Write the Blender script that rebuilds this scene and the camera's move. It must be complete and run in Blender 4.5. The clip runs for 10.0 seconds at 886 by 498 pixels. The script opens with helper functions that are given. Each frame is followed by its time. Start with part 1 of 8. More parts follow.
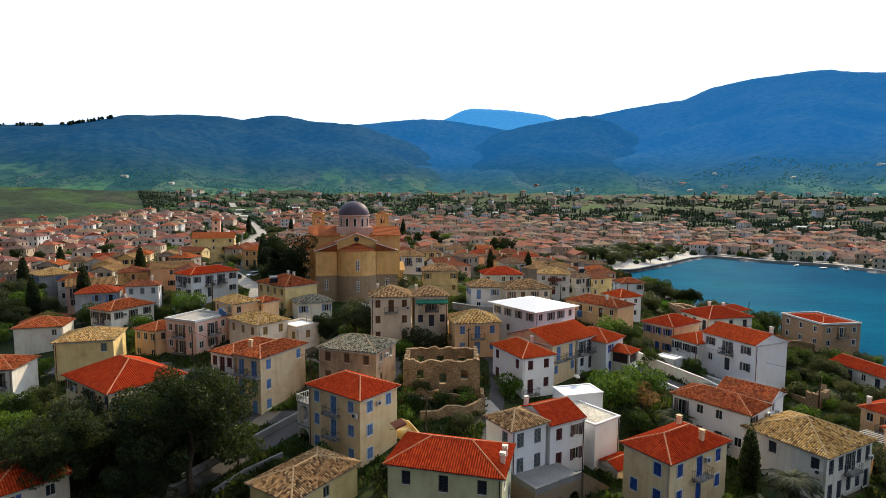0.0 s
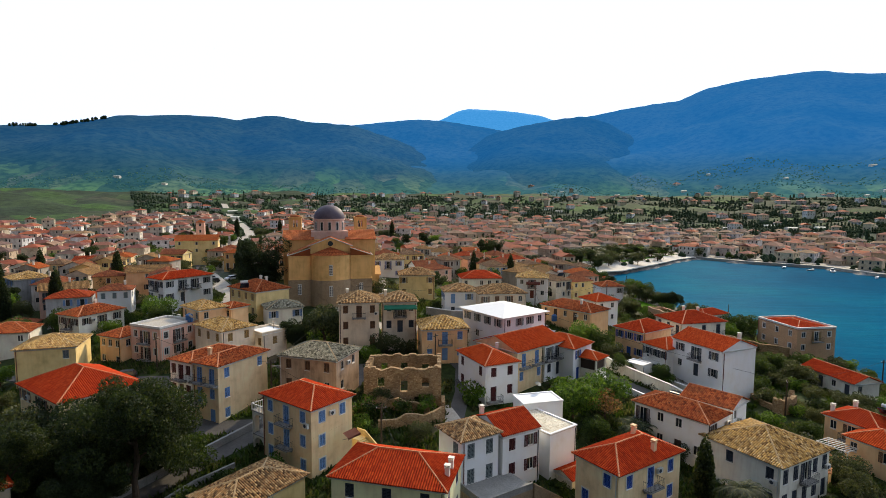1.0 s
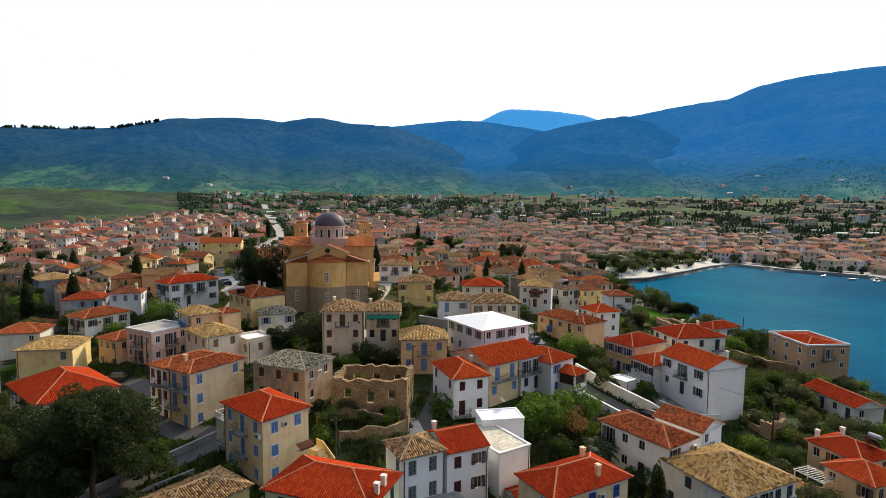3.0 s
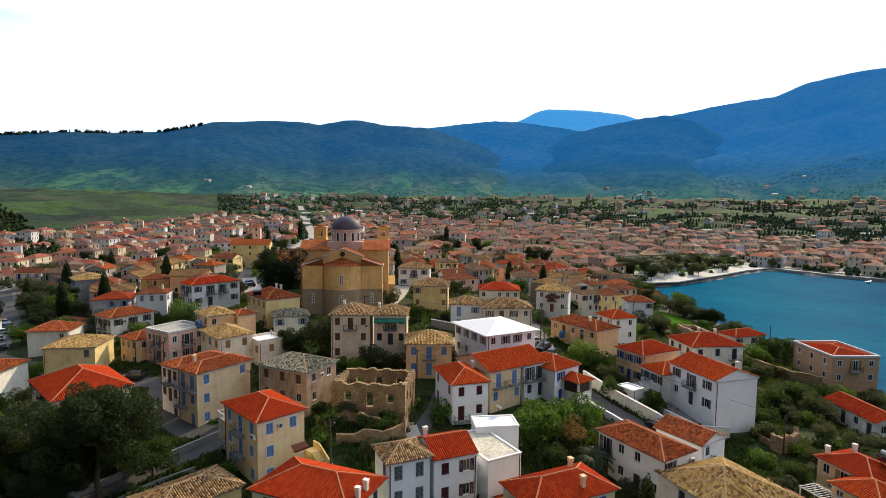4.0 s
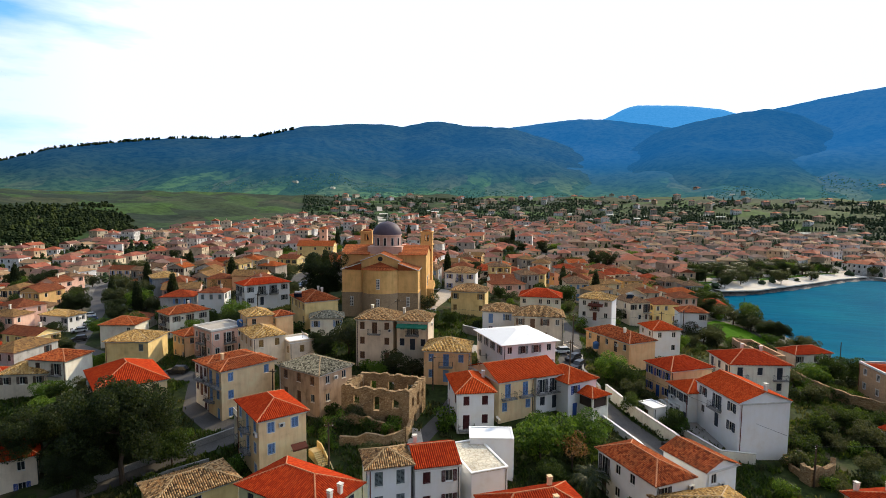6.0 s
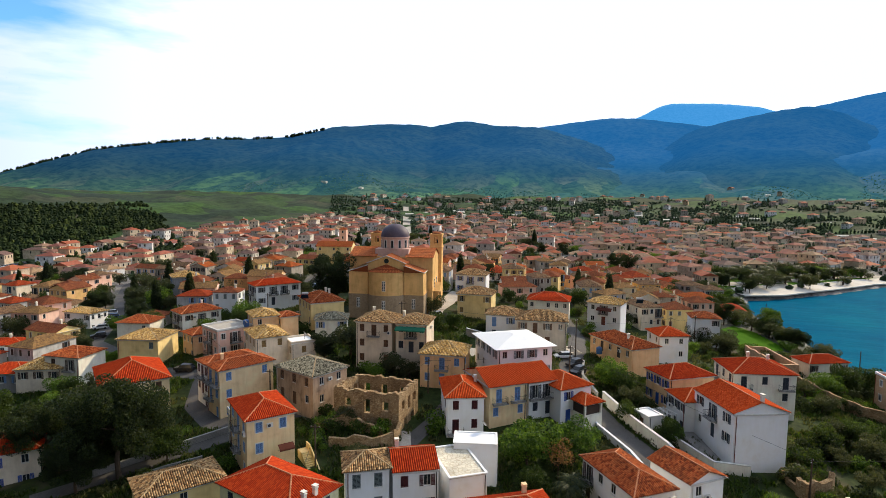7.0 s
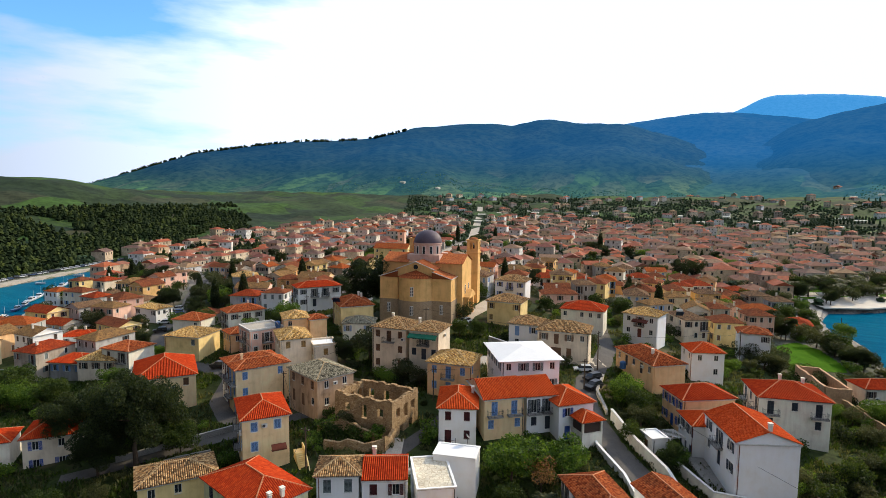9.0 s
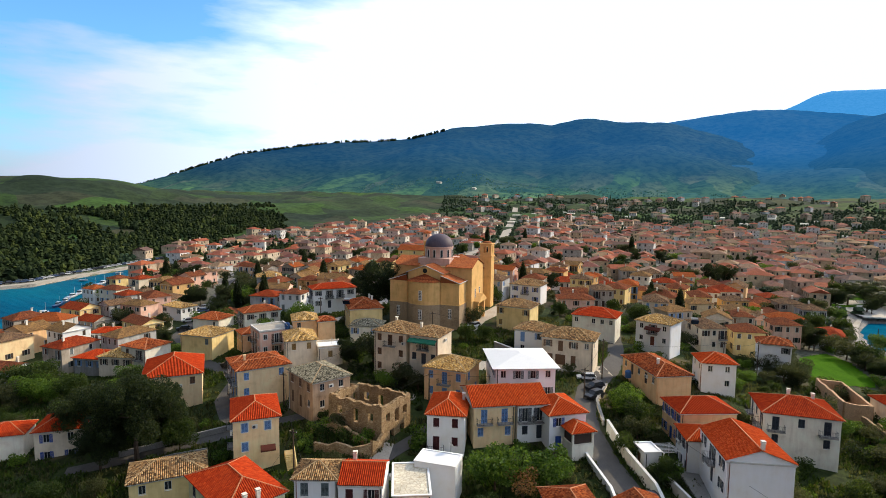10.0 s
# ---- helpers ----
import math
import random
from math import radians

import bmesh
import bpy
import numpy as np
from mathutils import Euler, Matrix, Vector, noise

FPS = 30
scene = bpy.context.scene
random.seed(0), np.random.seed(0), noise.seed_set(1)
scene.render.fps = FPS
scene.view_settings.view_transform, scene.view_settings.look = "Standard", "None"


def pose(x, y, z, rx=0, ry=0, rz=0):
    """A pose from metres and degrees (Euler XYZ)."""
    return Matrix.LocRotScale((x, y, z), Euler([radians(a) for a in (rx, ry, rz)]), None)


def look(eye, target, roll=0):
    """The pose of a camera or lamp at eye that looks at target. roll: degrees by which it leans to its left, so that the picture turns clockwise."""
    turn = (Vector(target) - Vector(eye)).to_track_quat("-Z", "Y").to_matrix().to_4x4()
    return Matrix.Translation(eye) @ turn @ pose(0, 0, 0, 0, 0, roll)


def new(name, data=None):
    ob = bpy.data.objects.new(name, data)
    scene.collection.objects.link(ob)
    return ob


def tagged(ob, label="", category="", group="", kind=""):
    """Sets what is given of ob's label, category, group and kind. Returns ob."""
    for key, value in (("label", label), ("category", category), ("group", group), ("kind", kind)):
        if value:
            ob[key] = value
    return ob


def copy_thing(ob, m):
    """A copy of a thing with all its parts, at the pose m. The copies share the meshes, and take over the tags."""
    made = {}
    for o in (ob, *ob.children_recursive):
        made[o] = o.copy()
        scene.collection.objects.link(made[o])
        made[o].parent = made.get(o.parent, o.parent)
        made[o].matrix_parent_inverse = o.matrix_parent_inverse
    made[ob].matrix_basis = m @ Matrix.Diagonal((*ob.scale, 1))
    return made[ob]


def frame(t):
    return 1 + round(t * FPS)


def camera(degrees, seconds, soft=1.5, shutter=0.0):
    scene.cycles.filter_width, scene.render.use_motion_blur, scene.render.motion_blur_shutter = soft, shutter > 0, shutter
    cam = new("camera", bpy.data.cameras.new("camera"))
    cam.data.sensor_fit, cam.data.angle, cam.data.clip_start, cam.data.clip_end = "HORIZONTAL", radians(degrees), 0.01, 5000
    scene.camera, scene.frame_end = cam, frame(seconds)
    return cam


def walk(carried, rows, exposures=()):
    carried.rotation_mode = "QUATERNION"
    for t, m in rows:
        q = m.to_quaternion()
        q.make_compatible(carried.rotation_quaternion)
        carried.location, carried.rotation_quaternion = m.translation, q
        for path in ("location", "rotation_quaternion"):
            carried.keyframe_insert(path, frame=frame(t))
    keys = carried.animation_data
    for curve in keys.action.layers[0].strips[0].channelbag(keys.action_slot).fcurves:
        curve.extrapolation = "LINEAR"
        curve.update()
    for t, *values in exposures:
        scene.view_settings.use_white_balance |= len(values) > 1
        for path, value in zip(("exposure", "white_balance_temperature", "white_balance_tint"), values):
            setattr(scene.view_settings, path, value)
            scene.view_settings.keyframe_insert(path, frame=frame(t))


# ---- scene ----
cam = camera(77.0, 10.0, soft=0.3)
METRES, EYE, TILT, LEAN, TURN = 68.0, 34.0, -5.5, 0.0, 0.0
PATH = [
    (0, (3.902, 0.326, 38.166), (3.792, 2.314, 37.984), 0.4),
    (0.5, (6.569, 0.943, 38.561), (6.463, 2.932, 38.38), 0.4),
    (1, (9.299, 1.483, 39.07), (9.2, 3.473, 38.889), 0.4),
    (1.5, (12.087, 1.823, 39.533), (11.967, 3.812, 39.354), 0.5),
    (2, (14.791, 2.08, 40.061), (14.632, 4.065, 39.881), 0.6),
    (3.5, (23.485, 2.921, 41.572), (23.177, 4.889, 41.392), 0.6),
    (4, (26.331, 3.191, 41.991), (25.952, 5.146, 41.812), 0.6),
    (4.5, (29.316, 3.621, 42.509), (28.865, 5.561, 42.327), 0.6),
    (5, (32.256, 4.168, 42.925), (31.731, 6.09, 42.742), 0.6),
    (5.5, (35.206, 4.859, 43.351), (34.602, 6.757, 43.168), 0.5),
    (7, (44.049, 7.6, 44.605), (43.282, 9.438, 44.42), 0.6),
    (7.5, (47.19, 8.839, 45.119), (46.369, 10.653, 44.932), 0.6),
    (8, (50.274, 10.177, 45.584), (49.408, 11.97, 45.396), 0.6),
    (8.5, (53.534, 11.755, 46.262), (52.593, 13.509, 46.071), 0.5),
    (9, (56.865, 13.378, 46.871), (55.834, 15.081, 46.679), 0.5),
    (9.5, (60.286, 15.634, 47.56), (59.186, 17.293, 47.364), 0.5),
    (10, (63.519, 17.788, 48.037), (62.369, 19.413, 47.843), 0.6),
]
walk(cam, [(t, look(eye, target, roll)) for t, eye, target, roll in PATH])

# ---- daylight ----
SUN_AZ, SUN_EL = 24.0, 31.0          # degrees right of +y, above the horizon
world = bpy.data.worlds.new("sky")
scene.world = world
world.use_nodes = True
wn, wl = world.node_tree.nodes, world.node_tree.links
wn.clear()
sky = wn.new("ShaderNodeTexSky")
sky.sky_type, sky.sun_disc = "NISHITA", False
sky.sun_elevation, sky.sun_rotation = radians(SUN_EL), radians(SUN_AZ)
sky.air_density, sky.dust_density, sky.ozone_density = 1.0, 1.2, 1.0
sky_gain = wn.new("ShaderNodeMixRGB")
sky_gain.blend_type, sky_gain.inputs[0].default_value = "MULTIPLY", 1.0
sky_gain.inputs[2].default_value = (0.105, 0.19, 0.285, 1)
wl.new(sky.outputs[0], sky_gain.inputs[1])
coord = wn.new("ShaderNodeTexCoord")
stretch = wn.new("ShaderNodeMapping")
stretch.inputs["Scale"].default_value = (1.0, 1.0, 4.6)
cloud = wn.new("ShaderNodeTexNoise")
cloud.inputs["Scale"].default_value, cloud.inputs["Detail"].default_value = 1.7, 7.0
cloud.inputs["Roughness"].default_value = 0.55
cover = wn.new("ShaderNodeValToRGB")
cover.color_ramp.elements[0].position, cover.color_ramp.elements[1].position = 0.36, 0.74
aim = wn.new("ShaderNodeVectorMath")        # towards the one gap in the clouds
aim.operation = "DOT_PRODUCT"
aim.inputs[1].default_value = (-0.965, 0.10, 0.24)
veil = wn.new("ShaderNodeMath")
veil.operation = "MULTIPLY_ADD"
veil.inputs[1].default_value = -2.4
thin = wn.new("ShaderNodeMath")
thin.operation = "ADD"
thin.inputs[1].default_value = 2.30
front = wn.new("ShaderNodeVectorMath")      # clouds are brightest round the sun
front.operation = "DOT_PRODUCT"
front.inputs[1].default_value = (math.sin(radians(SUN_AZ)), math.cos(radians(SUN_AZ)), 0.0)
glow = wn.new("ShaderNodeMapRange")
glow.inputs["From Min"].default_value, glow.inputs["From Max"].default_value = -0.5, 0.25
glow.inputs["To Min"].default_value, glow.inputs["To Max"].default_value = 0.17, 1.25
cloud_tone = wn.new("ShaderNodeMixRGB")
cloud_tone.blend_type, cloud_tone.inputs[0].default_value = "MULTIPLY", 1.0
cloud_tone.inputs[1].default_value = (0.80, 0.93, 1.18, 1)
cloud_mix = wn.new("ShaderNodeMixRGB")
wl.new(coord.outputs["Generated"], aim.inputs[0])
wl.new(coord.outputs["Generated"], front.inputs[0])
wl.new(coord.outputs["Generated"], stretch.inputs[0])
wl.new(stretch.outputs[0], cloud.inputs["Vector"])
wl.new(aim.outputs["Value"], veil.inputs[0])
streak = wn.new("ShaderNodeMath")           # streaks with clear gaps between them
streak.operation = "MULTIPLY_ADD"
streak.inputs[1].default_value, streak.inputs[2].default_value = 2.3, -0.65
wl.new(cloud.outputs["Fac"], streak.inputs[0])
wl.new(streak.outputs[0], veil.inputs[2])
wl.new(veil.outputs[0], thin.inputs[0])
wl.new(thin.outputs[0], cover.inputs[0])
wl.new(front.outputs["Value"], glow.inputs["Value"])
wl.new(glow.outputs[0], cloud_tone.inputs[2])
wl.new(cover.outputs[0], cloud_mix.inputs[0])
wl.new(sky_gain.outputs[0], cloud_mix.inputs[1])
wl.new(cloud_tone.outputs[0], cloud_mix.inputs[2])
back = wn.new("ShaderNodeBackground")
back.inputs[1].default_value = 1.0
wl.new(cloud_mix.outputs[0], back.inputs[0])
wout = wn.new("ShaderNodeOutputWorld")
wl.new(back.outputs[0], wout.inputs[0])

sun_data = bpy.data.lights.new("sun", "SUN")
sun_data.energy, sun_data.angle, sun_data.color = 4.3, radians(0.6), (1.0, 0.84, 0.60)
sun = new("sun", sun_data)
sun_way = Vector((math.sin(radians(SUN_AZ)) * math.cos(radians(SUN_EL)), math.cos(radians(SUN_AZ)) * math.cos(radians(SUN_EL)), math.sin(radians(SUN_EL))))
sun.matrix_world = look(sun_way * 300, (0, 0, 0))


# ---- materials ----
def nodes_of(name, rough=0.8, metal=0.0, spec=0.3):
    m = bpy.data.materials.new(name)
    m.use_nodes = True
    nt = m.node_tree
    b = nt.nodes["Principled BSDF"]
    b.inputs["Roughness"].default_value, b.inputs["Metallic"].default_value = rough, metal
    b.inputs["Specular IOR Level"].default_value = spec
    return m, nt, b


def ramp_node(nt, stops):
    r = nt.nodes.new("ShaderNodeValToRGB")
    e = r.color_ramp.elements
    while len(e) < len(stops):
        e.new(0.5)
    for el, (pos, col) in zip(e, stops):
        el.position, el.color = pos, (*col, 1)
    return r


def noise_node(nt, scale, detail=4.0, rough=0.6, vec=None):
    n = nt.nodes.new("ShaderNodeTexNoise")
    n.inputs["Scale"].default_value, n.inputs["Detail"].default_value, n.inputs["Roughness"].default_value = scale, detail, rough
    if vec is not None:
        nt.links.new(vec, n.inputs["Vector"])
    return n


def mix_node(nt, kind, fac, a, b):
    m = nt.nodes.new("ShaderNodeMixRGB")
    m.blend_type = kind
    for socket, v in zip(m.inputs, (fac, a, b)):
        if isinstance(v, (int, float)):
            socket.default_value = v
        elif isinstance(v, tuple):
            socket.default_value = (*v, 1)
        else:
            nt.links.new(v, socket)
    return m


def bump_node(nt, height, strength, dist, b):
    n = nt.nodes.new("ShaderNodeBump")
    n.inputs["Strength"].default_value, n.inputs["Distance"].default_value = strength, dist
    nt.links.new(height, n.inputs["Height"])
    nt.links.new(n.outputs[0], b.inputs["Normal"])


def surface(name, colours, coarse=0.35, fine=6.0, rough=0.85, bump=0.3, dist=0.03, metal=0.0, spec=0.3, grime=0.35):
    """A matt surface: colours blend over coarse patches, and fine grain and dirt lie over them."""
    m, nt, b = nodes_of(name, rough, metal, spec)
    tc = nt.nodes.new("ShaderNodeTexCoord")
    n1 = noise_node(nt, coarse, 5, 0.65, tc.outputs["Object"])
    n2 = noise_node(nt, fine, 4, 0.7, tc.outputs["Object"])
    k = len(colours)
    r = ramp_node(nt, [(0.32 + 0.36 * i / max(1, k - 1), c) for i, c in enumerate(colours)])
    nt.links.new(n1.outputs["Fac"], r.inputs[0])
    g = ramp_node(nt, [(0.3, (1 - grime,) * 3), (0.62, (1.0, 1.0, 1.0))])
    nt.links.new(n2.outputs["Fac"], g.inputs[0])
    mx = mix_node(nt, "MULTIPLY", 1.0, r.outputs[0], g.outputs[0])
    nt.links.new(mx.outputs[0], b.inputs["Base Color"])
    bump_node(nt, n2.outputs["Fac"], bump, dist, b)
    return m


def plaster(name, col, dirt=0.2):
    """Painted render: streaks down the wall, faded patches, fine grain."""
    m, nt, b = nodes_of(name, 0.95, 0, 0.06)
    tc = nt.nodes.new("ShaderNodeTexCoord")
    mp = nt.nodes.new("ShaderNodeMapping")
    mp.inputs["Scale"].default_value = (1.3, 1.3, 0.16)
    nt.links.new(tc.outputs["Object"], mp.inputs[0])
    streak = noise_node(nt, 1.0, 6, 0.7, mp.outputs[0])
    patch = noise_node(nt, 0.45, 5, 0.6, tc.outputs["Object"])
    fine = noise_node(nt, 9.0, 3, 0.6, tc.outputs["Object"])
    k = 1 - dirt * 0.9
    dark = tuple(c * f for c, f in zip(col, (k, k * 0.97, k * 0.93)))
    pale = tuple(min(0.88, c * 1.12 + 0.02) for c in col)
    r = ramp_node(nt, [(0.28, dark), (0.45, col), (0.7, pale)])
    nt.links.new(patch.outputs["Fac"], r.inputs[0])
    s = ramp_node(nt, [(0.30, (1 - dirt * 0.7, 1 - dirt * 0.75, 1 - dirt * 0.8)), (0.56, (1.0, 1.0, 1.0))])
    nt.links.new(streak.outputs["Fac"], s.inputs[0])
    mx = mix_node(nt, "MULTIPLY", 1.0, r.outputs[0], s.outputs[0])
    nt.links.new(mx.outputs[0], b.inputs["Base Color"])
    bump_node(nt, fine.outputs["Fac"], 0.25, 0.02, b)
    return m


def roof_tile(name, cols, stain, amount=0.5, ribs=False, vary=False, course=0.42, groove=0.62):
    """Clay tiles laid along UV in metres: colour differs tile by tile, courses step down the slope."""
    m, nt, b = nodes_of(name, 0.95, 0, 0.03)
    uv = nt.nodes.new("ShaderNodeUVMap")
    sc = nt.nodes.new("ShaderNodeVectorMath")
    sc.operation = "MULTIPLY"
    sc.inputs[1].default_value = (1 / 0.27, 1 / course, 1)
    nt.links.new(uv.outputs[0], sc.inputs[0])
    fl = nt.nodes.new("ShaderNodeVectorMath")
    fl.operation = "FLOOR"
    nt.links.new(sc.outputs[0], fl.inputs[0])
    info = nt.nodes.new("ShaderNodeObjectInfo")
    add = nt.nodes.new("ShaderNodeVectorMath")
    add.operation = "ADD"
    nt.links.new(fl.outputs[0], add.inputs[0])
    nt.links.new(info.outputs["Random"], add.inputs[1])
    wnode = nt.nodes.new("ShaderNodeTexWhiteNoise")
    wnode.noise_dimensions = "3D"
    nt.links.new(add.outputs[0], wnode.inputs["Vector"])
    k = len(cols)
    r = ramp_node(nt, [(0.05 + 0.9 * i / max(1, k - 1), c) for i, c in enumerate(cols)])
    nt.links.new(wnode.outputs["Value"], r.inputs[0])
    tc = nt.nodes.new("ShaderNodeTexCoord")
    off = nt.nodes.new("ShaderNodeVectorMath")
    off.operation = "MULTIPLY_ADD"
    off.inputs[1].default_value = (1, 1, 1)
    nt.links.new(tc.outputs["Object"], off.inputs[0])
    big = nt.nodes.new("ShaderNodeVectorMath")
    big.operation = "SCALE"
    big.inputs["Scale"].default_value = 50
    nt.links.new(wnode.outputs["Color"], big.inputs[0])
    n1 = noise_node(nt, 0.55, 6, 0.72, tc.outputs["Object"])
    s = ramp_node(nt, [(0.38, (0.0, 0.0, 0.0)), (0.66, (amount, amount, amount))])
    nt.links.new(n1.outputs["Fac"], s.inputs[0])
    mx = mix_node(nt, "MIX", s.outputs[0], r.outputs[0], stain)
    last = mx
    if vary:
        v = ramp_node(nt, [(0.0, (1.0, 1.0, 1.0)), (0.35, (0.8, 0.95, 1.0)), (0.6, (0.65, 0.85, 0.9)), (0.85, (1.1, 1.35, 1.5))])
        v.color_ramp.interpolation = "CONSTANT"
        nt.links.new(info.outputs["Random"], v.inputs[0])
        last = mix_node(nt, "MULTIPLY", 1.0, mx.outputs[0], v.outputs[0])
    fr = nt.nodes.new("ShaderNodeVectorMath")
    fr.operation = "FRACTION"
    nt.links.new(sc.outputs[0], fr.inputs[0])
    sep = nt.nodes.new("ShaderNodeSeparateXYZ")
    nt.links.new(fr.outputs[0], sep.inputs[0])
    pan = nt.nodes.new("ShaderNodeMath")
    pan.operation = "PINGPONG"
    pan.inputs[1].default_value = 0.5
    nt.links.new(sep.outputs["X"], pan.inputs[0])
    # shade in the channels between tile rolls, darkened into the colour
    groove_shade = ramp_node(nt, [(0.06, (groove,) * 3), (0.24, (1.0, 1.0, 1.0))])
    nt.links.new(pan.outputs[0], groove_shade.inputs[0])
    over = mix_node(nt, "MULTIPLY", 1.0, last.outputs[0], groove_shade.outputs[0])
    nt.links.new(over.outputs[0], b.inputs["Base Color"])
    inv = nt.nodes.new("ShaderNodeMath")
    inv.operation = "SUBTRACT"
    inv.inputs[0].default_value = 1.0
    nt.links.new(sep.outputs["Y"], inv.inputs[1])
    height = inv.outputs[0]
    if ribs:
        pp = nt.nodes.new("ShaderNodeMath")
        pp.operation = "PINGPONG"
        pp.inputs[1].default_value = 0.5
        nt.links.new(sep.outputs["X"], pp.inputs[0])
        ad = nt.nodes.new("ShaderNodeMath")
        ad.operation = "MULTIPLY_ADD"
        ad.inputs[1].default_value = 4.0
        nt.links.new(pp.outputs[0], ad.inputs[0])
        nt.links.new(inv.outputs[0], ad.inputs[2])
        height = ad.outputs[0]
    bump_node(nt, height, 0.7, 0.05, b)
    return m


def plain(name, col, rough=0.6, metal=0.0, spec=0.4):
    return surface(name, [tuple(c * 0.8 for c in col), col], 1.2, 14.0, rough, 0.12, 0.01, metal, spec, 0.22)


def leaves(name, cols, through_light=0.4):
    m, nt, b = nodes_of(name, 0.6, 0, 0.25)
    geo = nt.nodes.new("ShaderNodeNewGeometry")
    info = nt.nodes.new("ShaderNodeObjectInfo")
    k = len(cols)
    r = ramp_node(nt, [(0.05 + 0.9 * i / (k - 1), c) for i, c in enumerate(cols)])
    nt.links.new(geo.outputs["Random Per Island"], r.inputs[0])
    v = ramp_node(nt, [(0.0, (0.75, 0.78, 0.8)), (1.0, (1.2, 1.12, 1.0))])
    nt.links.new(info.outputs["Random"], v.inputs[0])
    mx = mix_node(nt, "MULTIPLY", 1.0, r.outputs[0], v.outputs[0])
    nt.links.new(mx.outputs[0], b.inputs["Base Color"])
    t = nt.nodes.new("ShaderNodeBsdfTranslucent")
    lift = mix_node(nt, "MULTIPLY", 1.0, mx.outputs[0], (2.0, 1.9, 1.1))
    nt.links.new(lift.outputs[0], t.inputs[0])
    sh = nt.nodes.new("ShaderNodeMixShader")
    sh.inputs[0].default_value = through_light
    nt.links.new(b.outputs[0], sh.inputs[1])
    nt.links.new(t.outputs[0], sh.inputs[2])
    nt.links.new(sh.outputs[0], nt.nodes["Material Output"].inputs["Surface"])
    return m



def masonry(name, cols, size=0.24):
    """Rubble walling: stones of their own colour and size in recessed joints."""
    m, nt, b = nodes_of(name, 0.95, 0, 0.1)
    tc = nt.nodes.new("ShaderNodeTexCoord")
    mp = nt.nodes.new("ShaderNodeMapping")
    mp.inputs["Scale"].default_value = (1.0, 1.0, 1.7)
    nt.links.new(tc.outputs["Object"], mp.inputs[0])
    cell, edge = nt.nodes.new("ShaderNodeTexVoronoi"), nt.nodes.new("ShaderNodeTexVoronoi")
    edge.feature = "DISTANCE_TO_EDGE"
    for v in (cell, edge):
        v.inputs["Scale"].default_value = 1 / size
        nt.links.new(mp.outputs[0], v.inputs["Vector"])
    sepc = nt.nodes.new("ShaderNodeSeparateColor")
    nt.links.new(cell.outputs["Color"], sepc.inputs[0])
    r = ramp_node(nt, [(i / (len(cols) - 1), c) for i, c in enumerate(cols)])
    nt.links.new(sepc.outputs[0], r.inputs[0])
    patch = noise_node(nt, 0.5, 6, 0.7, tc.outputs["Object"])
    g = ramp_node(nt, [(0.3, (0.6, 0.55, 0.5)), (0.6, (1.1, 1.06, 1.0))])
    nt.links.new(patch.outputs["Fac"], g.inputs[0])
    e = ramp_node(nt, [(0.02, (0.72, 0.66, 0.6)), (0.10, (1.0, 1.0, 1.0))])
    nt.links.new(edge.outputs["Distance"], e.inputs[0])
    m1 = mix_node(nt, "MULTIPLY", 1.0, r.outputs[0], g.outputs[0])
    m2 = mix_node(nt, "MULTIPLY", 1.0, m1.outputs[0], e.outputs[0])
    nt.links.new(m2.outputs[0], b.inputs["Base Color"])
    bump_node(nt, e.outputs[0], 0.8, 0.06, b)
    return m


M = {}
M["cream"] = plaster("cream_render", (0.86, 0.62, 0.35))
M["white"] = plaster("white_render", (0.86, 0.85, 0.82), 0.05)
M["offwhite"] = plaster("offwhite_render", (0.82, 0.76, 0.64), 0.2)
M["yellow"] = plaster("yellow_render", (0.80, 0.60, 0.27))
M["ochre"] = plaster("ochre_render", (0.72, 0.45, 0.19))
M["faded"] = plaster("faded_ochre_render", (0.54, 0.37, 0.24), 0.5)
M["crazy"] = masonry("pale_crazy_paving", [(0.60, 0.57, 0.47), (0.72, 0.69, 0.58), (0.66, 0.64, 0.54)], 0.55)
M["peach"] = plaster("peach_render", (0.84, 0.53, 0.28))
M["pink"] = plaster("pink_render", (0.80, 0.50, 0.38))
M["beige"] = plaster("beige_render", (0.74, 0.63, 0.48), 0.2)
M["greenish"] = plaster("pale_green_render", (0.82, 0.75, 0.44))
M["taupe"] = plaster("taupe_render", (0.44, 0.38, 0.31), 0.4)
M["ash"] = plaster("ash_grey_render", (0.50, 0.49, 0.47), 0.4)
M["grey"] = plaster("grey_render", (0.30, 0.29, 0.28), 0.4)
M["church"] = plaster("church_render", (0.72, 0.44, 0.17), 0.2)
M["churchbase"] = surface("church_ashlar", [(0.30, 0.21, 0.13), (0.40, 0.29, 0.18), (0.35, 0.25, 0.155)], 0.5, 5.0, 0.9, 0.5)
M["rubble"] = masonry("rubble_masonry", [(0.27, 0.175, 0.095), (0.46, 0.33, 0.19), (0.36, 0.25, 0.14), (0.56, 0.44, 0.28)])
M["brownstone"] = surface("brown_masonry", [(0.50, 0.30, 0.16), (0.66, 0.41, 0.23), (0.57, 0.35, 0.19)], 0.8, 6.0, 0.92, 0.6, 0.05, grime=0.45)
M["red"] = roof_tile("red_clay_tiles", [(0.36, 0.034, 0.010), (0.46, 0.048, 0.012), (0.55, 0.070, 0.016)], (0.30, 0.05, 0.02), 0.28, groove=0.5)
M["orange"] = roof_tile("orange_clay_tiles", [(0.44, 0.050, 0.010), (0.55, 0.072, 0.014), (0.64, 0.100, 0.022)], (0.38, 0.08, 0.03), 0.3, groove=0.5)
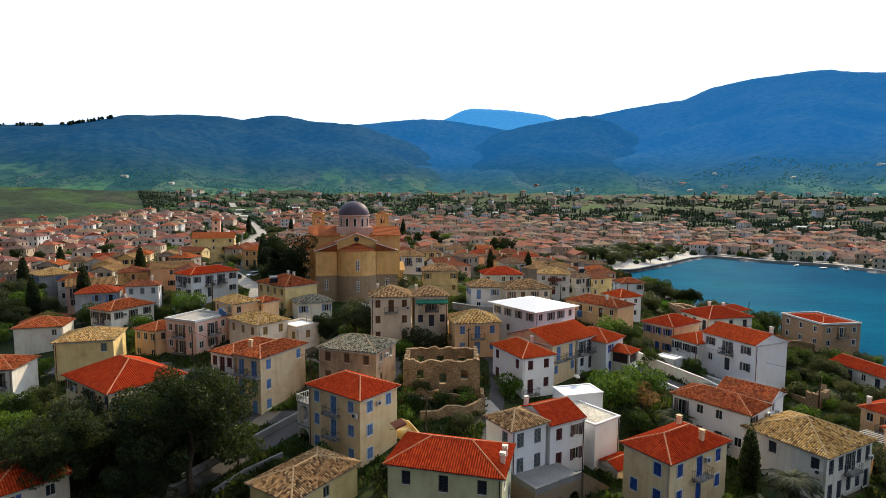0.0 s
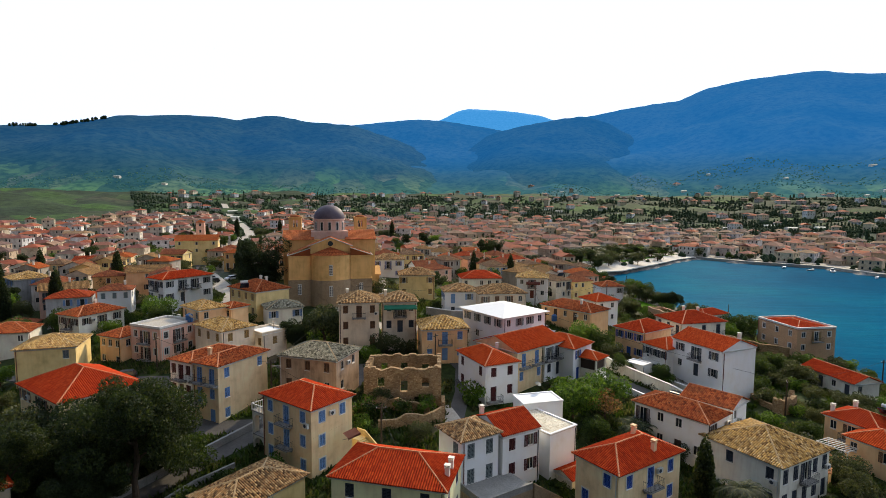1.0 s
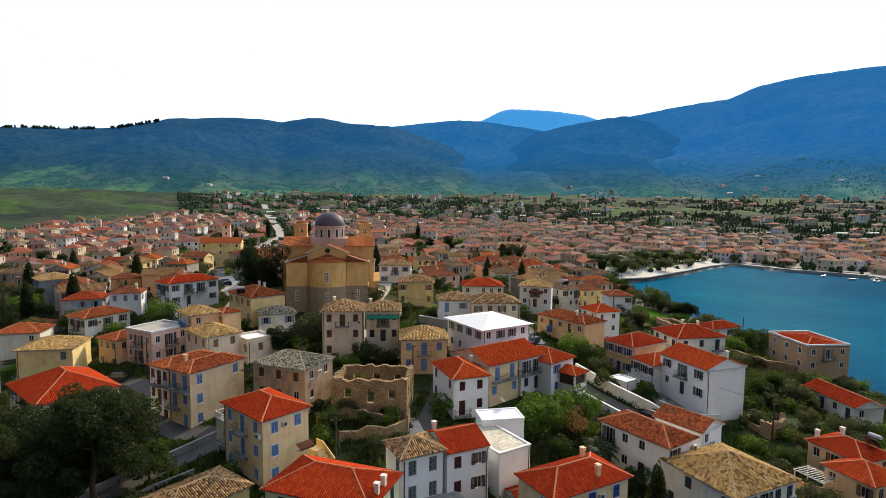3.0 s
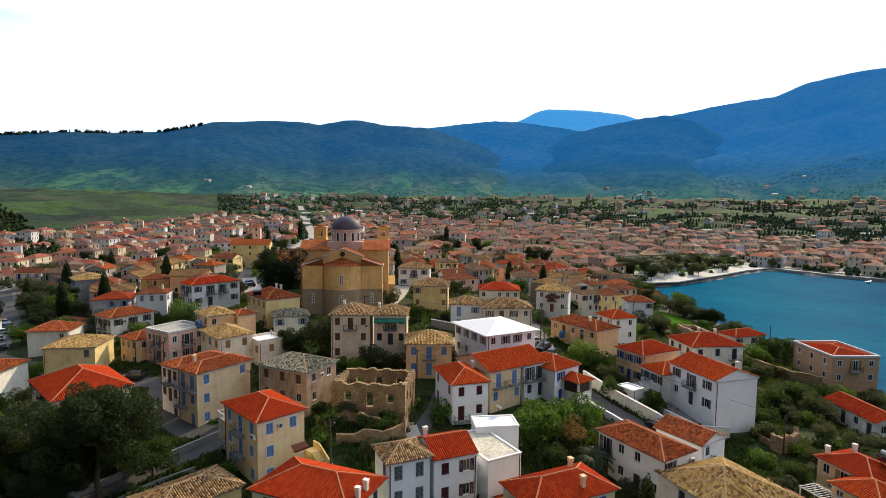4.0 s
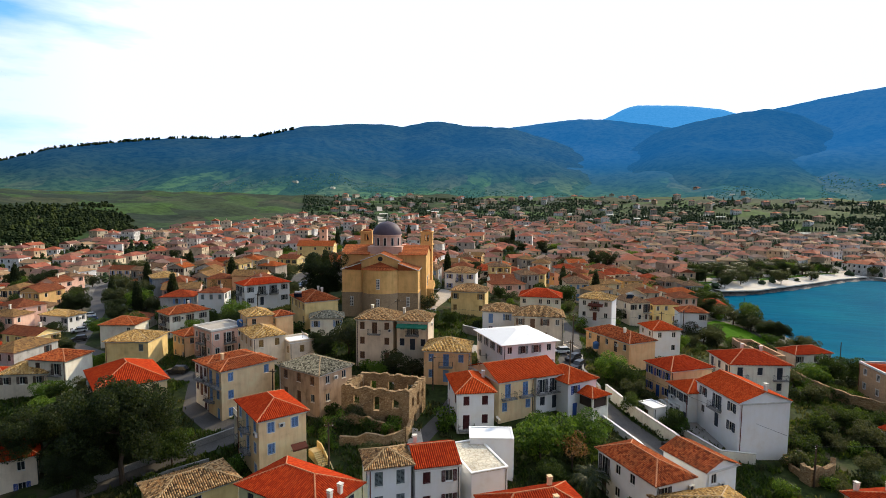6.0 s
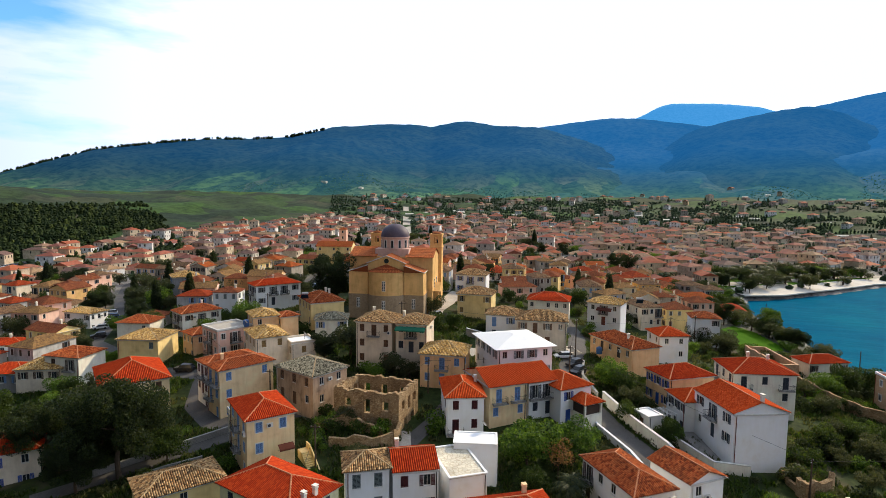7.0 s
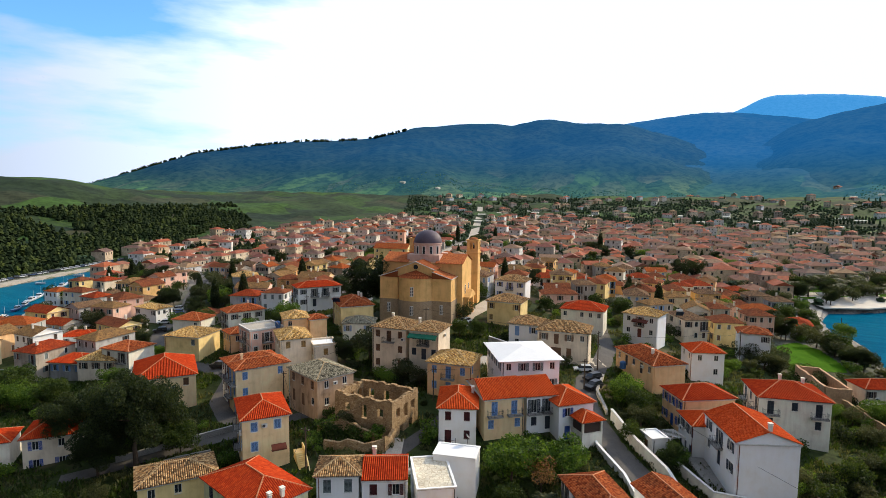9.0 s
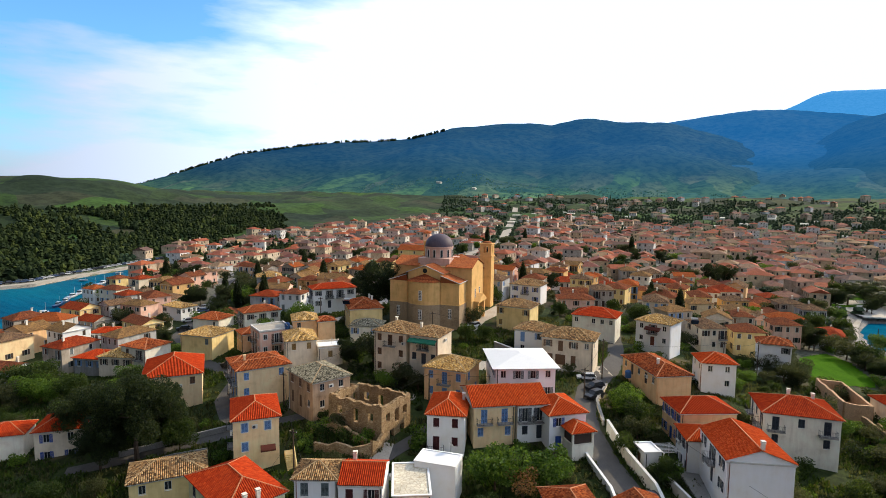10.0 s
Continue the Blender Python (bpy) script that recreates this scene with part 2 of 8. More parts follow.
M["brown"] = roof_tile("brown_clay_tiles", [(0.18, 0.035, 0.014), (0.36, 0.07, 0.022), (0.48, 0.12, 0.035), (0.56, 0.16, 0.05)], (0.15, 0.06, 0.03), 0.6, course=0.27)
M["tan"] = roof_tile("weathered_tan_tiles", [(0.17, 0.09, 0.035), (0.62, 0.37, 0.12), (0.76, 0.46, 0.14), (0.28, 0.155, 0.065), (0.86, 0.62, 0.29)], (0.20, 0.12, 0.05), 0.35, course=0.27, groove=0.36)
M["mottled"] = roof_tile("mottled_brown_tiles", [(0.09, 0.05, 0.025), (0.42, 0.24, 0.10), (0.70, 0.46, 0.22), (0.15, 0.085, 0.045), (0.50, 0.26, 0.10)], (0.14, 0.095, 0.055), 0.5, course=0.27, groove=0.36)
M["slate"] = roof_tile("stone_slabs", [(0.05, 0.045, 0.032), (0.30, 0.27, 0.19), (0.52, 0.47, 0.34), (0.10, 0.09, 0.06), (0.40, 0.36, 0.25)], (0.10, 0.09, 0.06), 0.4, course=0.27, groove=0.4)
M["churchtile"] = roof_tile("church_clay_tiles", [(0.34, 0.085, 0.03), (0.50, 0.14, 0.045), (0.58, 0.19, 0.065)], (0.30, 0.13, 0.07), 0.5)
M["ridge"] = plain("ridge_tile_clay", (0.60, 0.24, 0.10), 0.8)
M["ridgetan"] = plain("old_ridge_tile", (0.50, 0.34, 0.17), 0.85)
M["trim"] = plain("white_trim", (0.78, 0.76, 0.70), 0.7)
M["glass"] = plain("window_glass", (0.03, 0.035, 0.04), 0.12, 0, 0.6)
M["blue"] = plain("blue_paint", (0.20, 0.36, 0.66))
M["deepblue"] = plain("deep_blue_paint", (0.03, 0.10, 0.42))
M["darkwood"] = plain("dark_stained_wood", (0.07, 0.04, 0.028))
M["brownwood"] = plain("brown_wood", (0.20, 0.10, 0.05))
M["maroon"] = plain("dark_red_paint", (0.10, 0.018, 0.018))
M["navy"] = plain("dark_slate_paint", (0.045, 0.055, 0.075))
M["greypaint"] = plain("grey_green_paint", (0.20, 0.24, 0.24))
M["palewood"] = plain("ochre_paint", (0.40, 0.25, 0.09))
M["iron"] = plain("dark_iron", (0.03, 0.03, 0.03), 0.5, 0.6)
M["concrete"] = surface("concrete", [(0.26, 0.25, 0.23), (0.36, 0.34, 0.31)], 0.5, 6.0, 0.9, 0.3)
M["whiteroof"] = surface("whitewashed_roof", [(0.82, 0.82, 0.80), (0.86, 0.86, 0.85)], 0.6, 5.0, 0.7, 0.15, grime=0.08)
M["asphalt"] = surface("asphalt", [(0.075, 0.07, 0.066), (0.12, 0.11, 0.10)], 0.2, 5.0, 0.9, 0.3)
M["paving"] = surface("pale_paving", [(0.42, 0.37, 0.30), (0.52, 0.47, 0.39)], 0.3, 4.0, 0.9, 0.3)
M["sand"] = surface("pale_sand", [(0.62, 0.56, 0.47), (0.70, 0.65, 0.56)], 0.15, 3.0, 0.95, 0.3, grime=0.15)
M["dome"] = surface("grey_lead_dome", [(0.09, 0.065, 0.085), (0.12, 0.09, 0.11)], 0.8, 5.0, 0.6, 0.2, grime=0.3)
M["drum"] = plaster("pink_stone_drum", (0.62, 0.42, 0.34), 0.2)
M["bark"] = surface("bark", [(0.07, 0.05, 0.035), (0.13, 0.09, 0.06)], 2.0, 12.0, 0.95, 0.8, 0.05)
M["pine"] = leaves("pine_needles", [(0.0096, 0.0176, 0.0072), (0.0208, 0.0352, 0.0120), (0.0440, 0.0600, 0.0176)])
M["leaf"] = leaves("broad_leaves", [(0.0161, 0.0310, 0.0068), (0.0341, 0.0608, 0.0124), (0.0620, 0.0930, 0.0186)])
M["olive"] = leaves("olive_leaves", [(0.0279, 0.0372, 0.0161), (0.0527, 0.0651, 0.0279), (0.0868, 0.0961, 0.0434)])
M["bright"] = leaves("spring_leaves", [(0.034, 0.072, 0.009), (0.072, 0.138, 0.017), (0.125, 0.198, 0.032)])
M["palm"] = leaves("palm_fronds", [(0.0175, 0.0294, 0.0084), (0.0420, 0.0595, 0.0154), (0.0840, 0.0910, 0.0280)])
M["dry"] = leaves("dry_twigs", [(0.10, 0.055, 0.03), (0.20, 0.11, 0.05), (0.24, 0.15, 0.07)])
M["grass"] = leaves("grass_blades", [(0.0248, 0.0465, 0.0074), (0.0465, 0.0806, 0.0124), (0.0744, 0.1116, 0.0186)])
M["awning"] = plain("green_canvas", (0.05, 0.36, 0.22), 0.8)
M["rust"] = plain("rusty_awning", (0.22, 0.06, 0.035), 0.8)
M["blackpaint"] = plain("dark_car_paint", (0.02, 0.02, 0.024), 0.3)
M["carwhite"] = plain("white_car_paint", (0.72, 0.73, 0.74), 0.3)
M["carblue"] = plain("blue_car_paint", (0.05, 0.10, 0.22), 0.3)
M["rubber"] = plain("black_rubber", (0.02, 0.02, 0.02), 0.8)
M["tank"] = plain("blue_plastic", (0.05, 0.16, 0.40), 0.5)
M["panel"] = plain("solar_glass", (0.02, 0.04, 0.09), 0.15, 0.2)


# ---- building blocks ----
def mesh_of(bm, name, mats):
    me = bpy.data.meshes.new(name)
    bm.to_mesh(me)
    bm.free()
    for m in mats if isinstance(mats, (list, tuple)) else [mats]:
        me.materials.append(m)
    return me


def part(name, bm, material, parent, label=""):
    """Links a bmesh as one mesh object under a thing or a part."""
    ob = new(name, mesh_of(bm, name, material))
    ob.parent = parent
    return tagged(ob, label) if label else ob


def share(name, me, parent, m):
    """One more object on a mesh that exists."""
    ob = new(name, me)
    ob.parent = parent
    ob.matrix_local = m
    return ob


def box(bm, x0, x1, y0, y1, z0, z1, mat=0, m=None):
    vs = [bm.verts.new((x, y, z)) for z in (z0, z1) for x, y in ((x0, y0), (x1, y0), (x1, y1), (x0, y1))]
    if m is not None:
        for v in vs:
            v.co = m @ v.co
    for q in ((3, 2, 1, 0), (4, 5, 6, 7), (0, 1, 5, 4), (1, 2, 6, 5), (2, 3, 7, 6), (3, 0, 4, 7)):
        bm.faces.new([vs[i] for i in q]).material_index = mat
    return vs


def prism(bm, a, b, r0, r1, n=7, mat=0, cap=True):
    """A tapered round bar from a to b."""
    a, b = Vector(a), Vector(b)
    q = (b - a).to_track_quat("Z", "Y").to_matrix()
    rings = []
    for p, r in ((a, r0), (b, r1)):
        rings.append([bm.verts.new(p + q @ Vector((r * math.cos(2 * math.pi * i / n), r * math.sin(2 * math.pi * i / n), 0))) for i in range(n)])
    for i in range(n):
        bm.faces.new((rings[0][i], rings[0][(i + 1) % n], rings[1][(i + 1) % n], rings[1][i])).material_index = mat
    if cap:
        bm.faces.new(rings[1]).material_index = mat
        bm.faces.new(list(reversed(rings[0]))).material_index = mat


def lathe(bm, profile, n=24, mat=0, z0=0.0):
    """A body of rotation about z from (radius, height) pairs."""
    rings = [[bm.verts.new((r * math.cos(2 * math.pi * i / n), r * math.sin(2 * math.pi * i / n), z0 + z)) for i in range(n)] for r, z in profile]
    for lo, hi in zip(rings, rings[1:]):
        for i in range(n):
            bm.faces.new((lo[i], lo[(i + 1) % n], hi[(i + 1) % n], hi[i])).material_index = mat


def thing(name, m, label, category, group=""):
    ob = new(name)
    ob.empty_display_size = 0.3
    ob.matrix_world = m
    return tagged(ob, label, category, group)


# ---- the lie of the land ----
HILLS = ((-25, 142, 45, 6.51), (15, 112, 22, 2.62), (-45, 108, 28, 3.39), (-12, 95, 25, -0.7), (-70, 130, 40, -1.69), (-15, 190, 50, 5.35), (45, 115, 25, 1.41),
         (0, 65, 25, 1.68), (-2, 84, 8, 1.7), (-20, 280, 80, 3.49), (-100, 180, 50, 5.63), (-120, 330, 100, 3.11), (30, 250, 45, -1.93), (-10, 420, 90, 3.21), (-220, 480, 130, 9.68),
         (-700, 270, 140, 46.0), (-560, 600, 150, 11.0))
SEA = -1.0
BAY = ((97, 112), (100, 137), (92, 174), (84, 208), (82, 235), (75, 246), (72, 270), (74, 291), (89, 303), (116, 331), (142, 365), (162, 385), (185, 358), (217, 338), (225, 307), (270, 262), (420, 150), (420, -300), (88, -300), (92, 60))
HARBOUR = ((-156, 79), (-175, 100), (-197, 117), (-215, 130), (-243, 155), (-264, 171), (-292, 205), (-314, 222), (-308, 207), (-295, 176), (-281, 146), (-270, 127), (-272, 113), (-300, 60), (-350, -100), (-120, -150), (-140, 40))


def depth_in(poly, x, y):
    """How far points lie inside a closed outline, in metres; outside: minus."""
    x, y = np.asarray(x, float), np.asarray(y, float)
    best, inside = np.full(x.shape, 1e9), np.zeros(x.shape, bool)
    for (ax, ay), (bx, by) in zip(poly, poly[1:] + poly[:1]):
        dx, dy = bx - ax, by - ay
        t = np.clip(((x - ax) * dx + (y - ay) * dy) / (dx * dx + dy * dy), 0, 1)
        best = np.minimum(best, np.hypot(x - ax - t * dx, y - ay - t * dy))
        crosses = ((ay > y) != (by > y)) & (x < (bx - ax) * (y - ay) / (by - ay if by != ay else 1e-9) + ax)
        inside ^= crosses
    return np.where(inside, best, -best)


def heights(x, y):
    x, y = np.asarray(x, float), np.asarray(y, float)
    h = np.full(x.shape, 0.6)
    for a, b, s, v in HILLS:
        h = h + v * np.exp(-((x - a) ** 2 + (y - b) ** 2) / (2 * s * s))
    far = np.hypot(x - 30, y)
    h = h + (np.clip(far - 480, 0, 600) * 0.038 + np.clip(far - 700, 0, 380) * 0.060) * (y > -200)
    d = np.maximum(depth_in(BAY, x, y), depth_in(HARBOUR, x, y))
    shore = np.clip(-d / 14, 0, 1)
    h = 0.35 + (np.maximum(h, 0.5) - 0.35) * shore
    return np.where(d > 0, -1.0 - np.clip(d * 0.5, 0, 4) + 1.35 * np.clip(1 - d / 1.2, 0, 1), h)


def reach_in(poly, x, y):
    """The same as depth_in for one point."""
    best, inside_it = 1e9, False
    ax, ay = poly[-1]
    for bx, by in poly:
        dx, dy = bx - ax, by - ay
        t = ((x - ax) * dx + (y - ay) * dy) / (dx * dx + dy * dy)
        t = 0.0 if t < 0 else 1.0 if t > 1 else t
        best = min(best, (x - ax - t * dx) ** 2 + (y - ay - t * dy) ** 2)
        if (ay > y) != (by > y) and x < dx * (y - ay) / dy + ax:
            inside_it = not inside_it
        ax, ay = bx, by
    return math.sqrt(best) if inside_it else -math.sqrt(best)


def ground_at(x, y):
    """The same as heights for one point."""
    h = 0.6
    for a, b, s, v in HILLS:
        q = ((x - a) ** 2 + (y - b) ** 2) / (2 * s * s)
        if q < 30:
            h += v * math.exp(-q)
    if y > -200:
        far = math.hypot(x - 30, y)
        h += min(max(far - 480, 0), 600) * 0.038 + min(max(far - 700, 0), 380) * 0.060
    d = max(reach_in(BAY, x, y), reach_in(HARBOUR, x, y))
    if d > 0:
        return -1.0 - min(d * 0.5, 4) + 1.35 * max(0.0, 1 - d / 1.2)
    return 0.35 + (max(h, 0.5) - 0.35) * min(-d / 14, 1)


# ---- ground, sea and distance ----
def ground_material():
    m, nt, b = nodes_of("dry_earth_and_grass", 0.95, 0, 0.15)
    tc = nt.nodes.new("ShaderNodeTexCoord")
    n1 = noise_node(nt, 0.05, 6, 0.65, tc.outputs["Object"])
    n2 = noise_node(nt, 0.8, 5, 0.7, tc.outputs["Object"])
    earth = ramp_node(nt, [(0.3, (0.055, 0.040, 0.025)), (0.5, (0.13, 0.098, 0.06)), (0.7, (0.12, 0.09, 0.05))])
    nt.links.new(n2.outputs["Fac"], earth.inputs[0])
    green = ramp_node(nt, [(0.3, (0.012, 0.021, 0.005)), (0.52, (0.028, 0.042, 0.010)), (0.72, (0.055, 0.072, 0.016))])
    nt.links.new(n2.outputs["Fac"], green.inputs[0])
    sel = ramp_node(nt, [(0.36, (0.0, 0.0, 0.0)), (0.46, (1.0, 1.0, 1.0))])
    nt.links.new(n1.outputs["Fac"], sel.inputs[0])
    near = mix_node(nt, "MIX", sel.outputs[0], earth.outputs[0], green.outputs[0])
    cells = nt.nodes.new("ShaderNodeTexVoronoi")
    cells.inputs["Scale"].default_value = 0.019
    nt.links.new(tc.outputs["Object"], cells.inputs["Vector"])
    sepc = nt.nodes.new("ShaderNodeSeparateColor")
    nt.links.new(cells.outputs["Color"], sepc.inputs[0])
    field = ramp_node(nt, [(0.0, (0.018, 0.034, 0.016)), (0.25, (0.030, 0.050, 0.018)), (0.45, (0.045, 0.075, 0.020)), (0.62, (0.055, 0.115, 0.018)), (0.78, (0.036, 0.070, 0.016)), (0.88, (0.070, 0.068, 0.034)), (1.0, (0.022, 0.040, 0.016))])
    nt.links.new(sepc.outputs[0], field.inputs[0])
    n3 = noise_node(nt, 0.09, 6, 0.75, tc.outputs["Object"])
    scrub = ramp_node(nt, [(0.38, (0.35, 0.42, 0.4)), (0.58, (1.0, 1.0, 1.0))])
    nt.links.new(n3.outputs["Fac"], scrub.inputs[0])
    far = mix_node(nt, "MULTIPLY", 1.0, field.outputs[0], scrub.outputs[0])
    ln = nt.nodes.new("ShaderNodeVectorMath")
    ln.operation = "LENGTH"
    nt.links.new(tc.outputs["Object"], ln.inputs[0])
    mr = nt.nodes.new("ShaderNodeMapRange")
    mr.inputs["From Min"].default_value, mr.inputs["From Max"].default_value = 430, 540
    nt.links.new(ln.outputs["Value"], mr.inputs["Value"])
    sepx = nt.nodes.new("ShaderNodeSeparateXYZ")
    nt.links.new(tc.outputs["Object"], sepx.inputs[0])
    west = nt.nodes.new("ShaderNodeMapRange")          # the hill across the harbour
    west.inputs["From Min"].default_value, west.inputs["From Max"].default_value = -250, -330
    nt.links.new(sepx.outputs["X"], west.inputs["Value"])
    open_land = nt.nodes.new("ShaderNodeMath")
    open_land.operation = "MAXIMUM"
    nt.links.new(mr.outputs[0], open_land.inputs[0])
    nt.links.new(west.outputs[0], open_land.inputs[1])
    yards = nt.nodes.new("ShaderNodeMapRange")         # paved lanes and yards of the town
    yards.inputs["From Min"].default_value, yards.inputs["From Max"].default_value = 190, 260
    nt.links.new(ln.outputs["Value"], yards.inputs["Value"])
    pave = ramp_node(nt, [(0.35, (0.09, 0.085, 0.075)), (0.5, (0.24, 0.225, 0.20)), (0.65, (0.33, 0.31, 0.28))])
    nt.links.new(n2.outputs["Fac"], pave.inputs[0])
    town = mix_node(nt, "MIX", yards.outputs[0], near.outputs[0], pave.outputs[0])
    mx = mix_node(nt, "MIX", open_land.outputs[0], town.outputs[0], far.outputs[0])
    nt.links.new(mx.outputs[0], b.inputs["Base Color"])
    bump_node(nt, n2.outputs["Fac"], 0.5, 0.2, b)
    return m


def sheet(name, xs, ys, zs, material, smooth=True):
    """A grid of points, rows by columns, as one mesh."""
    rows, cols = xs.shape
    verts = np.stack((xs, ys, zs), -1).reshape(-1, 3)
    i = np.arange((rows - 1) * (cols - 1))
    a = (i // (cols - 1)) * cols + i % (cols - 1)
    faces = np.stack((a, a + 1, a + cols + 1, a + cols), -1)
    me = bpy.data.meshes.new(name)
    me.from_pydata(verts.tolist(), [], faces.tolist())
    me.materials.append(material)
    if smooth:
        me.polygons.foreach_set("use_smooth", [True] * len(me.polygons))
    return new(name, me)


rad = np.concatenate(([0.0, 6.0], np.geomspace(12, 4900, 185)))
ang = np.radians(np.concatenate((np.arange(-80, 75, 0.45), np.arange(75, 281, 8.0))))
ang = np.append(ang, ang[0] + 2 * np.pi)
gr, ga = np.meshgrid(rad, ang, indexing="ij")
gx, gy = 30 + gr * np.sin(ga), gr * np.cos(ga)
gz = heights(gx, gy)
rough = np.array([[noise.noise((x * 0.02, y * 0.02, 3.1)) for x, y in zip(rx, ry)] for rx, ry in zip(gx, gy)])
gz = np.where(gz > 0.4, gz + np.clip(gr - 420, 0, 300) / 300 * rough * 7, gz)
M["ground"] = ground_material()
tagged(sheet("ground", gx, gy, gz, M["ground"]), "dry earth and spring grass running up to green fields", "ground", kind="structure")


def water_material():
    m, nt, b = nodes_of("sea_water", 0.3, 0, 0.14)
    b.inputs["IOR"].default_value = 1.035
    tc = nt.nodes.new("ShaderNodeTexCoord")
    n1 = noise_node(nt, 0.012, 4, 0.6, tc.outputs["Object"])
    n2 = noise_node(nt, 0.9, 5, 0.7, tc.outputs["Object"])
    r = ramp_node(nt, [(0.33, (0.001, 0.075, 0.150)), (0.50, (0.0015, 0.106, 0.190)), (0.66, (0.003, 0.136, 0.205))])
    nt.links.new(n1.outputs["Fac"], r.inputs[0])
    wind = nt.nodes.new("ShaderNodeMapping")            # bands drawn out by the breeze
    wind.inputs["Rotation"].default_value, wind.inputs["Scale"].default_value = (0, 0, 0.35), (0.05, 0.4, 1.0)
    nt.links.new(tc.outputs["Object"], wind.inputs[0])
    n3 = noise_node(nt, 1.0, 5, 0.7, wind.outputs[0])
    band = ramp_node(nt, [(0.36, (0.72, 0.76, 0.80)), (0.62, (1.12, 1.10, 1.08))])
    nt.links.new(n3.outputs["Fac"], band.inputs[0])
    tint = mix_node(nt, "MULTIPLY", 1.0, r.outputs[0], band.outputs[0])
    nt.links.new(tint.outputs[0], b.inputs["Base Color"])
    bump_node(nt, n2.outputs["Fac"], 0.35, 0.25, b)
    return m


M["water"] = water_material()
wx, wy = np.meshgrid(np.linspace(-420, 430, 3), np.linspace(-420, 420, 3), indexing="ij")
tagged(sheet("water", wx, wy, np.full(wx.shape, SEA), M["water"]), "calm blue-green sea of a sheltered bay", "water", kind="structure")


# emission colour of the haze painted over the valley
VALLEY_HAZE = (0.016, 0.070, 0.080)


def hill_material(name, low, cols, glow, power, z_low=38.0, z_high=105.0, foot=0.5, sunward=1.0):
    """Distant slopes: groves and fields low down, woods above; painted haze glows over them, most below the sun."""
    m, nt, b = nodes_of(name, 1.0, 0, 0.0)
    tc = nt.nodes.new("ShaderNodeTexCoord")
    n1 = noise_node(nt, 0.0045, 7, 0.62, tc.outputs["Object"])
    n2 = noise_node(nt, 0.055, 4, 0.7, tc.outputs["Object"])
    r = ramp_node(nt, [(0.30 + 0.13 * i, c) for i, c in enumerate(cols)])
    nt.links.new(n1.outputs["Fac"], r.inputs[0])
    warp = noise_node(nt, 0.01, 3, 0.6, tc.outputs["Object"])
    push = nt.nodes.new("ShaderNodeVectorMath")
    push.operation = "MULTIPLY_ADD"
    push.inputs[1].default_value = (70, 70, 0)
    nt.links.new(warp.outputs["Color"], push.inputs[0])
    nt.links.new(tc.outputs["Object"], push.inputs[2])
    flat = nt.nodes.new("ShaderNodeVectorMath")
    flat.operation = "MULTIPLY"
    flat.inputs[1].default_value = (1.0, 0.55, 0.0)
    nt.links.new(push.outputs[0], flat.inputs[0])
    plot = nt.nodes.new("ShaderNodeTexVoronoi")
    plot.inputs["Scale"].default_value = 0.016
    nt.links.new(flat.outputs[0], plot.inputs["Vector"])
    pick = nt.nodes.new("ShaderNodeSeparateColor")
    nt.links.new(plot.outputs["Color"], pick.inputs[0])
    lo = ramp_node(nt, [(0.12 + 0.86 * i / (len(low) - 1), c) for i, c in enumerate(low)])
    nt.links.new(pick.outputs[0], lo.inputs[0])
    sep = nt.nodes.new("ShaderNodeSeparateXYZ")
    nt.links.new(tc.outputs["Object"], sep.inputs[0])
    wob = nt.nodes.new("ShaderNodeMath")
    wob.operation = "MULTIPLY_ADD"
    wob.inputs[1].default_value = 150.0
    nt.links.new(n1.outputs["Fac"], wob.inputs[0])
    nt.links.new(sep.outputs["Z"], wob.inputs[2])
    mr = nt.nodes.new("ShaderNodeMapRange")
    mr.inputs["From Min"].default_value, mr.inputs["From Max"].default_value = z_low + 75, z_high + 75
    nt.links.new(wob.outputs[0], mr.inputs["Value"])
    mz = mix_node(nt, "MIX", mr.outputs[0], lo.outputs[0], r.outputs[0])
    g = ramp_node(nt, [(0.40, (0.42, 0.46, 0.50)), (0.56, (1.05, 1.05, 1.05))])
    nt.links.new(n2.outputs["Fac"], g.inputs[0])
    mx = mix_node(nt, "MULTIPLY", 1.0, mz.outputs[0], g.outputs[0])
    nt.links.new(mx.outputs[0], b.inputs["Base Color"])
    # haze painted on as emission: teal at the foot, bluer with height
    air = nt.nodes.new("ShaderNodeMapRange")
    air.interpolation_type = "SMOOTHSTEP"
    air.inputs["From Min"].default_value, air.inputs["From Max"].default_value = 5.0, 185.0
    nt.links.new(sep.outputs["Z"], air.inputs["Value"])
    veil = mix_node(nt, "MIX", air.outputs[0], tuple(foot * c for c in VALLEY_HAZE), tuple(power * c for c in glow))
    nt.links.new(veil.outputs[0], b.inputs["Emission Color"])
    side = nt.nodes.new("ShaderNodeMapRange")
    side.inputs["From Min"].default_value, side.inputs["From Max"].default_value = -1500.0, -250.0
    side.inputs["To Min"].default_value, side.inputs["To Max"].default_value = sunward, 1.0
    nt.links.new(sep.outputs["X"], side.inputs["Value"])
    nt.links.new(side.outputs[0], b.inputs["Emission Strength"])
    return m


SLOPES = []


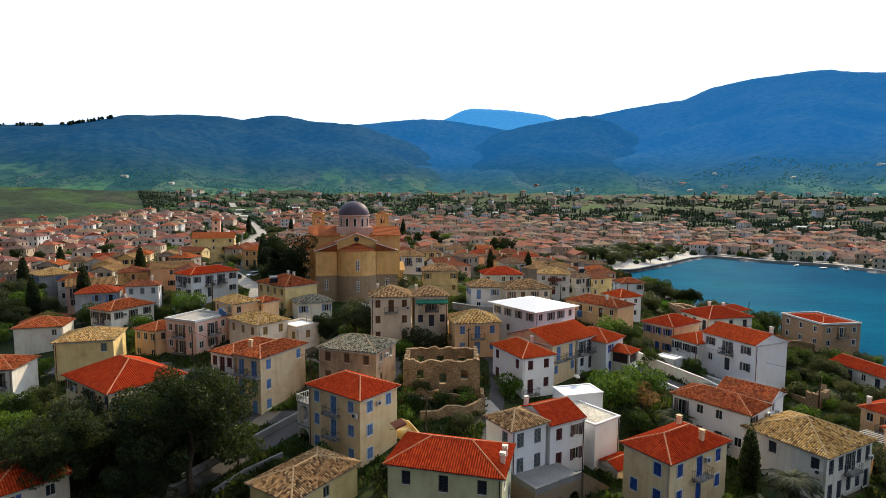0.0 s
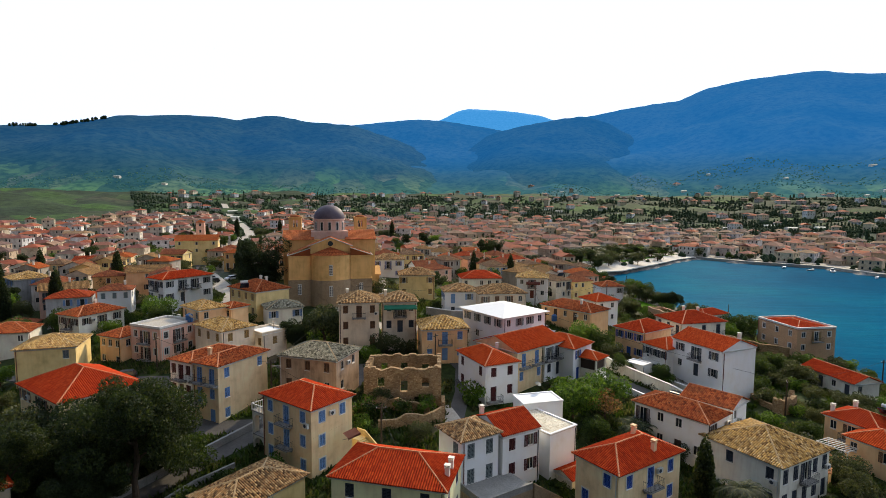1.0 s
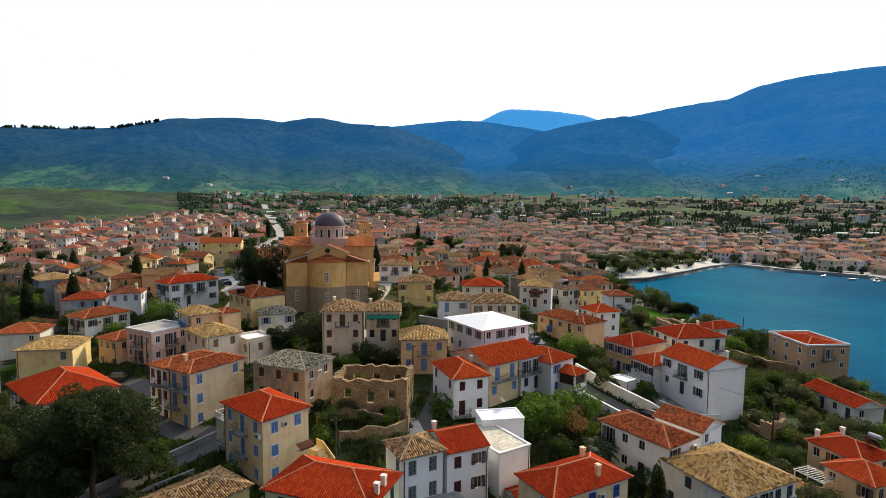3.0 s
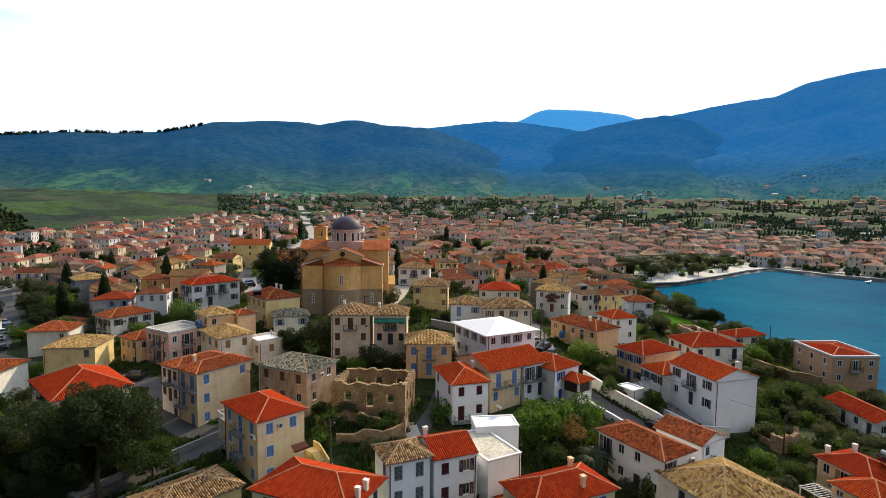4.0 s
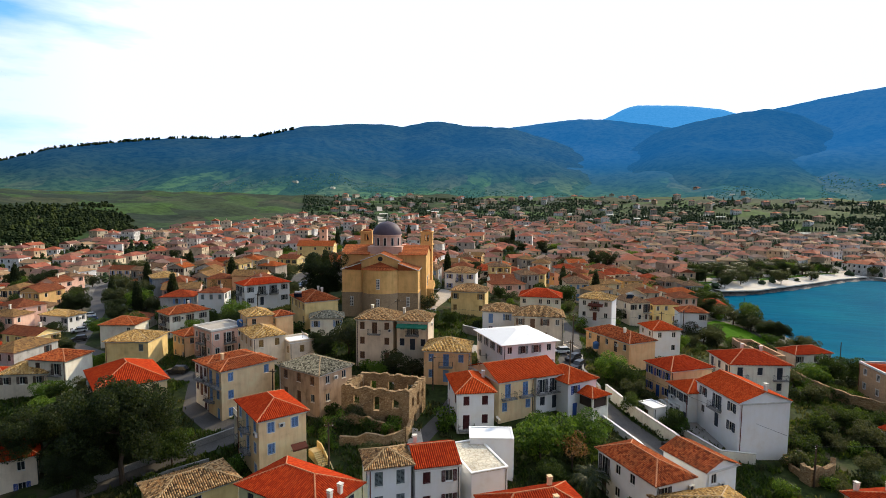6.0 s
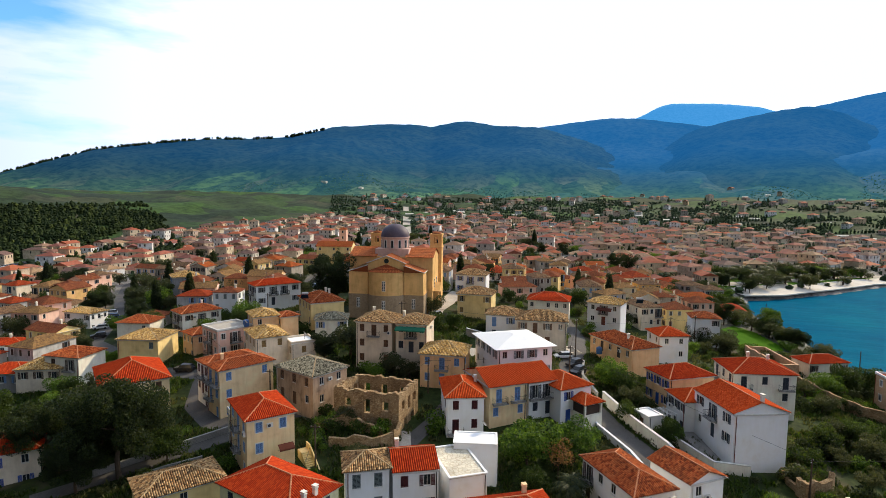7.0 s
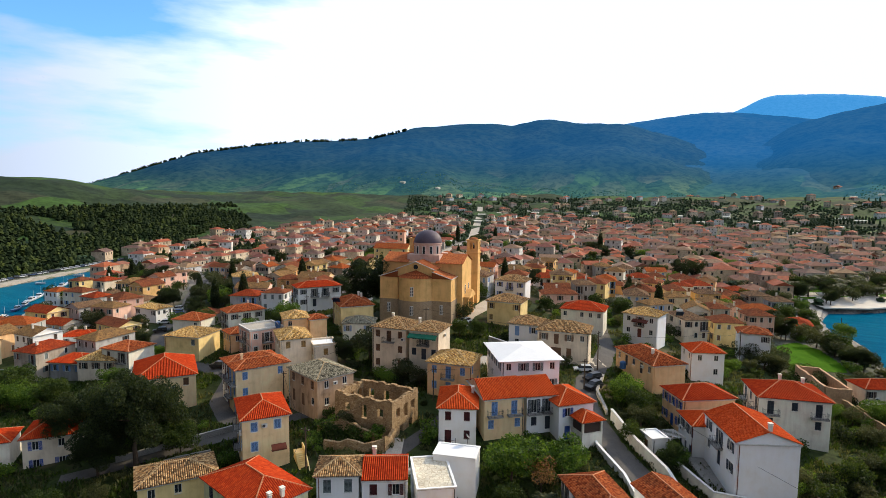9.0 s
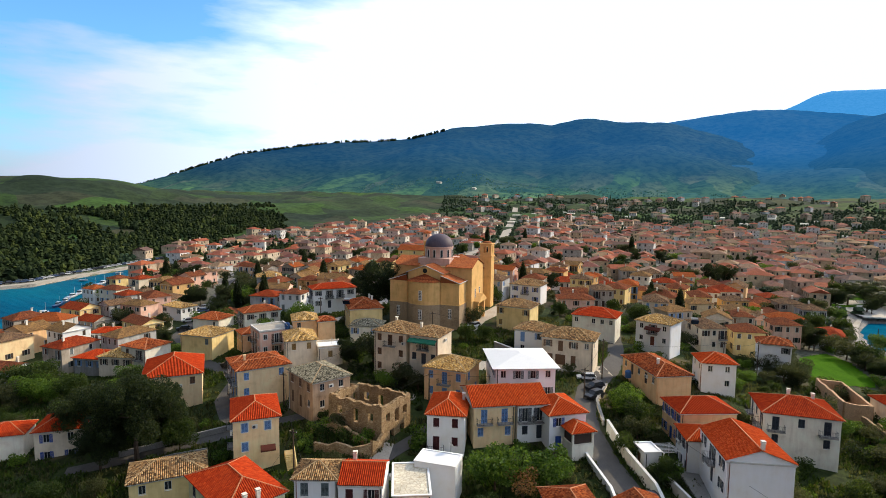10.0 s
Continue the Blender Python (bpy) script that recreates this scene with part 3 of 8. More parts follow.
def ridge(name, label, eye, profile, r_top, r_foot, z_foot, material, gully=1.0, seed=0.0, steep=1.3):
    """A mountain side whose crest stands at the given (azimuth, elevation) from the eye."""
    az = np.arange(profile[0][0], profile[-1][0] + 0.01, 0.22)
    el = np.interp(az, [p[0] for p in profile], [p[1] for p in profile])
    kern = np.array([1, 2, 3, 2, 1]) / 9
    el = np.convolve(np.pad(el, 2, "edge"), kern, "valid")
    s = np.concatenate((np.linspace(0, 1, 34), 1 + np.linspace(0.03, 0.35, 6)))
    S, A = np.meshgrid(s, np.radians(az), indexing="ij")
    top = eye[2] + r_top * np.tan(np.radians(el))[None, :]
    R = r_foot + (r_top - r_foot) * S
    X, Y = eye[0] + R * np.sin(A), eye[1] + R * np.cos(A)
    N = np.array([[noise.fractal((x * 0.0042 + seed, y * 0.0042, seed), 1.0, 2.0, 6) for x, y in zip(rx, ry)] for rx, ry in zip(X, Y)])
    F = np.array([[noise.noise((x * 0.03, y * 0.03, seed)) for x, y in zip(rx, ry)] for rx, ry in zip(X, Y)])
    up = np.where(S <= 1, np.clip(S, 0, 1) ** steep, 1 - (S - 1) * 1.6)
    spur = np.array([[noise.fractal((x * 0.0017 + seed, y * 0.0013, seed + 5), 1.0, 2.0, 3) for x, y in zip(rx, ry)] for rx, ry in zip(X, Y)])
    Z = z_foot + (top - z_foot) * up + gully * (20 * N + 46 * spur) * np.sin(np.pi * np.clip(S, 0, 1)) + 3.0 * F * np.clip(S * 2, 0, 1)
    SLOPES.append((X, Y, Z))
    return tagged(sheet(name, X, Y, Z, material), label, "mountain", kind="structure")


LOWER = [(0.043, 0.080, 0.037), (0.060, 0.110, 0.043), (0.088, 0.150, 0.048), (0.053, 0.092, 0.040), (0.119, 0.219, 0.048), (0.150, 0.156, 0.083), (0.065, 0.115, 0.045)]
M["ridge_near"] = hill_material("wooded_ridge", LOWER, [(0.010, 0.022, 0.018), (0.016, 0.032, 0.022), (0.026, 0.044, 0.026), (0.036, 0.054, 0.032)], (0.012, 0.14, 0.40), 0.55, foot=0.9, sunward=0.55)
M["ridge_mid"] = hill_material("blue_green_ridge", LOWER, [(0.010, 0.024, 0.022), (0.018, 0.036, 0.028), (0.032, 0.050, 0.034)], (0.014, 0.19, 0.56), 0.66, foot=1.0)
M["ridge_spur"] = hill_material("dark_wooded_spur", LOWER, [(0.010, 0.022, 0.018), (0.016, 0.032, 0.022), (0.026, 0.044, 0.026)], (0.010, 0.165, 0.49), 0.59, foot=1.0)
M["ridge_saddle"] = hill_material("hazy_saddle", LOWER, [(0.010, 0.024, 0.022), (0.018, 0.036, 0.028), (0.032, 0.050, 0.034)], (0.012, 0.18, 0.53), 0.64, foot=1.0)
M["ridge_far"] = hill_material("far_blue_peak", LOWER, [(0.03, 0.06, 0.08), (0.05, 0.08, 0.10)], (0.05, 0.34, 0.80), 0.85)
EYE_A, EYE_B = (4, 0, 38), (63, 18, 48)
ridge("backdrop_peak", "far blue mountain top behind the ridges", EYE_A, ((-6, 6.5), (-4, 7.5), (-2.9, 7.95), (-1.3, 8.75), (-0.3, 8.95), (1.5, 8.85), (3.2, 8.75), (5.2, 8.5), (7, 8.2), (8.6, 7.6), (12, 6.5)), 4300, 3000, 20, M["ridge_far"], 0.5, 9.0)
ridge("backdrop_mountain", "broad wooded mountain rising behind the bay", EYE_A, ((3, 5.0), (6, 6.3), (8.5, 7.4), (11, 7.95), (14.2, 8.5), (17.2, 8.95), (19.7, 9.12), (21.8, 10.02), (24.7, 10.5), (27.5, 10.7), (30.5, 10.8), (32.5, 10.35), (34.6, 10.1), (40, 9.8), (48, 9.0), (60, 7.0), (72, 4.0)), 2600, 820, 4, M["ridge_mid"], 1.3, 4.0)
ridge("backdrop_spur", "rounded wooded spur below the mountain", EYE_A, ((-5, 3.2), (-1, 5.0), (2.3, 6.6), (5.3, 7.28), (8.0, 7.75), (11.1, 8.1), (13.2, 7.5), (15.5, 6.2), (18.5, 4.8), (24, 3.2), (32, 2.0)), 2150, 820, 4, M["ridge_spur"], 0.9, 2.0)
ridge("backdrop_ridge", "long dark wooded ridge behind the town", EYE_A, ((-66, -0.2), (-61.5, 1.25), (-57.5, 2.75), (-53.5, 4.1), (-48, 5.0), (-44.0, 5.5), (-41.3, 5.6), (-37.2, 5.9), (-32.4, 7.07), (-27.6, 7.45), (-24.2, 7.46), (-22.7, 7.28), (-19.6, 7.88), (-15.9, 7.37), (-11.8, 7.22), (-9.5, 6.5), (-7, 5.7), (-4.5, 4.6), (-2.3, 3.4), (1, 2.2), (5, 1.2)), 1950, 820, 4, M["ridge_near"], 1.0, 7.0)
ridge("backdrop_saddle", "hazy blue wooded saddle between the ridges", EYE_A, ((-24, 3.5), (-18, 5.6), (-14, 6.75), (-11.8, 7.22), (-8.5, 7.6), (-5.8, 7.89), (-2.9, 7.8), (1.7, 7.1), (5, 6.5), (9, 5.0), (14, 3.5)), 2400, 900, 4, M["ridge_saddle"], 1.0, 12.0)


def ribbon(name, line, width, material, label, category, lift=0.06, kind="structure", drop=0.0):
    """A paved strip laid over the ground along a line of points."""
    pts = []
    for (ax, ay), (bx, by) in zip(line, line[1:]):
        n = max(1, int(math.hypot(bx - ax, by - ay) / 2.5))
        pts += [(ax + (bx - ax) * i / n, ay + (by - ay) * i / n) for i in range(n)]
    pts.append(line[-1])
    bm = bmesh.new()
    rows = []
    for i, (x, y) in enumerate(pts):
        q, p = pts[min(i + 1, len(pts) - 1)], pts[max(i - 1, 0)]
        t = Vector((q[0] - p[0], q[1] - p[1], 0)).normalized()
        side = Vector((t.y, -t.x, 0))
        row = []
        for k in range(5):
            v = Vector((x, y, 0)) + side * width * (k / 4 - 0.5)
            v.z = max(ground_at(v.x, v.y), ground_at(x, y) - 0.3) + lift
            row.append(bm.verts.new(v))
        low = row[0].co - Vector((0, 0, 0.5)), row[4].co - Vector((0, 0, 0.5))
        rows.append([bm.verts.new(low[0]), *row, bm.verts.new(low[1])])
    for a, b in zip(rows, rows[1:]):
        for k in range(6):
            bm.faces.new((a[k], a[k + 1], b[k + 1], b[k]))
    bmesh.ops.recalc_face_normals(bm, faces=bm.faces)
    return tagged(new(name, mesh_of(bm, name, material)), label, category, kind=kind)


# ---- houses ----
CACHE = {}


def cached(key, make):
    if key not in CACHE:
        CACHE[key] = make()
    return CACHE[key]


def frame_mesh(w, h, door, trim):
    """Window or french door frame with a mullion, and a sloping sill, in one piece."""
    t = 0.07
    xs = [-w / 2, -w / 2 + t, -0.03, 0.03, w / 2 - t, w / 2]
    zs = [0.0, t, h - t, h] if door else [-0.09, 0.0, t, h - t, h]
    k = 0 if door else 1
    bm = bmesh.new()
    V = {(i, j, y): bm.verts.new((x * (1.1 if z < -0.05 else 1.0), -0.09 if z < -0.05 and y == 0 else (0.07, 0.15)[y], z)) for i, x in enumerate(xs) for j, z in enumerate(zs) for y in (0, 1)}

    def solid(i, j):
        return 0 <= i < len(xs) - 1 and 0 <= j < len(zs) - 1 and not (i in (1, 3) and j == k + 1)
    for i in range(len(xs) - 1):
        for j in range(len(zs) - 1):
            if not solid(i, j):
                continue
            bm.faces.new((V[i, j, 0], V[i + 1, j, 0], V[i + 1, j + 1, 0], V[i, j + 1, 0]))
            for (di, dj), (p, q) in (((-1, 0), ((i, j + 1), (i, j))), ((1, 0), ((i + 1, j), (i + 1, j + 1))), ((0, -1), ((i, j), (i + 1, j))), ((0, 1), ((i + 1, j + 1), (i, j + 1)))):
                if not solid(i + di, j + dj):
                    bm.faces.new((V[*p, 0], V[*p, 1], V[*q, 1], V[*q, 0]))
    return mesh_of(bm, "window", trim)


def surround_mesh(w, h, mat):
    bm = bmesh.new()
    path = ((-w / 2, 0), (-w / 2, h), (w / 2, h), (w / 2, 0))
    out = ((-w / 2 - 0.14, 0), (-w / 2 - 0.14, h + 0.14), (w / 2 + 0.14, h + 0.14), (w / 2 + 0.14, 0))
    A, B = [bm.verts.new((x, -0.035, z)) for x, z in path], [bm.verts.new((x, -0.035, z)) for x, z in out]
    C, D = [bm.verts.new((x, 0.0, z)) for x, z in path], [bm.verts.new((x, 0.0, z)) for x, z in out]
    for i in range(3):
        for p, q in ((A, B), (B, D), (C, A)):
            bm.faces.new((p[i], p[i + 1], q[i + 1], q[i]))
    bmesh.ops.recalc_face_normals(bm, faces=bm.faces)
    return mesh_of(bm, "surround", mat)


def pane_mesh(w, h):
    bm = bmesh.new()
    box(bm, -w / 2 + 0.05, w / 2 - 0.05, 0.10, 0.12, 0.03, h - 0.05)
    return mesh_of(bm, "pane", M["glass"])


def shutter_mesh(w, h, mat):
    """One louvred leaf: stiles, rails and slats."""
    bm = bmesh.new()
    for x0, x1, z0, z1 in ((-w / 2, -w / 2 + 0.06, 0, h), (w / 2 - 0.06, w / 2, 0, h), (-w / 2 + 0.06, w / 2 - 0.06, 0, 0.08), (-w / 2 + 0.06, w / 2 - 0.06, h - 0.08, h)):
        box(bm, x0, x1, -0.03, 0.03, z0, z1)
    n = int(h / 0.16)
    for i in range(n):
        z = 0.10 + (h - 0.2) * (i + 0.5) / n
        box(bm, -w / 2 + 0.06, w / 2 - 0.06, -0.02, 0.02, -0.05, 0.05, 0, Matrix.Translation((0, 0, z)) @ Matrix.Rotation(0.5, 4, "X"))
    return mesh_of(bm, "shutter", mat)


def far_window_mesh(w, h, mat, leaves_out, shut):
    """Frame and pane, with shutters folded back or closed, out of one strip."""
    e, t = w / 2 + 0.02, 0.07
    if leaves_out:
        prof = [(-e - w / 2, 0.0), (-e - w / 2, -0.05), (-e, -0.05), (-e, 0.04), (-w / 2 + t, 0.04), (-w / 2 + t, 0.11), (w / 2 - t, 0.11), (w / 2 - t, 0.04), (e, 0.04), (e, -0.05), (e + w / 2, -0.05), (e + w / 2, 0.0)]
        mats = [2, 2, 2, 1, 1, 0, 1, 1, 2, 2, 2]
    else:
        prof = [(-e - 0.05, 0.0), (-e - 0.05, -0.02), (-w / 2 + t, -0.02), (-w / 2 + t, 0.08), (w / 2 - t, 0.08), (w / 2 - t, -0.02), (e + 0.05, -0.02), (e + 0.05, 0.0)]
        mats = [1, 1, 1, 2 if shut else 0, 1, 1, 1]
    bm = bmesh.new()
    lo, hi = [bm.verts.new((x, y, 0)) for x, y in prof], [bm.verts.new((x, y, h)) for x, y in prof]
    for i, k in enumerate(mats):
        bm.faces.new((lo[i], lo[i + 1], hi[i + 1], hi[i])).material_index = k
    if leaves_out:
        for v in (hi, lo):
            bm.faces.new((v[1], v[2], bm.verts.new((prof[2][0], 0.0, v[0].co.z)), v[0])).material_index = 2
            bm.faces.new((v[9], v[10], v[11], bm.verts.new((prof[9][0], 0.0, v[0].co.z)))).material_index = 2
    return mesh_of(bm, "window", [M["glass"], M["trim"], mat])


def door_mesh(w, h, mat):
    bm = bmesh.new()
    box(bm, -w / 2, w / 2, 0.09, 0.15, 0.02, h)
    for s in (-1, 1):
        for z0, z1 in ((0.15, h * 0.42), (h * 0.48, h - 0.15)):
            box(bm, s * w / 4 - w / 6, s * w / 4 + w / 6, 0.06, 0.09, z0, z1)
    return mesh_of(bm, "door", mat)


def slab_mesh(w, dep):
    bm = bmesh.new()
    box(bm, -w / 2, w / 2, -dep, 0.0, -0.16, 0.0)
    for x in (-w / 2 + 0.25, w / 2 - 0.25):
        vs = box(bm, x - 0.08, x + 0.08, -dep * 0.7, 0.0, -0.45, -0.16)
        for v in vs[:4]:
            if v.co.y < -0.01:
                v.co.y, v.co.z = -0.12, -0.45
    return mesh_of(bm, "balcony", M["concrete"])


def rail_mesh(w, dep):
    bm = bmesh.new()
    runs = (((-w / 2 + 0.04, -0.02), (-w / 2 + 0.04, -dep + 0.04)), ((-w / 2 + 0.04, -dep + 0.04), (w / 2 - 0.04, -dep + 0.04)), ((w / 2 - 0.04, -dep + 0.04), (w / 2 - 0.04, -0.02)))
    for (ax, ay), (bx, by) in runs:
        for z in (0.08, 0.98):
            prism(bm, (ax, ay, z), (bx, by, z), 0.025, 0.025, 4)
        n = max(2, int(math.hypot(bx - ax, by - ay) / 0.22))
        for i in range(n + 1):
            x, y = ax + (bx - ax) * i / n, ay + (by - ay) * i / n
            prism(bm, (x, y, 0.0), (x, y, 0.98), 0.014, 0.014, 3, 0, False)
    return mesh_of(bm, "railing", M["iron"])


def chimney_mesh(mat, h=0.95):
    bm = bmesh.new()
    box(bm, -0.24, 0.24, -0.22, 0.22, -0.8, h)
    box(bm, -0.30, 0.30, -0.28, 0.28, h, h + 0.08)
    for x in (-0.22, 0.12):
        box(bm, x, x + 0.10, -0.20, 0.20, h + 0.08, h + 0.26)
    box(bm, -0.32, 0.32, -0.29, 0.29, h + 0.26, h + 0.34)
    return mesh_of(bm, "chimney", mat)


def cooler_mesh():
    """Outdoor unit on two brackets, with its round fan guard."""
    bm = bmesh.new()
    box(bm, -0.42, 0.42, -0.40, -0.10, 0.0, 0.56)
    for x in (-0.3, 0.3):
        box(bm, x - 0.02, x + 0.02, -0.38, 0.0, -0.05, 0.0)
    k = len(bm.verts)
    lathe(bm, ((0.01, 0.0), (0.21, 0.0), (0.23, 0.02), (0.23, 0.03), (0.01, 0.03)), 14, 1)
    bm.verts.ensure_lookup_table()
    bmesh.ops.transform(bm, matrix=pose(-0.1, -0.40, 0.28, 90, 0, 0), verts=bm.verts[k:])
    return mesh_of(bm, "air_conditioner", [M["trim"], M["navy"]])


def slope(bm, uvl, a, b, tl, tr, ribs, mat=0):
    """One roof slope from the eave a-b up to tl-tr; ribs: rolls of tiles as real folds."""
    a, b, tl, tr = Vector(a), Vector(b), Vector(tl), Vector(tr)
    L = (b - a).length
    U = (b - a) / L
    n = U.cross(tl - a).normalized()
    V = n.cross(U)
    S, ua, ub = (tl - a).dot(V), (tl - a).dot(U), (tr - a).dot(U)
    us = [L * i / max(1, round(L / 0.0675)) for i in range(round(L / 0.0675) + 1)] if ribs else sorted({0.0, round(ua, 3), round(ub, 3), L})
    prev = None
    for u in us:
        v = S * u / ua if u < ua - 1e-4 else (S * (L - u) / (L - ub) if u > ub + 1e-4 else S)
        lift = (0.11 * abs(math.sin(math.pi * u / 0.27)) if ribs else 0.0)
        wob = 0.02 * noise.noise((a.x + u * 0.8, a.y, 5.0)) if ribs else 0
        lo, hi = a + U * u + n * (lift + wob), a + U * u + V * max(v, 0.001) + n * lift
        row = (bm.verts.new(lo - Vector((0, 0, 0.09))), bm.verts.new(lo), bm.verts.new(hi))
        if prev:
            for k in (0, 1):
                f = bm.faces.new((prev[0][k], row[k], row[k + 1], prev[0][k + 1]))
                f.material_index = mat
                for loop, (lu, lv) in zip(f.loops, ((prev[1], 0 if k == 0 else 0.0), (u, 0.0), (u, v if k else 0.0), (prev[1], prev[2] if k else 0.0))):
                    loop[uvl].uv = (lu, lv)
        prev = (row, u, v)


def cap_line(bm, a, b, r=0.13):
    a, b = Vector(a), Vector(b)
    n = max(1, round((b - a).length / 0.45))
    for i in range(n):
        p, q = a.lerp(b, i / n), a.lerp(b, (i + 0.96) / n)
        prism(bm, p, q, r, r * 0.86, 6)


def roof_parts(root, w, d, z, kind, mat, pitch, ribs, ridge_mat, along=None, soffit=None):
    """A tiled roof over a w x d rectangle of eaves at height z."""
    x, y = w / 2, d / 2
    longx = along == "x" or (along is None and w >= d)
    rise = pitch * (y if longx else x)
    c = ((-x, -y, z), (x, -y, z), (x, y, z), (-x, y, z))
    if longx:
        inset = y if kind == "hip" else 0.0
        inset = min(inset, x - 0.05)
        r0, r1 = (-x + inset, 0, z + rise), (x - inset, 0, z + rise)
        faces = [(c[0], c[1], r0, r1), (c[2], c[3], r1, r0)]
        if kind == "hip":
            faces += [(c[1], c[2], r1, r1), (c[3], c[0], r0, r0)]
    else:
        inset = x if kind == "hip" else 0.0
        inset = min(inset, y - 0.05)
        r0, r1 = (0, -y + inset, z + rise), (0, y - inset, z + rise)
        faces = [(c[1], c[2], r0, r1), (c[3], c[0], r1, r0)]
        if kind == "hip":
            faces += [(c[0], c[1], r0, r0), (c[2], c[3], r1, r1)]
    if ribs:
        for f in faces:
            bm = bmesh.new()
            slope(bm, bm.loops.layers.uv.new("UVMap"), *f, True)
            bmesh.ops.remove_doubles(bm, verts=bm.verts, dist=0.0005)
            part("roof_slope", bm, mat, root)
        bm = bmesh.new()
        bm.faces.new([bm.verts.new(Vector(p) - Vector((0, 0, 0.095))) for p in reversed(c)])
        part("soffit", bm, soffit or M["trim"], root)
    else:
        bm = bmesh.new()
        uvl = bm.loops.layers.uv.new("UVMap")
        for f in faces:
            slope(bm, uvl, *f, False)
        f = bm.faces.new([bm.verts.new(Vector(p) - Vector((0, 0, 0.09))) for p in reversed(c)])
        f.material_index = 1
        bmesh.ops.remove_doubles(bm, verts=bm.verts, dist=0.004)
        part("roof", bm, [mat, soffit or M["trim"]], root)
    if ribs:
        bm = bmesh.new()
        cap_line(bm, r0, r1)
        if kind == "hip":
            for p, q in ((c[0], r0), (c[3] if longx else c[1], r0), (c[1] if longx else c[2], r1), (c[2] if longx else c[3], r1)):
                cap_line(bm, p, q)
        part("ridge_tiles", bm, ridge_mat, root)
    return rise, longx


SIZES = {"w": (0.95, 1.45), "c": (0.95, 1.45), "p": (0.95, 1.3), "s": (0.6, 0.6), "d": (1.05, 2.3), "b": (1.05, 2.3), "g": (2.2, 2.3), "t": (0.85, 1.7), "v": (1.0, 1.75), "k": (1.05, 2.3)}
FOOT = []


def house(x, y, yaw, w, d, eave, rows, wall="cream", roof="red", shutter="blue", kind="hip", label="", pitch=0.42, over=0.4, detail=True, chimneys=(), base=None,
          along=None, wing="", plinth=None, name="house", group="", storey=3.05, surround=False, parapet=0.0):
    """A house: rows gives, for each side (F, R, B, L), its storeys from the top down, a letter for each opening."""
    W, D = w - 2 * over, d - 2 * over
    co, si = math.cos(radians(yaw)), math.sin(radians(yaw))
    corner = [(x + sx * W / 2 * co - sy * D / 2 * si, y + sx * W / 2 * si + sy * D / 2 * co) for sx in (-1, 1) for sy in (-1, 1)]
    FOOT.append((x, y, math.hypot(w, d) / 2, co, si, w / 2, d / 2))
    lie = [ground_at(*p) for p in corner]
    if base is None:
        base = min(lie) - 0.5
    H = eave - base
    root = thing(name, pose(x, y, base, 0, 0, yaw), label, "house", group)
    wm = M[wall]
    bm = bmesh.new()
    sides = {"F": (Vector((-W / 2, -D / 2, 0)), Vector((1, 0, 0)), W), "R": (Vector((W / 2, -D / 2, 0)), Vector((0, 1, 0)), D),
             "B": (Vector((W / 2, D / 2, 0)), Vector((-1, 0, 0)), W), "L": (Vector((-W / 2, D / 2, 0)), Vector((0, -1, 0)), D)}
    longx = along == "x" or (along is None and w >= d)
    spots = []
    for key, (o, u, L) in sides.items():
        inward = Vector((-u.y, u.x, 0))
        holes = []
        for k, row in enumerate(rows.get(key, ())):
            floor = H - 0.15 - storey * (k + 1)
            for i, ch in enumerate(row):
                if ch == ".":
                    continue
                ow, oh = SIZES[ch]
                uc = (i + 0.5) / len(row) * L
                z0 = floor + 2.6 - oh
                if z0 < 0.15 or uc - ow / 2 < 0.1 or uc + ow / 2 > L - 0.1:
                    continue
                holes.append((uc - ow / 2, uc + ow / 2, z0, z0 + oh))
                spots.append((ch, o + u * uc, u, z0, ow, oh))
        us = sorted({0.0, L, *(h[0] for h in holes), *(h[1] for h in holes)})
        zs = sorted({0.0, H, *(h[2] for h in holes), *(h[3] for h in holes)})
        grid = {}

        def vert(i, j, dep=0.0):
            g = (i, j, dep)
            if g not in grid:
                grid[g] = bm.verts.new(o + u * us[i] + Vector((0, 0, zs[j])) + inward * dep)
            return grid[g]
        for i in range(len(us) - 1):
            for j in range(len(zs) - 1):
                uc, zc = (us[i] + us[i + 1]) / 2, (zs[j] + zs[j + 1]) / 2
                if not any(h[0] < uc < h[1] and h[2] < zc < h[3] for h in holes):
                    bm.faces.new((vert(i, j), vert(i + 1, j), vert(i + 1, j + 1), vert(i, j + 1)))
        for h in holes:
            i0, i1, j0, j1 = us.index(h[0]), us.index(h[1]), zs.index(h[2]), zs.index(h[3])
            ring = [(i0, j0), (i1, j0), (i1, j1), (i0, j1)]
            for (ia, ja), (ib, jb) in zip(ring, ring[1:] + ring[:1]):
                bm.faces.new((vert(ia, ja), vert(ia, ja, 0.2), vert(ib, jb, 0.2), vert(ib, jb)))
            bm.faces.new([vert(i, j, 0.2) for i, j in ring])
        if kind == "gable" and key in (("R", "L") if longx else ("F", "B")):
            top = o + u * (L / 2) + Vector((0, 0, H + pitch * L / 2))
            bm.faces.new((vert(0, len(zs) - 1), vert(len(us) - 1, len(zs) - 1), bm.verts.new(top)))
    part("wall", bm, wm, root)
    trim = M["trim"]
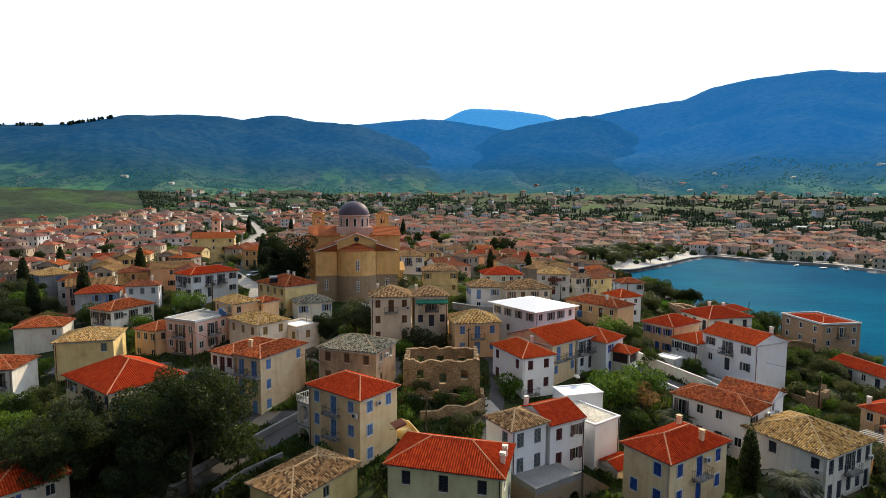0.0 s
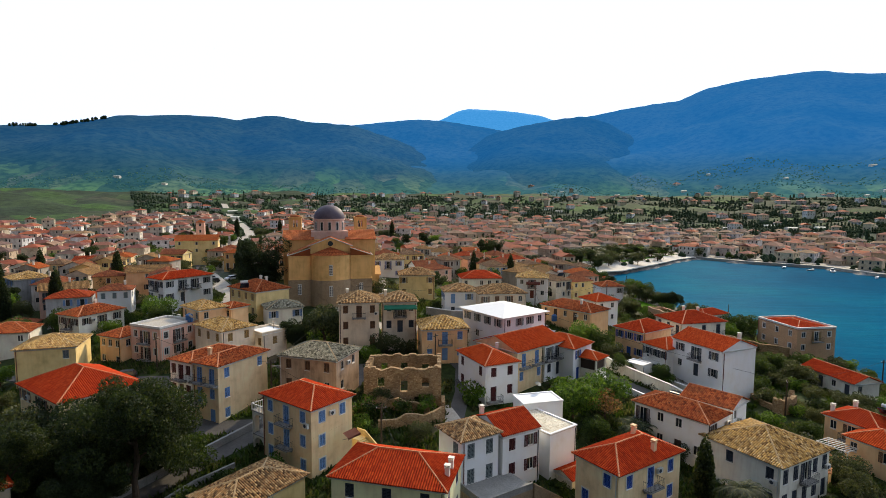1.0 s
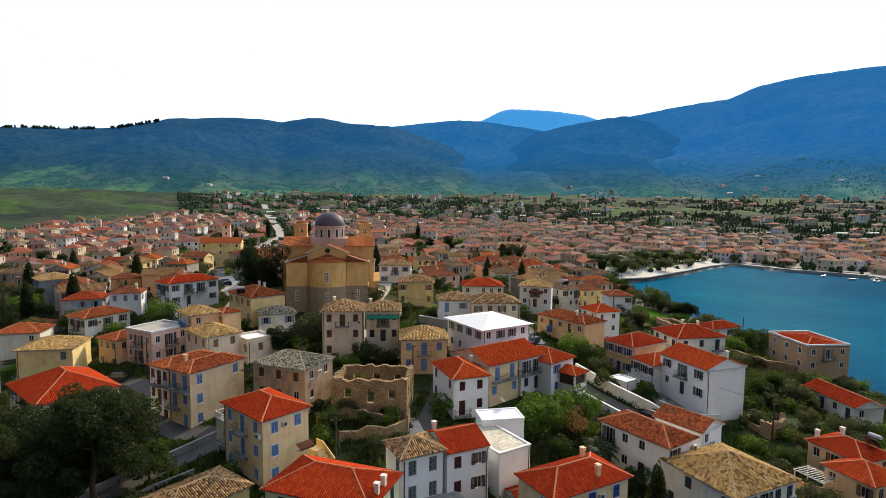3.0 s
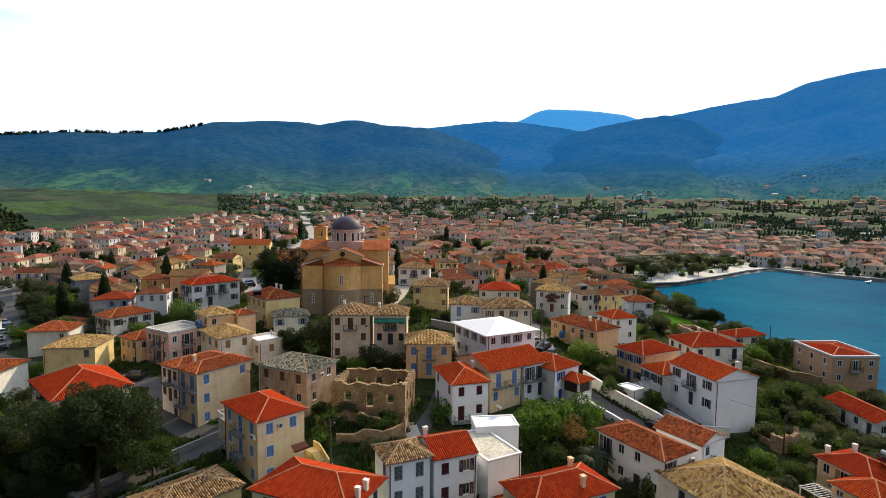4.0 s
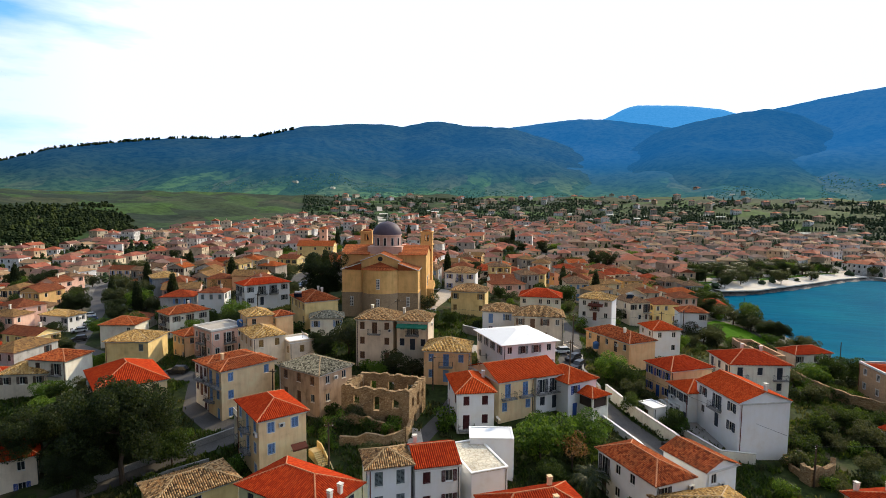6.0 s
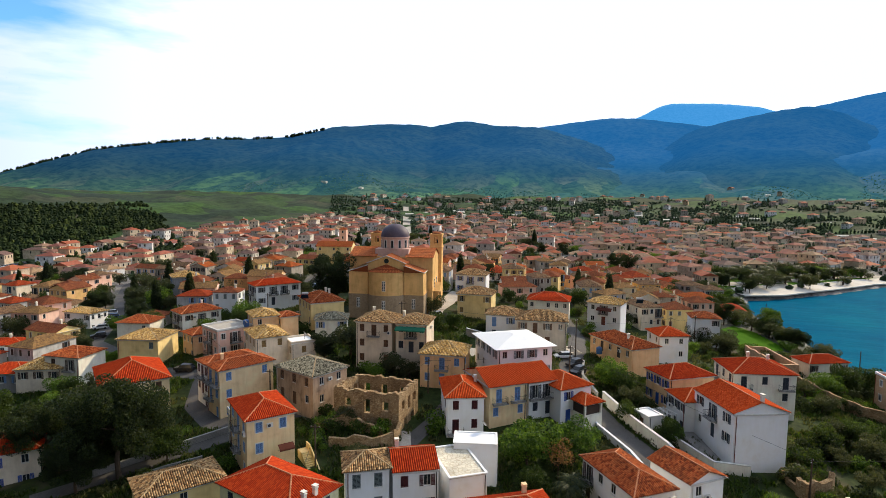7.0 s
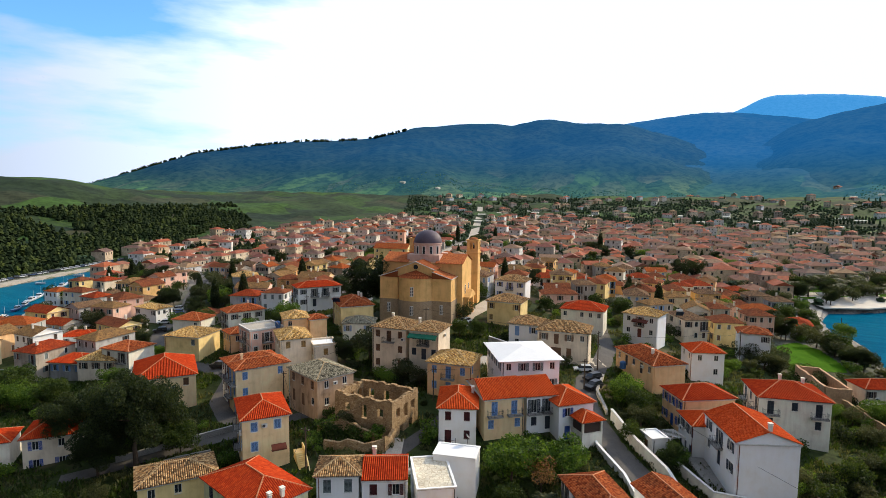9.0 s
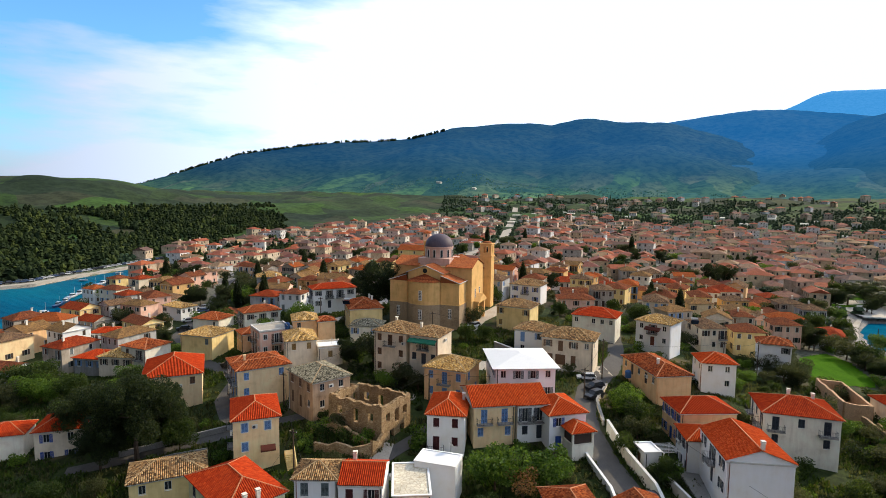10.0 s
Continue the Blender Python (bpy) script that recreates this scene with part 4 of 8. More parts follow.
    for ch, p, u, z0, ow, oh in spots:
        m = Matrix.Translation(p + Vector((0, 0, z0))) @ Matrix((u, Vector((-u.y, u.x, 0)), Vector((0, 0, 1)))).transposed().to_4x4()
        sm = M[shutter]
        if not detail:
            share("window", cached(("far", ow, oh, shutter, ch in "wb", ch in "cd"), lambda: far_window_mesh(ow, oh, sm, ch in "wb", ch in "cd")), root, m)
            if ch == "b":
                bal = share("balcony", cached(("slab", 2.2), lambda: slab_mesh(2.2, 0.9)), root, m)
                share("railing", cached(("rail", 2.2), lambda: rail_mesh(2.2, 0.9)), bal, Matrix())
            continue
        if ch == "d":
            share("door", cached(("door", ow, oh, shutter), lambda: door_mesh(ow, oh, sm)), root, m)
            continue
        if ch == "g":
            share("garage_door", cached(("door", ow, oh, shutter), lambda: door_mesh(ow, oh, sm)), root, m)
            continue
        win = share("window", cached(("frame", ow, oh, ch in "bk"), lambda: frame_mesh(ow, oh, ch in "bk", trim)), root, m)
        share("pane", cached(("pane", ow, oh), lambda: pane_mesh(ow, oh)), win, Matrix())
        if surround:
            share("surround", cached(("sur", ow, oh), lambda: surround_mesh(ow, oh, trim)), win, Matrix())
        if ch in "wb" or ch == "t":
            leaf = cached(("leaf", ow, oh, shutter), lambda: shutter_mesh(ow / 2, oh, sm))
            gap = 0.16 if surround else 0.02
            for s in (-1, 1):
                share("shutter", leaf, win, Matrix.Translation((s * (ow * 0.75 + gap), -0.05, 0)))
        if ch in "ckv":
            leaf = cached(("leaf", ow, oh, shutter), lambda: shutter_mesh(ow / 2, oh, sm))
            for s in (-1, 1):
                share("shutter", leaf, win, Matrix.Translation((s * ow * 0.25, 0.02, 0)))
        if ch in "bk":
            bal = share("balcony", cached(("slab", 2.6), lambda: slab_mesh(2.6, 1.0)), root, m)
            share("railing", cached(("rail", 2.6), lambda: rail_mesh(2.6, 1.0)), bal, Matrix())
    rise = 0.0
    if kind in ("hip", "gable"):
        rm = M["ridgetan"] if roof in ("tan", "mottled", "slate") else M["ridge"]
        rise, longx = roof_parts(root, w, d, H, kind, M[roof], pitch, detail and roof != "whiteroof", rm, along)
        if detail:
            bm = bmesh.new()
            for x0, x1, y0, y1 in ((-W / 2 - 0.12, W / 2 + 0.12, -D / 2 - 0.12, -D / 2 - 0.003), (-W / 2 - 0.12, W / 2 + 0.12, D / 2 + 0.003, D / 2 + 0.12), (-W / 2 - 0.12, -W / 2 - 0.003, -D / 2, D / 2), (W / 2 + 0.003, W / 2 + 0.12, -D / 2, D / 2)):
                box(bm, x0, x1, y0, y1, H - 0.34, H - 0.10)
            part("cornice", bm, trim, root)
    else:
        bm = bmesh.new()
        box(bm, -W / 2, W / 2, -D / 2, D / 2, H - 0.05, H + 0.12)
        part("roof", bm, M[roof], root)
        bm = bmesh.new()
        ph = parapet or 0.5
        for x0, x1, y0, y1 in ((-W / 2 - 0.1, W / 2 + 0.1, -D / 2 - 0.1, -D / 2 + 0.2), (-W / 2 - 0.1, W / 2 + 0.1, D / 2 - 0.2, D / 2 + 0.1), (-W / 2 - 0.1, -W / 2 + 0.2, -D / 2 + 0.2, D / 2 - 0.2), (W / 2 - 0.2, W / 2 + 0.1, -D / 2 + 0.2, D / 2 - 0.2)):
            box(bm, x0, x1, y0, y1, H + 0.12, H + 0.12 + ph)
        part("parapet", bm, M["trim"] if wall in ("pink", "brownstone") else wm, root)
    for cx, cy in chimneys:
        px, py = cx * W / 2, cy * D / 2
        fall = rise * max(abs(py) / (d / 2), abs(px) / (w / 2) if kind == "hip" else 0) if longx else rise * max(abs(px) / (w / 2), abs(py) / (d / 2) if kind == "hip" else 0)
        share("chimney", cached(("chim", wall), lambda: chimney_mesh(M["offwhite"] if wall != "cream" else wm)), root, Matrix.Translation((px, py, H + max(0, rise - fall))))
    if detail:
        r = random.Random(int(x * 31 + y * 17))
        bm = bmesh.new()
        px, py = r.choice(((W / 2 - 0.25, -D / 2 - 0.07), (-W / 2 + 0.25, -D / 2 - 0.07), (W / 2 + 0.07, -D / 2 + 0.3)))
        prism(bm, (px, py, 0.0), (px, py, H - 0.1), 0.055, 0.055, 6)
        part("downpipe", bm, r.choice((M["iron"], M["trim"], wm, M["rust"])), root)
        for key in ("F", "R"):
            if rows.get(key) and r.random() < 0.22:
                o, u, L = sides[key]
                n = max(1, len(rows[key][0]))
                m = Matrix.Translation(o + u * (L * r.randrange(1, n + 1) / (n + 0.001) if n > 1 else L * 0.8) * 0.93 + Vector((0, 0, H - r.choice((1.5, 2.4))))) @ Matrix((u, Vector((-u.y, u.x, 0)), Vector((0, 0, 1)))).transposed().to_4x4()
                share("air_conditioner", cached(("ac",), cooler_mesh), root, m)
    return root


def clear_of_houses(x, y, gap=1.0):
    """Whether a spot lies outside every house by the gap."""
    for hx, hy, r, co, si, hw, hd in FOOT:
        dx, dy = x - hx, y - hy
        if abs(dx) < r + gap and abs(dy) < r + gap and abs(dx * co + dy * si) < hw + gap and abs(dy * co - dx * si) < hd + gap:
            return False
    return True


# ---- the houses near the camera ----
G = "houses of the old quarter"
house(-12.0, 71.9, -34, 10.5, 7.6, 13.3, {"F": ["ckc", "ckc", "c.c"], "R": ["cc", "c.", "c."], "L": ["cc", "cc"], "B": ["ccc", "ccc"]}, "cream", "red", "blue",
      label="three-storey cream house with blue shutters and red hipped roof", pitch=0.40, base=3.0, group=G, surround=True)
house(-27.8, 84.8, -23, 5.9, 10.8, 14.4, {"F": ["kk", "kc", ".d"], "R": ["c.c", "c..", "c.."], "L": ["..."]}, "cream", "brown", "blue",
      label="tall cream house with brown tiled roof and blue shutters", pitch=0.36, chimneys=((-0.6, -0.55),), group=G)
house(-32.9, 87.0, -23, 5.5, 10.4, 14.1, {"F": ["ckc", "cdc", "d.c"], "L": ["ccc", "c.c"]}, "white", "brown", "maroon",
      label="white terraced house with dark red shutters and old brown tiles", pitch=0.34, group=G)
house(1.8, 58.8, -11, 12.9, 8.4, 10.4, {"F": ["cvc", "cvc"], "L": ["cc", "cc"], "R": ["cc", "cc"]}, "greenish", "red", "navy",
      label="pale green house with bright red hipped roof", pitch=0.42, chimneys=((0.95, 0.1), (0.95, -0.35)), group=G)
house(-14.4, 58.6, 60, 10.6, 7.2, 7.8, {"F": ["pp.", "d.p"], "R": ["p.", "p."]}, "yellow", "mottled", "palewood",
      label="low yellow house with old brown tiles", pitch=0.36, group=G)
house(9.3, 66.3, -55, 5.7, 6.1, 11.5, {"F": [".v", ".."], "R": ["vv", "vv"]}, "white", "mottled", "greypaint", label="white house with mottled brown roof", pitch=0.42, group=G)
house(13.9, 70.2, 34, 6.0, 7.0, 10.9, {"F": ["cw", "cw"], "R": ["..", ".."]}, "white", "red", "maroon", "gable", label="white house with red tiles joined to its neighbour", pitch=0.42, along="x", group=G, over=0.15, chimneys=((-0.6, 0.8),))
house(19.2, 79.9, 18, 6.0, 3.8, 10.5, {"F": ["..."]}, "white", "whiteroof", "greypaint", "flat", label="white cube with a sunlit flat roof", over=0.0, parapet=0.1, group=G)
house(18.6, 74.3, 40, 5.0, 8.8, 9.6, {"F": ["..."]}, "white", "crazy", "greypaint", "flat", label="low white annex with a paved roof terrace", over=0.0, parapet=0.14, group=G)
house(22.7, 69.9, 36, 4.4, 3.6, 4.8, {"F": ["..", ".."]}, "offwhite", "red", "deepblue", "gable", label="little lean-to shed with red tiles", pitch=0.36, along="x", group=G)
house(28.0, 65.1, -54, 6.9, 11.7, 9.8, {"F": [".c", "cc"], "R": ["ckc", "cdc"], "L": ["cc", "cc"]}, "cream", "red", "deepblue",
      label="cream corner house with deep blue shutters and red hipped roof", pitch=0.45, chimneys=((-0.5, 0.5), (0.7, 0.3)), group=G, surround=True)
house(39.6, 80.6, -48, 11.6, 6.7, 9.6, {"F": ["bpp.", "dpdp"], "R": ["w.", "w."]}, "white", "brown", "darkwood", label="long white house with rust-red tiles and a balcony", pitch=0.42, group=G)
house(46.8, 86.2, 44, 6.3, 8.0, 9.0, {"F": ["p.", "p."], "R": ["..", ".."]}, "white", "brown", "navy", "gable", label="white wing with rust-red gabled roof", pitch=0.40, along="y", group=G)
house(47.8, 73.4, -58, 11.1, 11.4, 7.9, {"F": [".c.c", "c..c"], "R": ["vvbvv", "vdvvd"], "L": ["ww", "ww"]}, "offwhite", "tan", "navy",
      label="large pale house with weathered tan hipped roof", pitch=0.40, group=G)
house(54.7, 105.8, -62, 11.5, 9.1, 12.8, {"F": ["wbw", "pdw"], "R": ["..", ".."]}, "white", "orange", "navy", "gable", label="white two-storey house with dark shutters and orange gabled roof",
      pitch=0.36, along="x", chimneys=((0.93, 0.05),), group=G, surround=False, over=0.25)
house(48.6, 111.8, -61, 6.8, 8.0, 10.7, {"F": ["www", "ddd"]}, "white", "orange", "navy", label="lower white annex with orange tiles", pitch=0.42, group=G)
house(46.0, 119.4, -52, 7.7, 10.3, 12.4, {"F": ["www", "wdw"], "R": ["...", "..."]}, "peach", "red", "deepblue", label="peach house with blue shutters and red hipped roof", pitch=0.42, group=G)
house(59.4, 129.1, -72, 9.9, 12.1, 12.3, {"F": ["kck", "d.c"], "R": ["kck", "c.c"]}, "offwhite", "red", "navy", label="pale house with navy doors, balconies and red hipped roof", pitch=0.38, chimneys=((-0.35, -0.1), (-0.3, 0.55)), group=G)
house(77.2, 162.2, 29, 10.7, 6.5, 7.0, {"F": ["w.ww"]}, "offwhite", "red", "darkwood", label="small shore house with red roof", pitch=0.42, group=G)
house(90.6, 142.6, -78, 13.0, 10.4, 8.6, {"F": ["ppp", "ppp"], "R": ["pbp", "p.p"]}, "brownstone", "red", "palewood", "flat", label="square brown stone mansion with white cornice", over=0.0, parapet=0.45, group=G, surround=True)
house(82.3, 112.5, -76, 12.4, 6.5, 5.2, {"F": ["pdpd"], "R": ["p."]}, "offwhite", "red", "navy", label="low pale house with orange-red roof by the shore", pitch=0.40, group=G, along="x", kind="gable")
house(68.6, 85.6, -62, 8.3, 7.0, 6.5, {"F": ["pbp", "d.p"], "R": ["pp", "pp"]}, "peach", "red", "brownwood", label="peach house with red roof and white chimneys", pitch=0.40, chimneys=((-0.9, -0.6), (-0.5, 0.4)), group=G)
house(67.2, 79.6, -62, 7.0, 7.0, 5.9, {"F": ["p.w", "w.p"], "R": ["p.", "p."], "L": ["pb", "dp"]}, "peach", "orange", "brownwood", label="lower wing of the peach house with orange roof", pitch=0.42, group=G)
house(12.3, 92.4, -62, 10.2, 6.8, 13.1, {"F": ["c.c", "k.c"], "R": ["cc", "kc"]}, "white", "orange", "maroon", label="white house with orange hipped roof", pitch=0.46, chimneys=((-0.2, 0.8),), group=G)
house(16.3, 98.2, 45, 7.7, 10.4, 13.8, {"F": ["kk", "c.c"], "L": ["...", "..."]}, "cream", "orange", "blue", "gable", label="cream terrace house with pale blue doors and orange tiled roof", pitch=0.36, along="x", group=G)
house(20.9, 102.8, 45, 5.9, 10.4, 13.68, {"F": ["bb", "cd"]}, "white", "orange", "navy", "gable", label="white terrace house with dark shutters and orange tiled roof", pitch=0.36, along="x", group=G)
house(26.6, 103.9, 50, 7.3, 9.0, 12.8, {"F": ["w.", "d."], "R": ["..", ".."]}, "white", "orange", "deepblue", label="white end house with orange hipped roof", pitch=0.44, group=G)
house(4.0, 105.4, 12, 9.2, 8.4, 15.3, {"F": ["ckc", "cdc"], "R": ["c.", "cc"]}, "peach", "tan", "blue", label="peach house with bright blue shutters and tan roof", pitch=0.42, group=G)
house(-14.7, 88.1, -15, 10.8, 8.4, 14.5, {"F": ["ccc", "ddp"], "R": ["pp", "p."]}, "faded", "slate", "brownwood", label="old ochre house with grey stone slab roof", pitch=0.38, group=G)
house(-12.6, 109.0, 12, 8.4, 8.4, 19.2, {"F": ["ckc", "c.c", "c.d"], "R": ["..", ".."]}, "beige", "mottled", "brownwood", label="beige two-storey house with mottled old roof", pitch=0.42, chimneys=((-0.6, 0.9),), group=G)
house(-4.9, 110.4, 12, 7.2, 8.0, 19.2, {"F": ["pbp", "cdc"], "R": ["..", ".."]}, "beige", "mottled", "navy", label="beige house with green awning over its balcony", pitch=0.42, chimneys=((-0.8, 0.2),), group=G)
house(-39.1, 125.9, -38, 12.0, 9.2, 18.5, {"F": ["cccc", "c..c"], "R": ["...", "..."]}, "yellow", "brown", "palewood", label="yellow house with rust-red hipped roof beside the church", pitch=0.40, chimneys=((-0.5, 0.5), (-0.2, 0.6)), group=G)
house(-31.5, 119.5, 30, 8.2, 6.5, 15.6, {"F": ["w.w"]}, "offwhite", "slate", "blue", label="small white house with dark stone slab roof", pitch=0.40, group=G)
house(-44.3, 110.1, -38, 7.9, 6.5, 17.1, {"F": ["p.p", "p.p"], "R": ["p.", "p."]}, "peach", "tan", "darkwood", label="peach house with tan roof", pitch=0.40, group=G)
house(-39.5, 112.5, -30, 5.0, 5.0, 16.8, {"F": ["pp", ".."]}, "peach", "brown", "darkwood", label="small peach roof room with rusty tiles", pitch=0.36, group=G)
house(-49.6, 104.2, -20, 7.6, 8.2, 14.7, {"F": ["pbp", "pbp"], "R": ["pbp", "pwp"]}, "pink", "paving", "darkwood", "flat", label="pink house with white parapet round a flat roof", over=0.0, parapet=0.4, group=G, surround=True)
house(-36.6, 102.0, -35, 10.0, 7.4, 15.2, {"F": ["ccc", "..."], "R": ["cc", ".."]}, "beige", "tan", "palewood", label="beige house with old tan roof", pitch=0.40, group=G)
house(-29.6, 104.5, -35, 5.4, 5.4, 13.6, {"F": ["c.c", "..."], "R": ["c", "."]}, "beige", "whiteroof", "palewood", "flat", label="beige annex with a white roof terrace", over=0.0, parapet=0.4, group=G)
house(-74.1, 118.7, -21, 7.5, 11.1, 13.8, {"F": ["wbw", "www"], "R": ["wbw", "..."]}, "offwhite", "brown", "darkwood", label="pale house with rust-red hipped roof", pitch=0.40, chimneys=((-0.5, 0.4),), group=G)
house(-57.2, 104.2, -20, 6.4, 7.4, 12.8, {"F": ["ppp", "p.p"], "R": ["p.", ".."]}, "peach", "brown", "darkwood", label="low peach house with patched old tiles", pitch=0.36, group=G)
house(-66.1, 97.1, 20, 10.0, 9.4, 12.6, {"F": ["..c", "..."], "R": ["..", ".."]}, "yellow", "tan", "greypaint", label="ochre house with tan roof behind a low parapet", pitch=0.34, group=G)
house(-47.4, 78.0, -32, 14.2, 11.4, 11.9, {"F": ["ww.ww.p", "......."], "R": ["..c", "..."]}, "cream", "red", "brownwood", label="long low cream house with red hipped roof and brown shutters", pitch=0.46, group=G)
house(-64.3, 138.6, -31, 7.5, 14.0, 19.0, {"F": ["wbw", "w.w"], "R": ["wbbw", "wd.w"]}, "white", "red", "navy", label="white house with balconies and red hipped roof", pitch=0.38, chimneys=((-0.4, 0.0),), group=G)
house(-120.8, 157.8, -36, 9.7, 9.9, 15.2, {"F": ["www", "www"], "R": [".c.", "..."]}, "grey", "tan", "blue", label="grey house with white quoins and tan roof", pitch=0.38, group=G)
house(34.5, 135.8, -46, 15.0, 8.1, 13.3, {"F": ["pdpdp"], "R": ["..."]}, "peach", "brown", "darkwood", label="long single-storey house with rust-red roof", pitch=0.38, group=G, chimneys=((0.4, -0.3),))
house(43.4, 149.4, -64, 7.8, 7.7, 12.9, {"F": ["pp", "p."], "R": ["pp", ".p"]}, "white", "orange", "darkwood", label="white cube house with orange pyramid roof", pitch=0.42, group=G)
house(16.2, 134.6, 12, 12.0, 8.6, 17.0, {"F": ["wdwp", "ggd."], "R": ["p.", ".."]}, "beige", "mottled", "brownwood", label="beige house with shop doors and mottled roof", pitch=0.42, group=G)
house(6.6, 136.2, 10, 8.6, 7.4, 17.0, {"F": ["dw", "p."], "L": ["www", "..."]}, "white", "mottled", "blue", label="white house with mottled roof", pitch=0.42, group=G)
house(-5.2, 150.0, 8, 10.0, 8.0, 18.9, {"F": ["w..w", "c..c"], "L": ["ww", "ww"]}, "yellow", "mottled", "palewood", label="pale yellow house with mottled tan roof", pitch=0.42, group=G)
house(12.0, 163.0, 8, 12.0, 9.0, 16.5, {"F": ["p.ppp", "....."], "L": ["pp", "pp"]}, "offwhite", "red", "darkwood", label="pale house with dusky red roof", pitch=0.42, group=G)
house(-17.5, 181.0, 8, 10.8, 8.0, 19.5, {"F": ["wbw", "w.w"], "L": ["ww", "ww"]}, "white", "mottled", "deepblue", label="white house with blue shutters and mottled roof", pitch=0.40, group=G)
house(27.6, 165.0, -8, 9.6, 8.0, 16.5, {"F": ["pbp", "pdp"], "L": ["pp", "pp"]}, "white", "tan", "rust", label="white house with red awnings and tan roof", pitch=0.40, group=G)
house(52.4, 176.3, 10, 8.0, 7.0, 12.5, {"F": ["..w"], "R": ["p."]}, "white", "brown", "darkwood", label="small white house at the edge of the meadow", pitch=0.40, group=G)
house(-78.7, 82.9, 30, 9.6, 9.0, 8.2, {"F": ["www"]}, "beige", "tan", "darkwood", label="house with bright tan hipped roof", pitch=0.40, group=G)
house(-86.0, 80.0, 25, 10.0, 8.0, 7.0, {"F": ["www"]}, "grey", "red", "blue", label="house with dusky red roof", pitch=0.36, group=G)
house(-46.3, 57.2, 53, 8.0, 8.4, 7.2, {"F": ["wp", "ww"]}, "beige", "red", "deepblue", label="beige house with red roof and blue shutters", pitch=0.5, group=G, base=-0.6)
house(-52.6, 50.6, 53, 7.2, 6.5, 6.4, {"F": ["..", ".."]}, "offwhite", "red", "deepblue", label="small pale house with bright red roof", pitch=0.42, group=G, base=-0.6)
house(-116.1, 95.6, 40, 10.1, 7.0, 5.6, {"F": ["wpw"]}, "white", "red", "darkwood", label="white quayside house with red roof", pitch=0.36, chimneys=((-0.4, 0.0), (0.2, 0.0)), group=G)
house(-122.6, 121.5, 5, 11.1, 7.0, 8.6, {"F": ["w..w", "...."], "R": ["ppp", "ppp"]}, "white", "tan", "navy", label="white house with sunlit side wall and tan roof", pitch=0.36, group=G)
house(-87.1, 112.0, 20, 9.4, 8.0, 11.0, {"F": ["..p", "..p"]}, "offwhite", "brown", "darkwood", label="pale house with rust-red roof", pitch=0.40, group=G)
house(-74.0, 85.5, 12, 9.0, 8.0, 10.6, {"F": ["cb", "c."]}, "offwhite", "brown", "darkwood", label="pale house with dusky red roof", pitch=0.36, group=G)


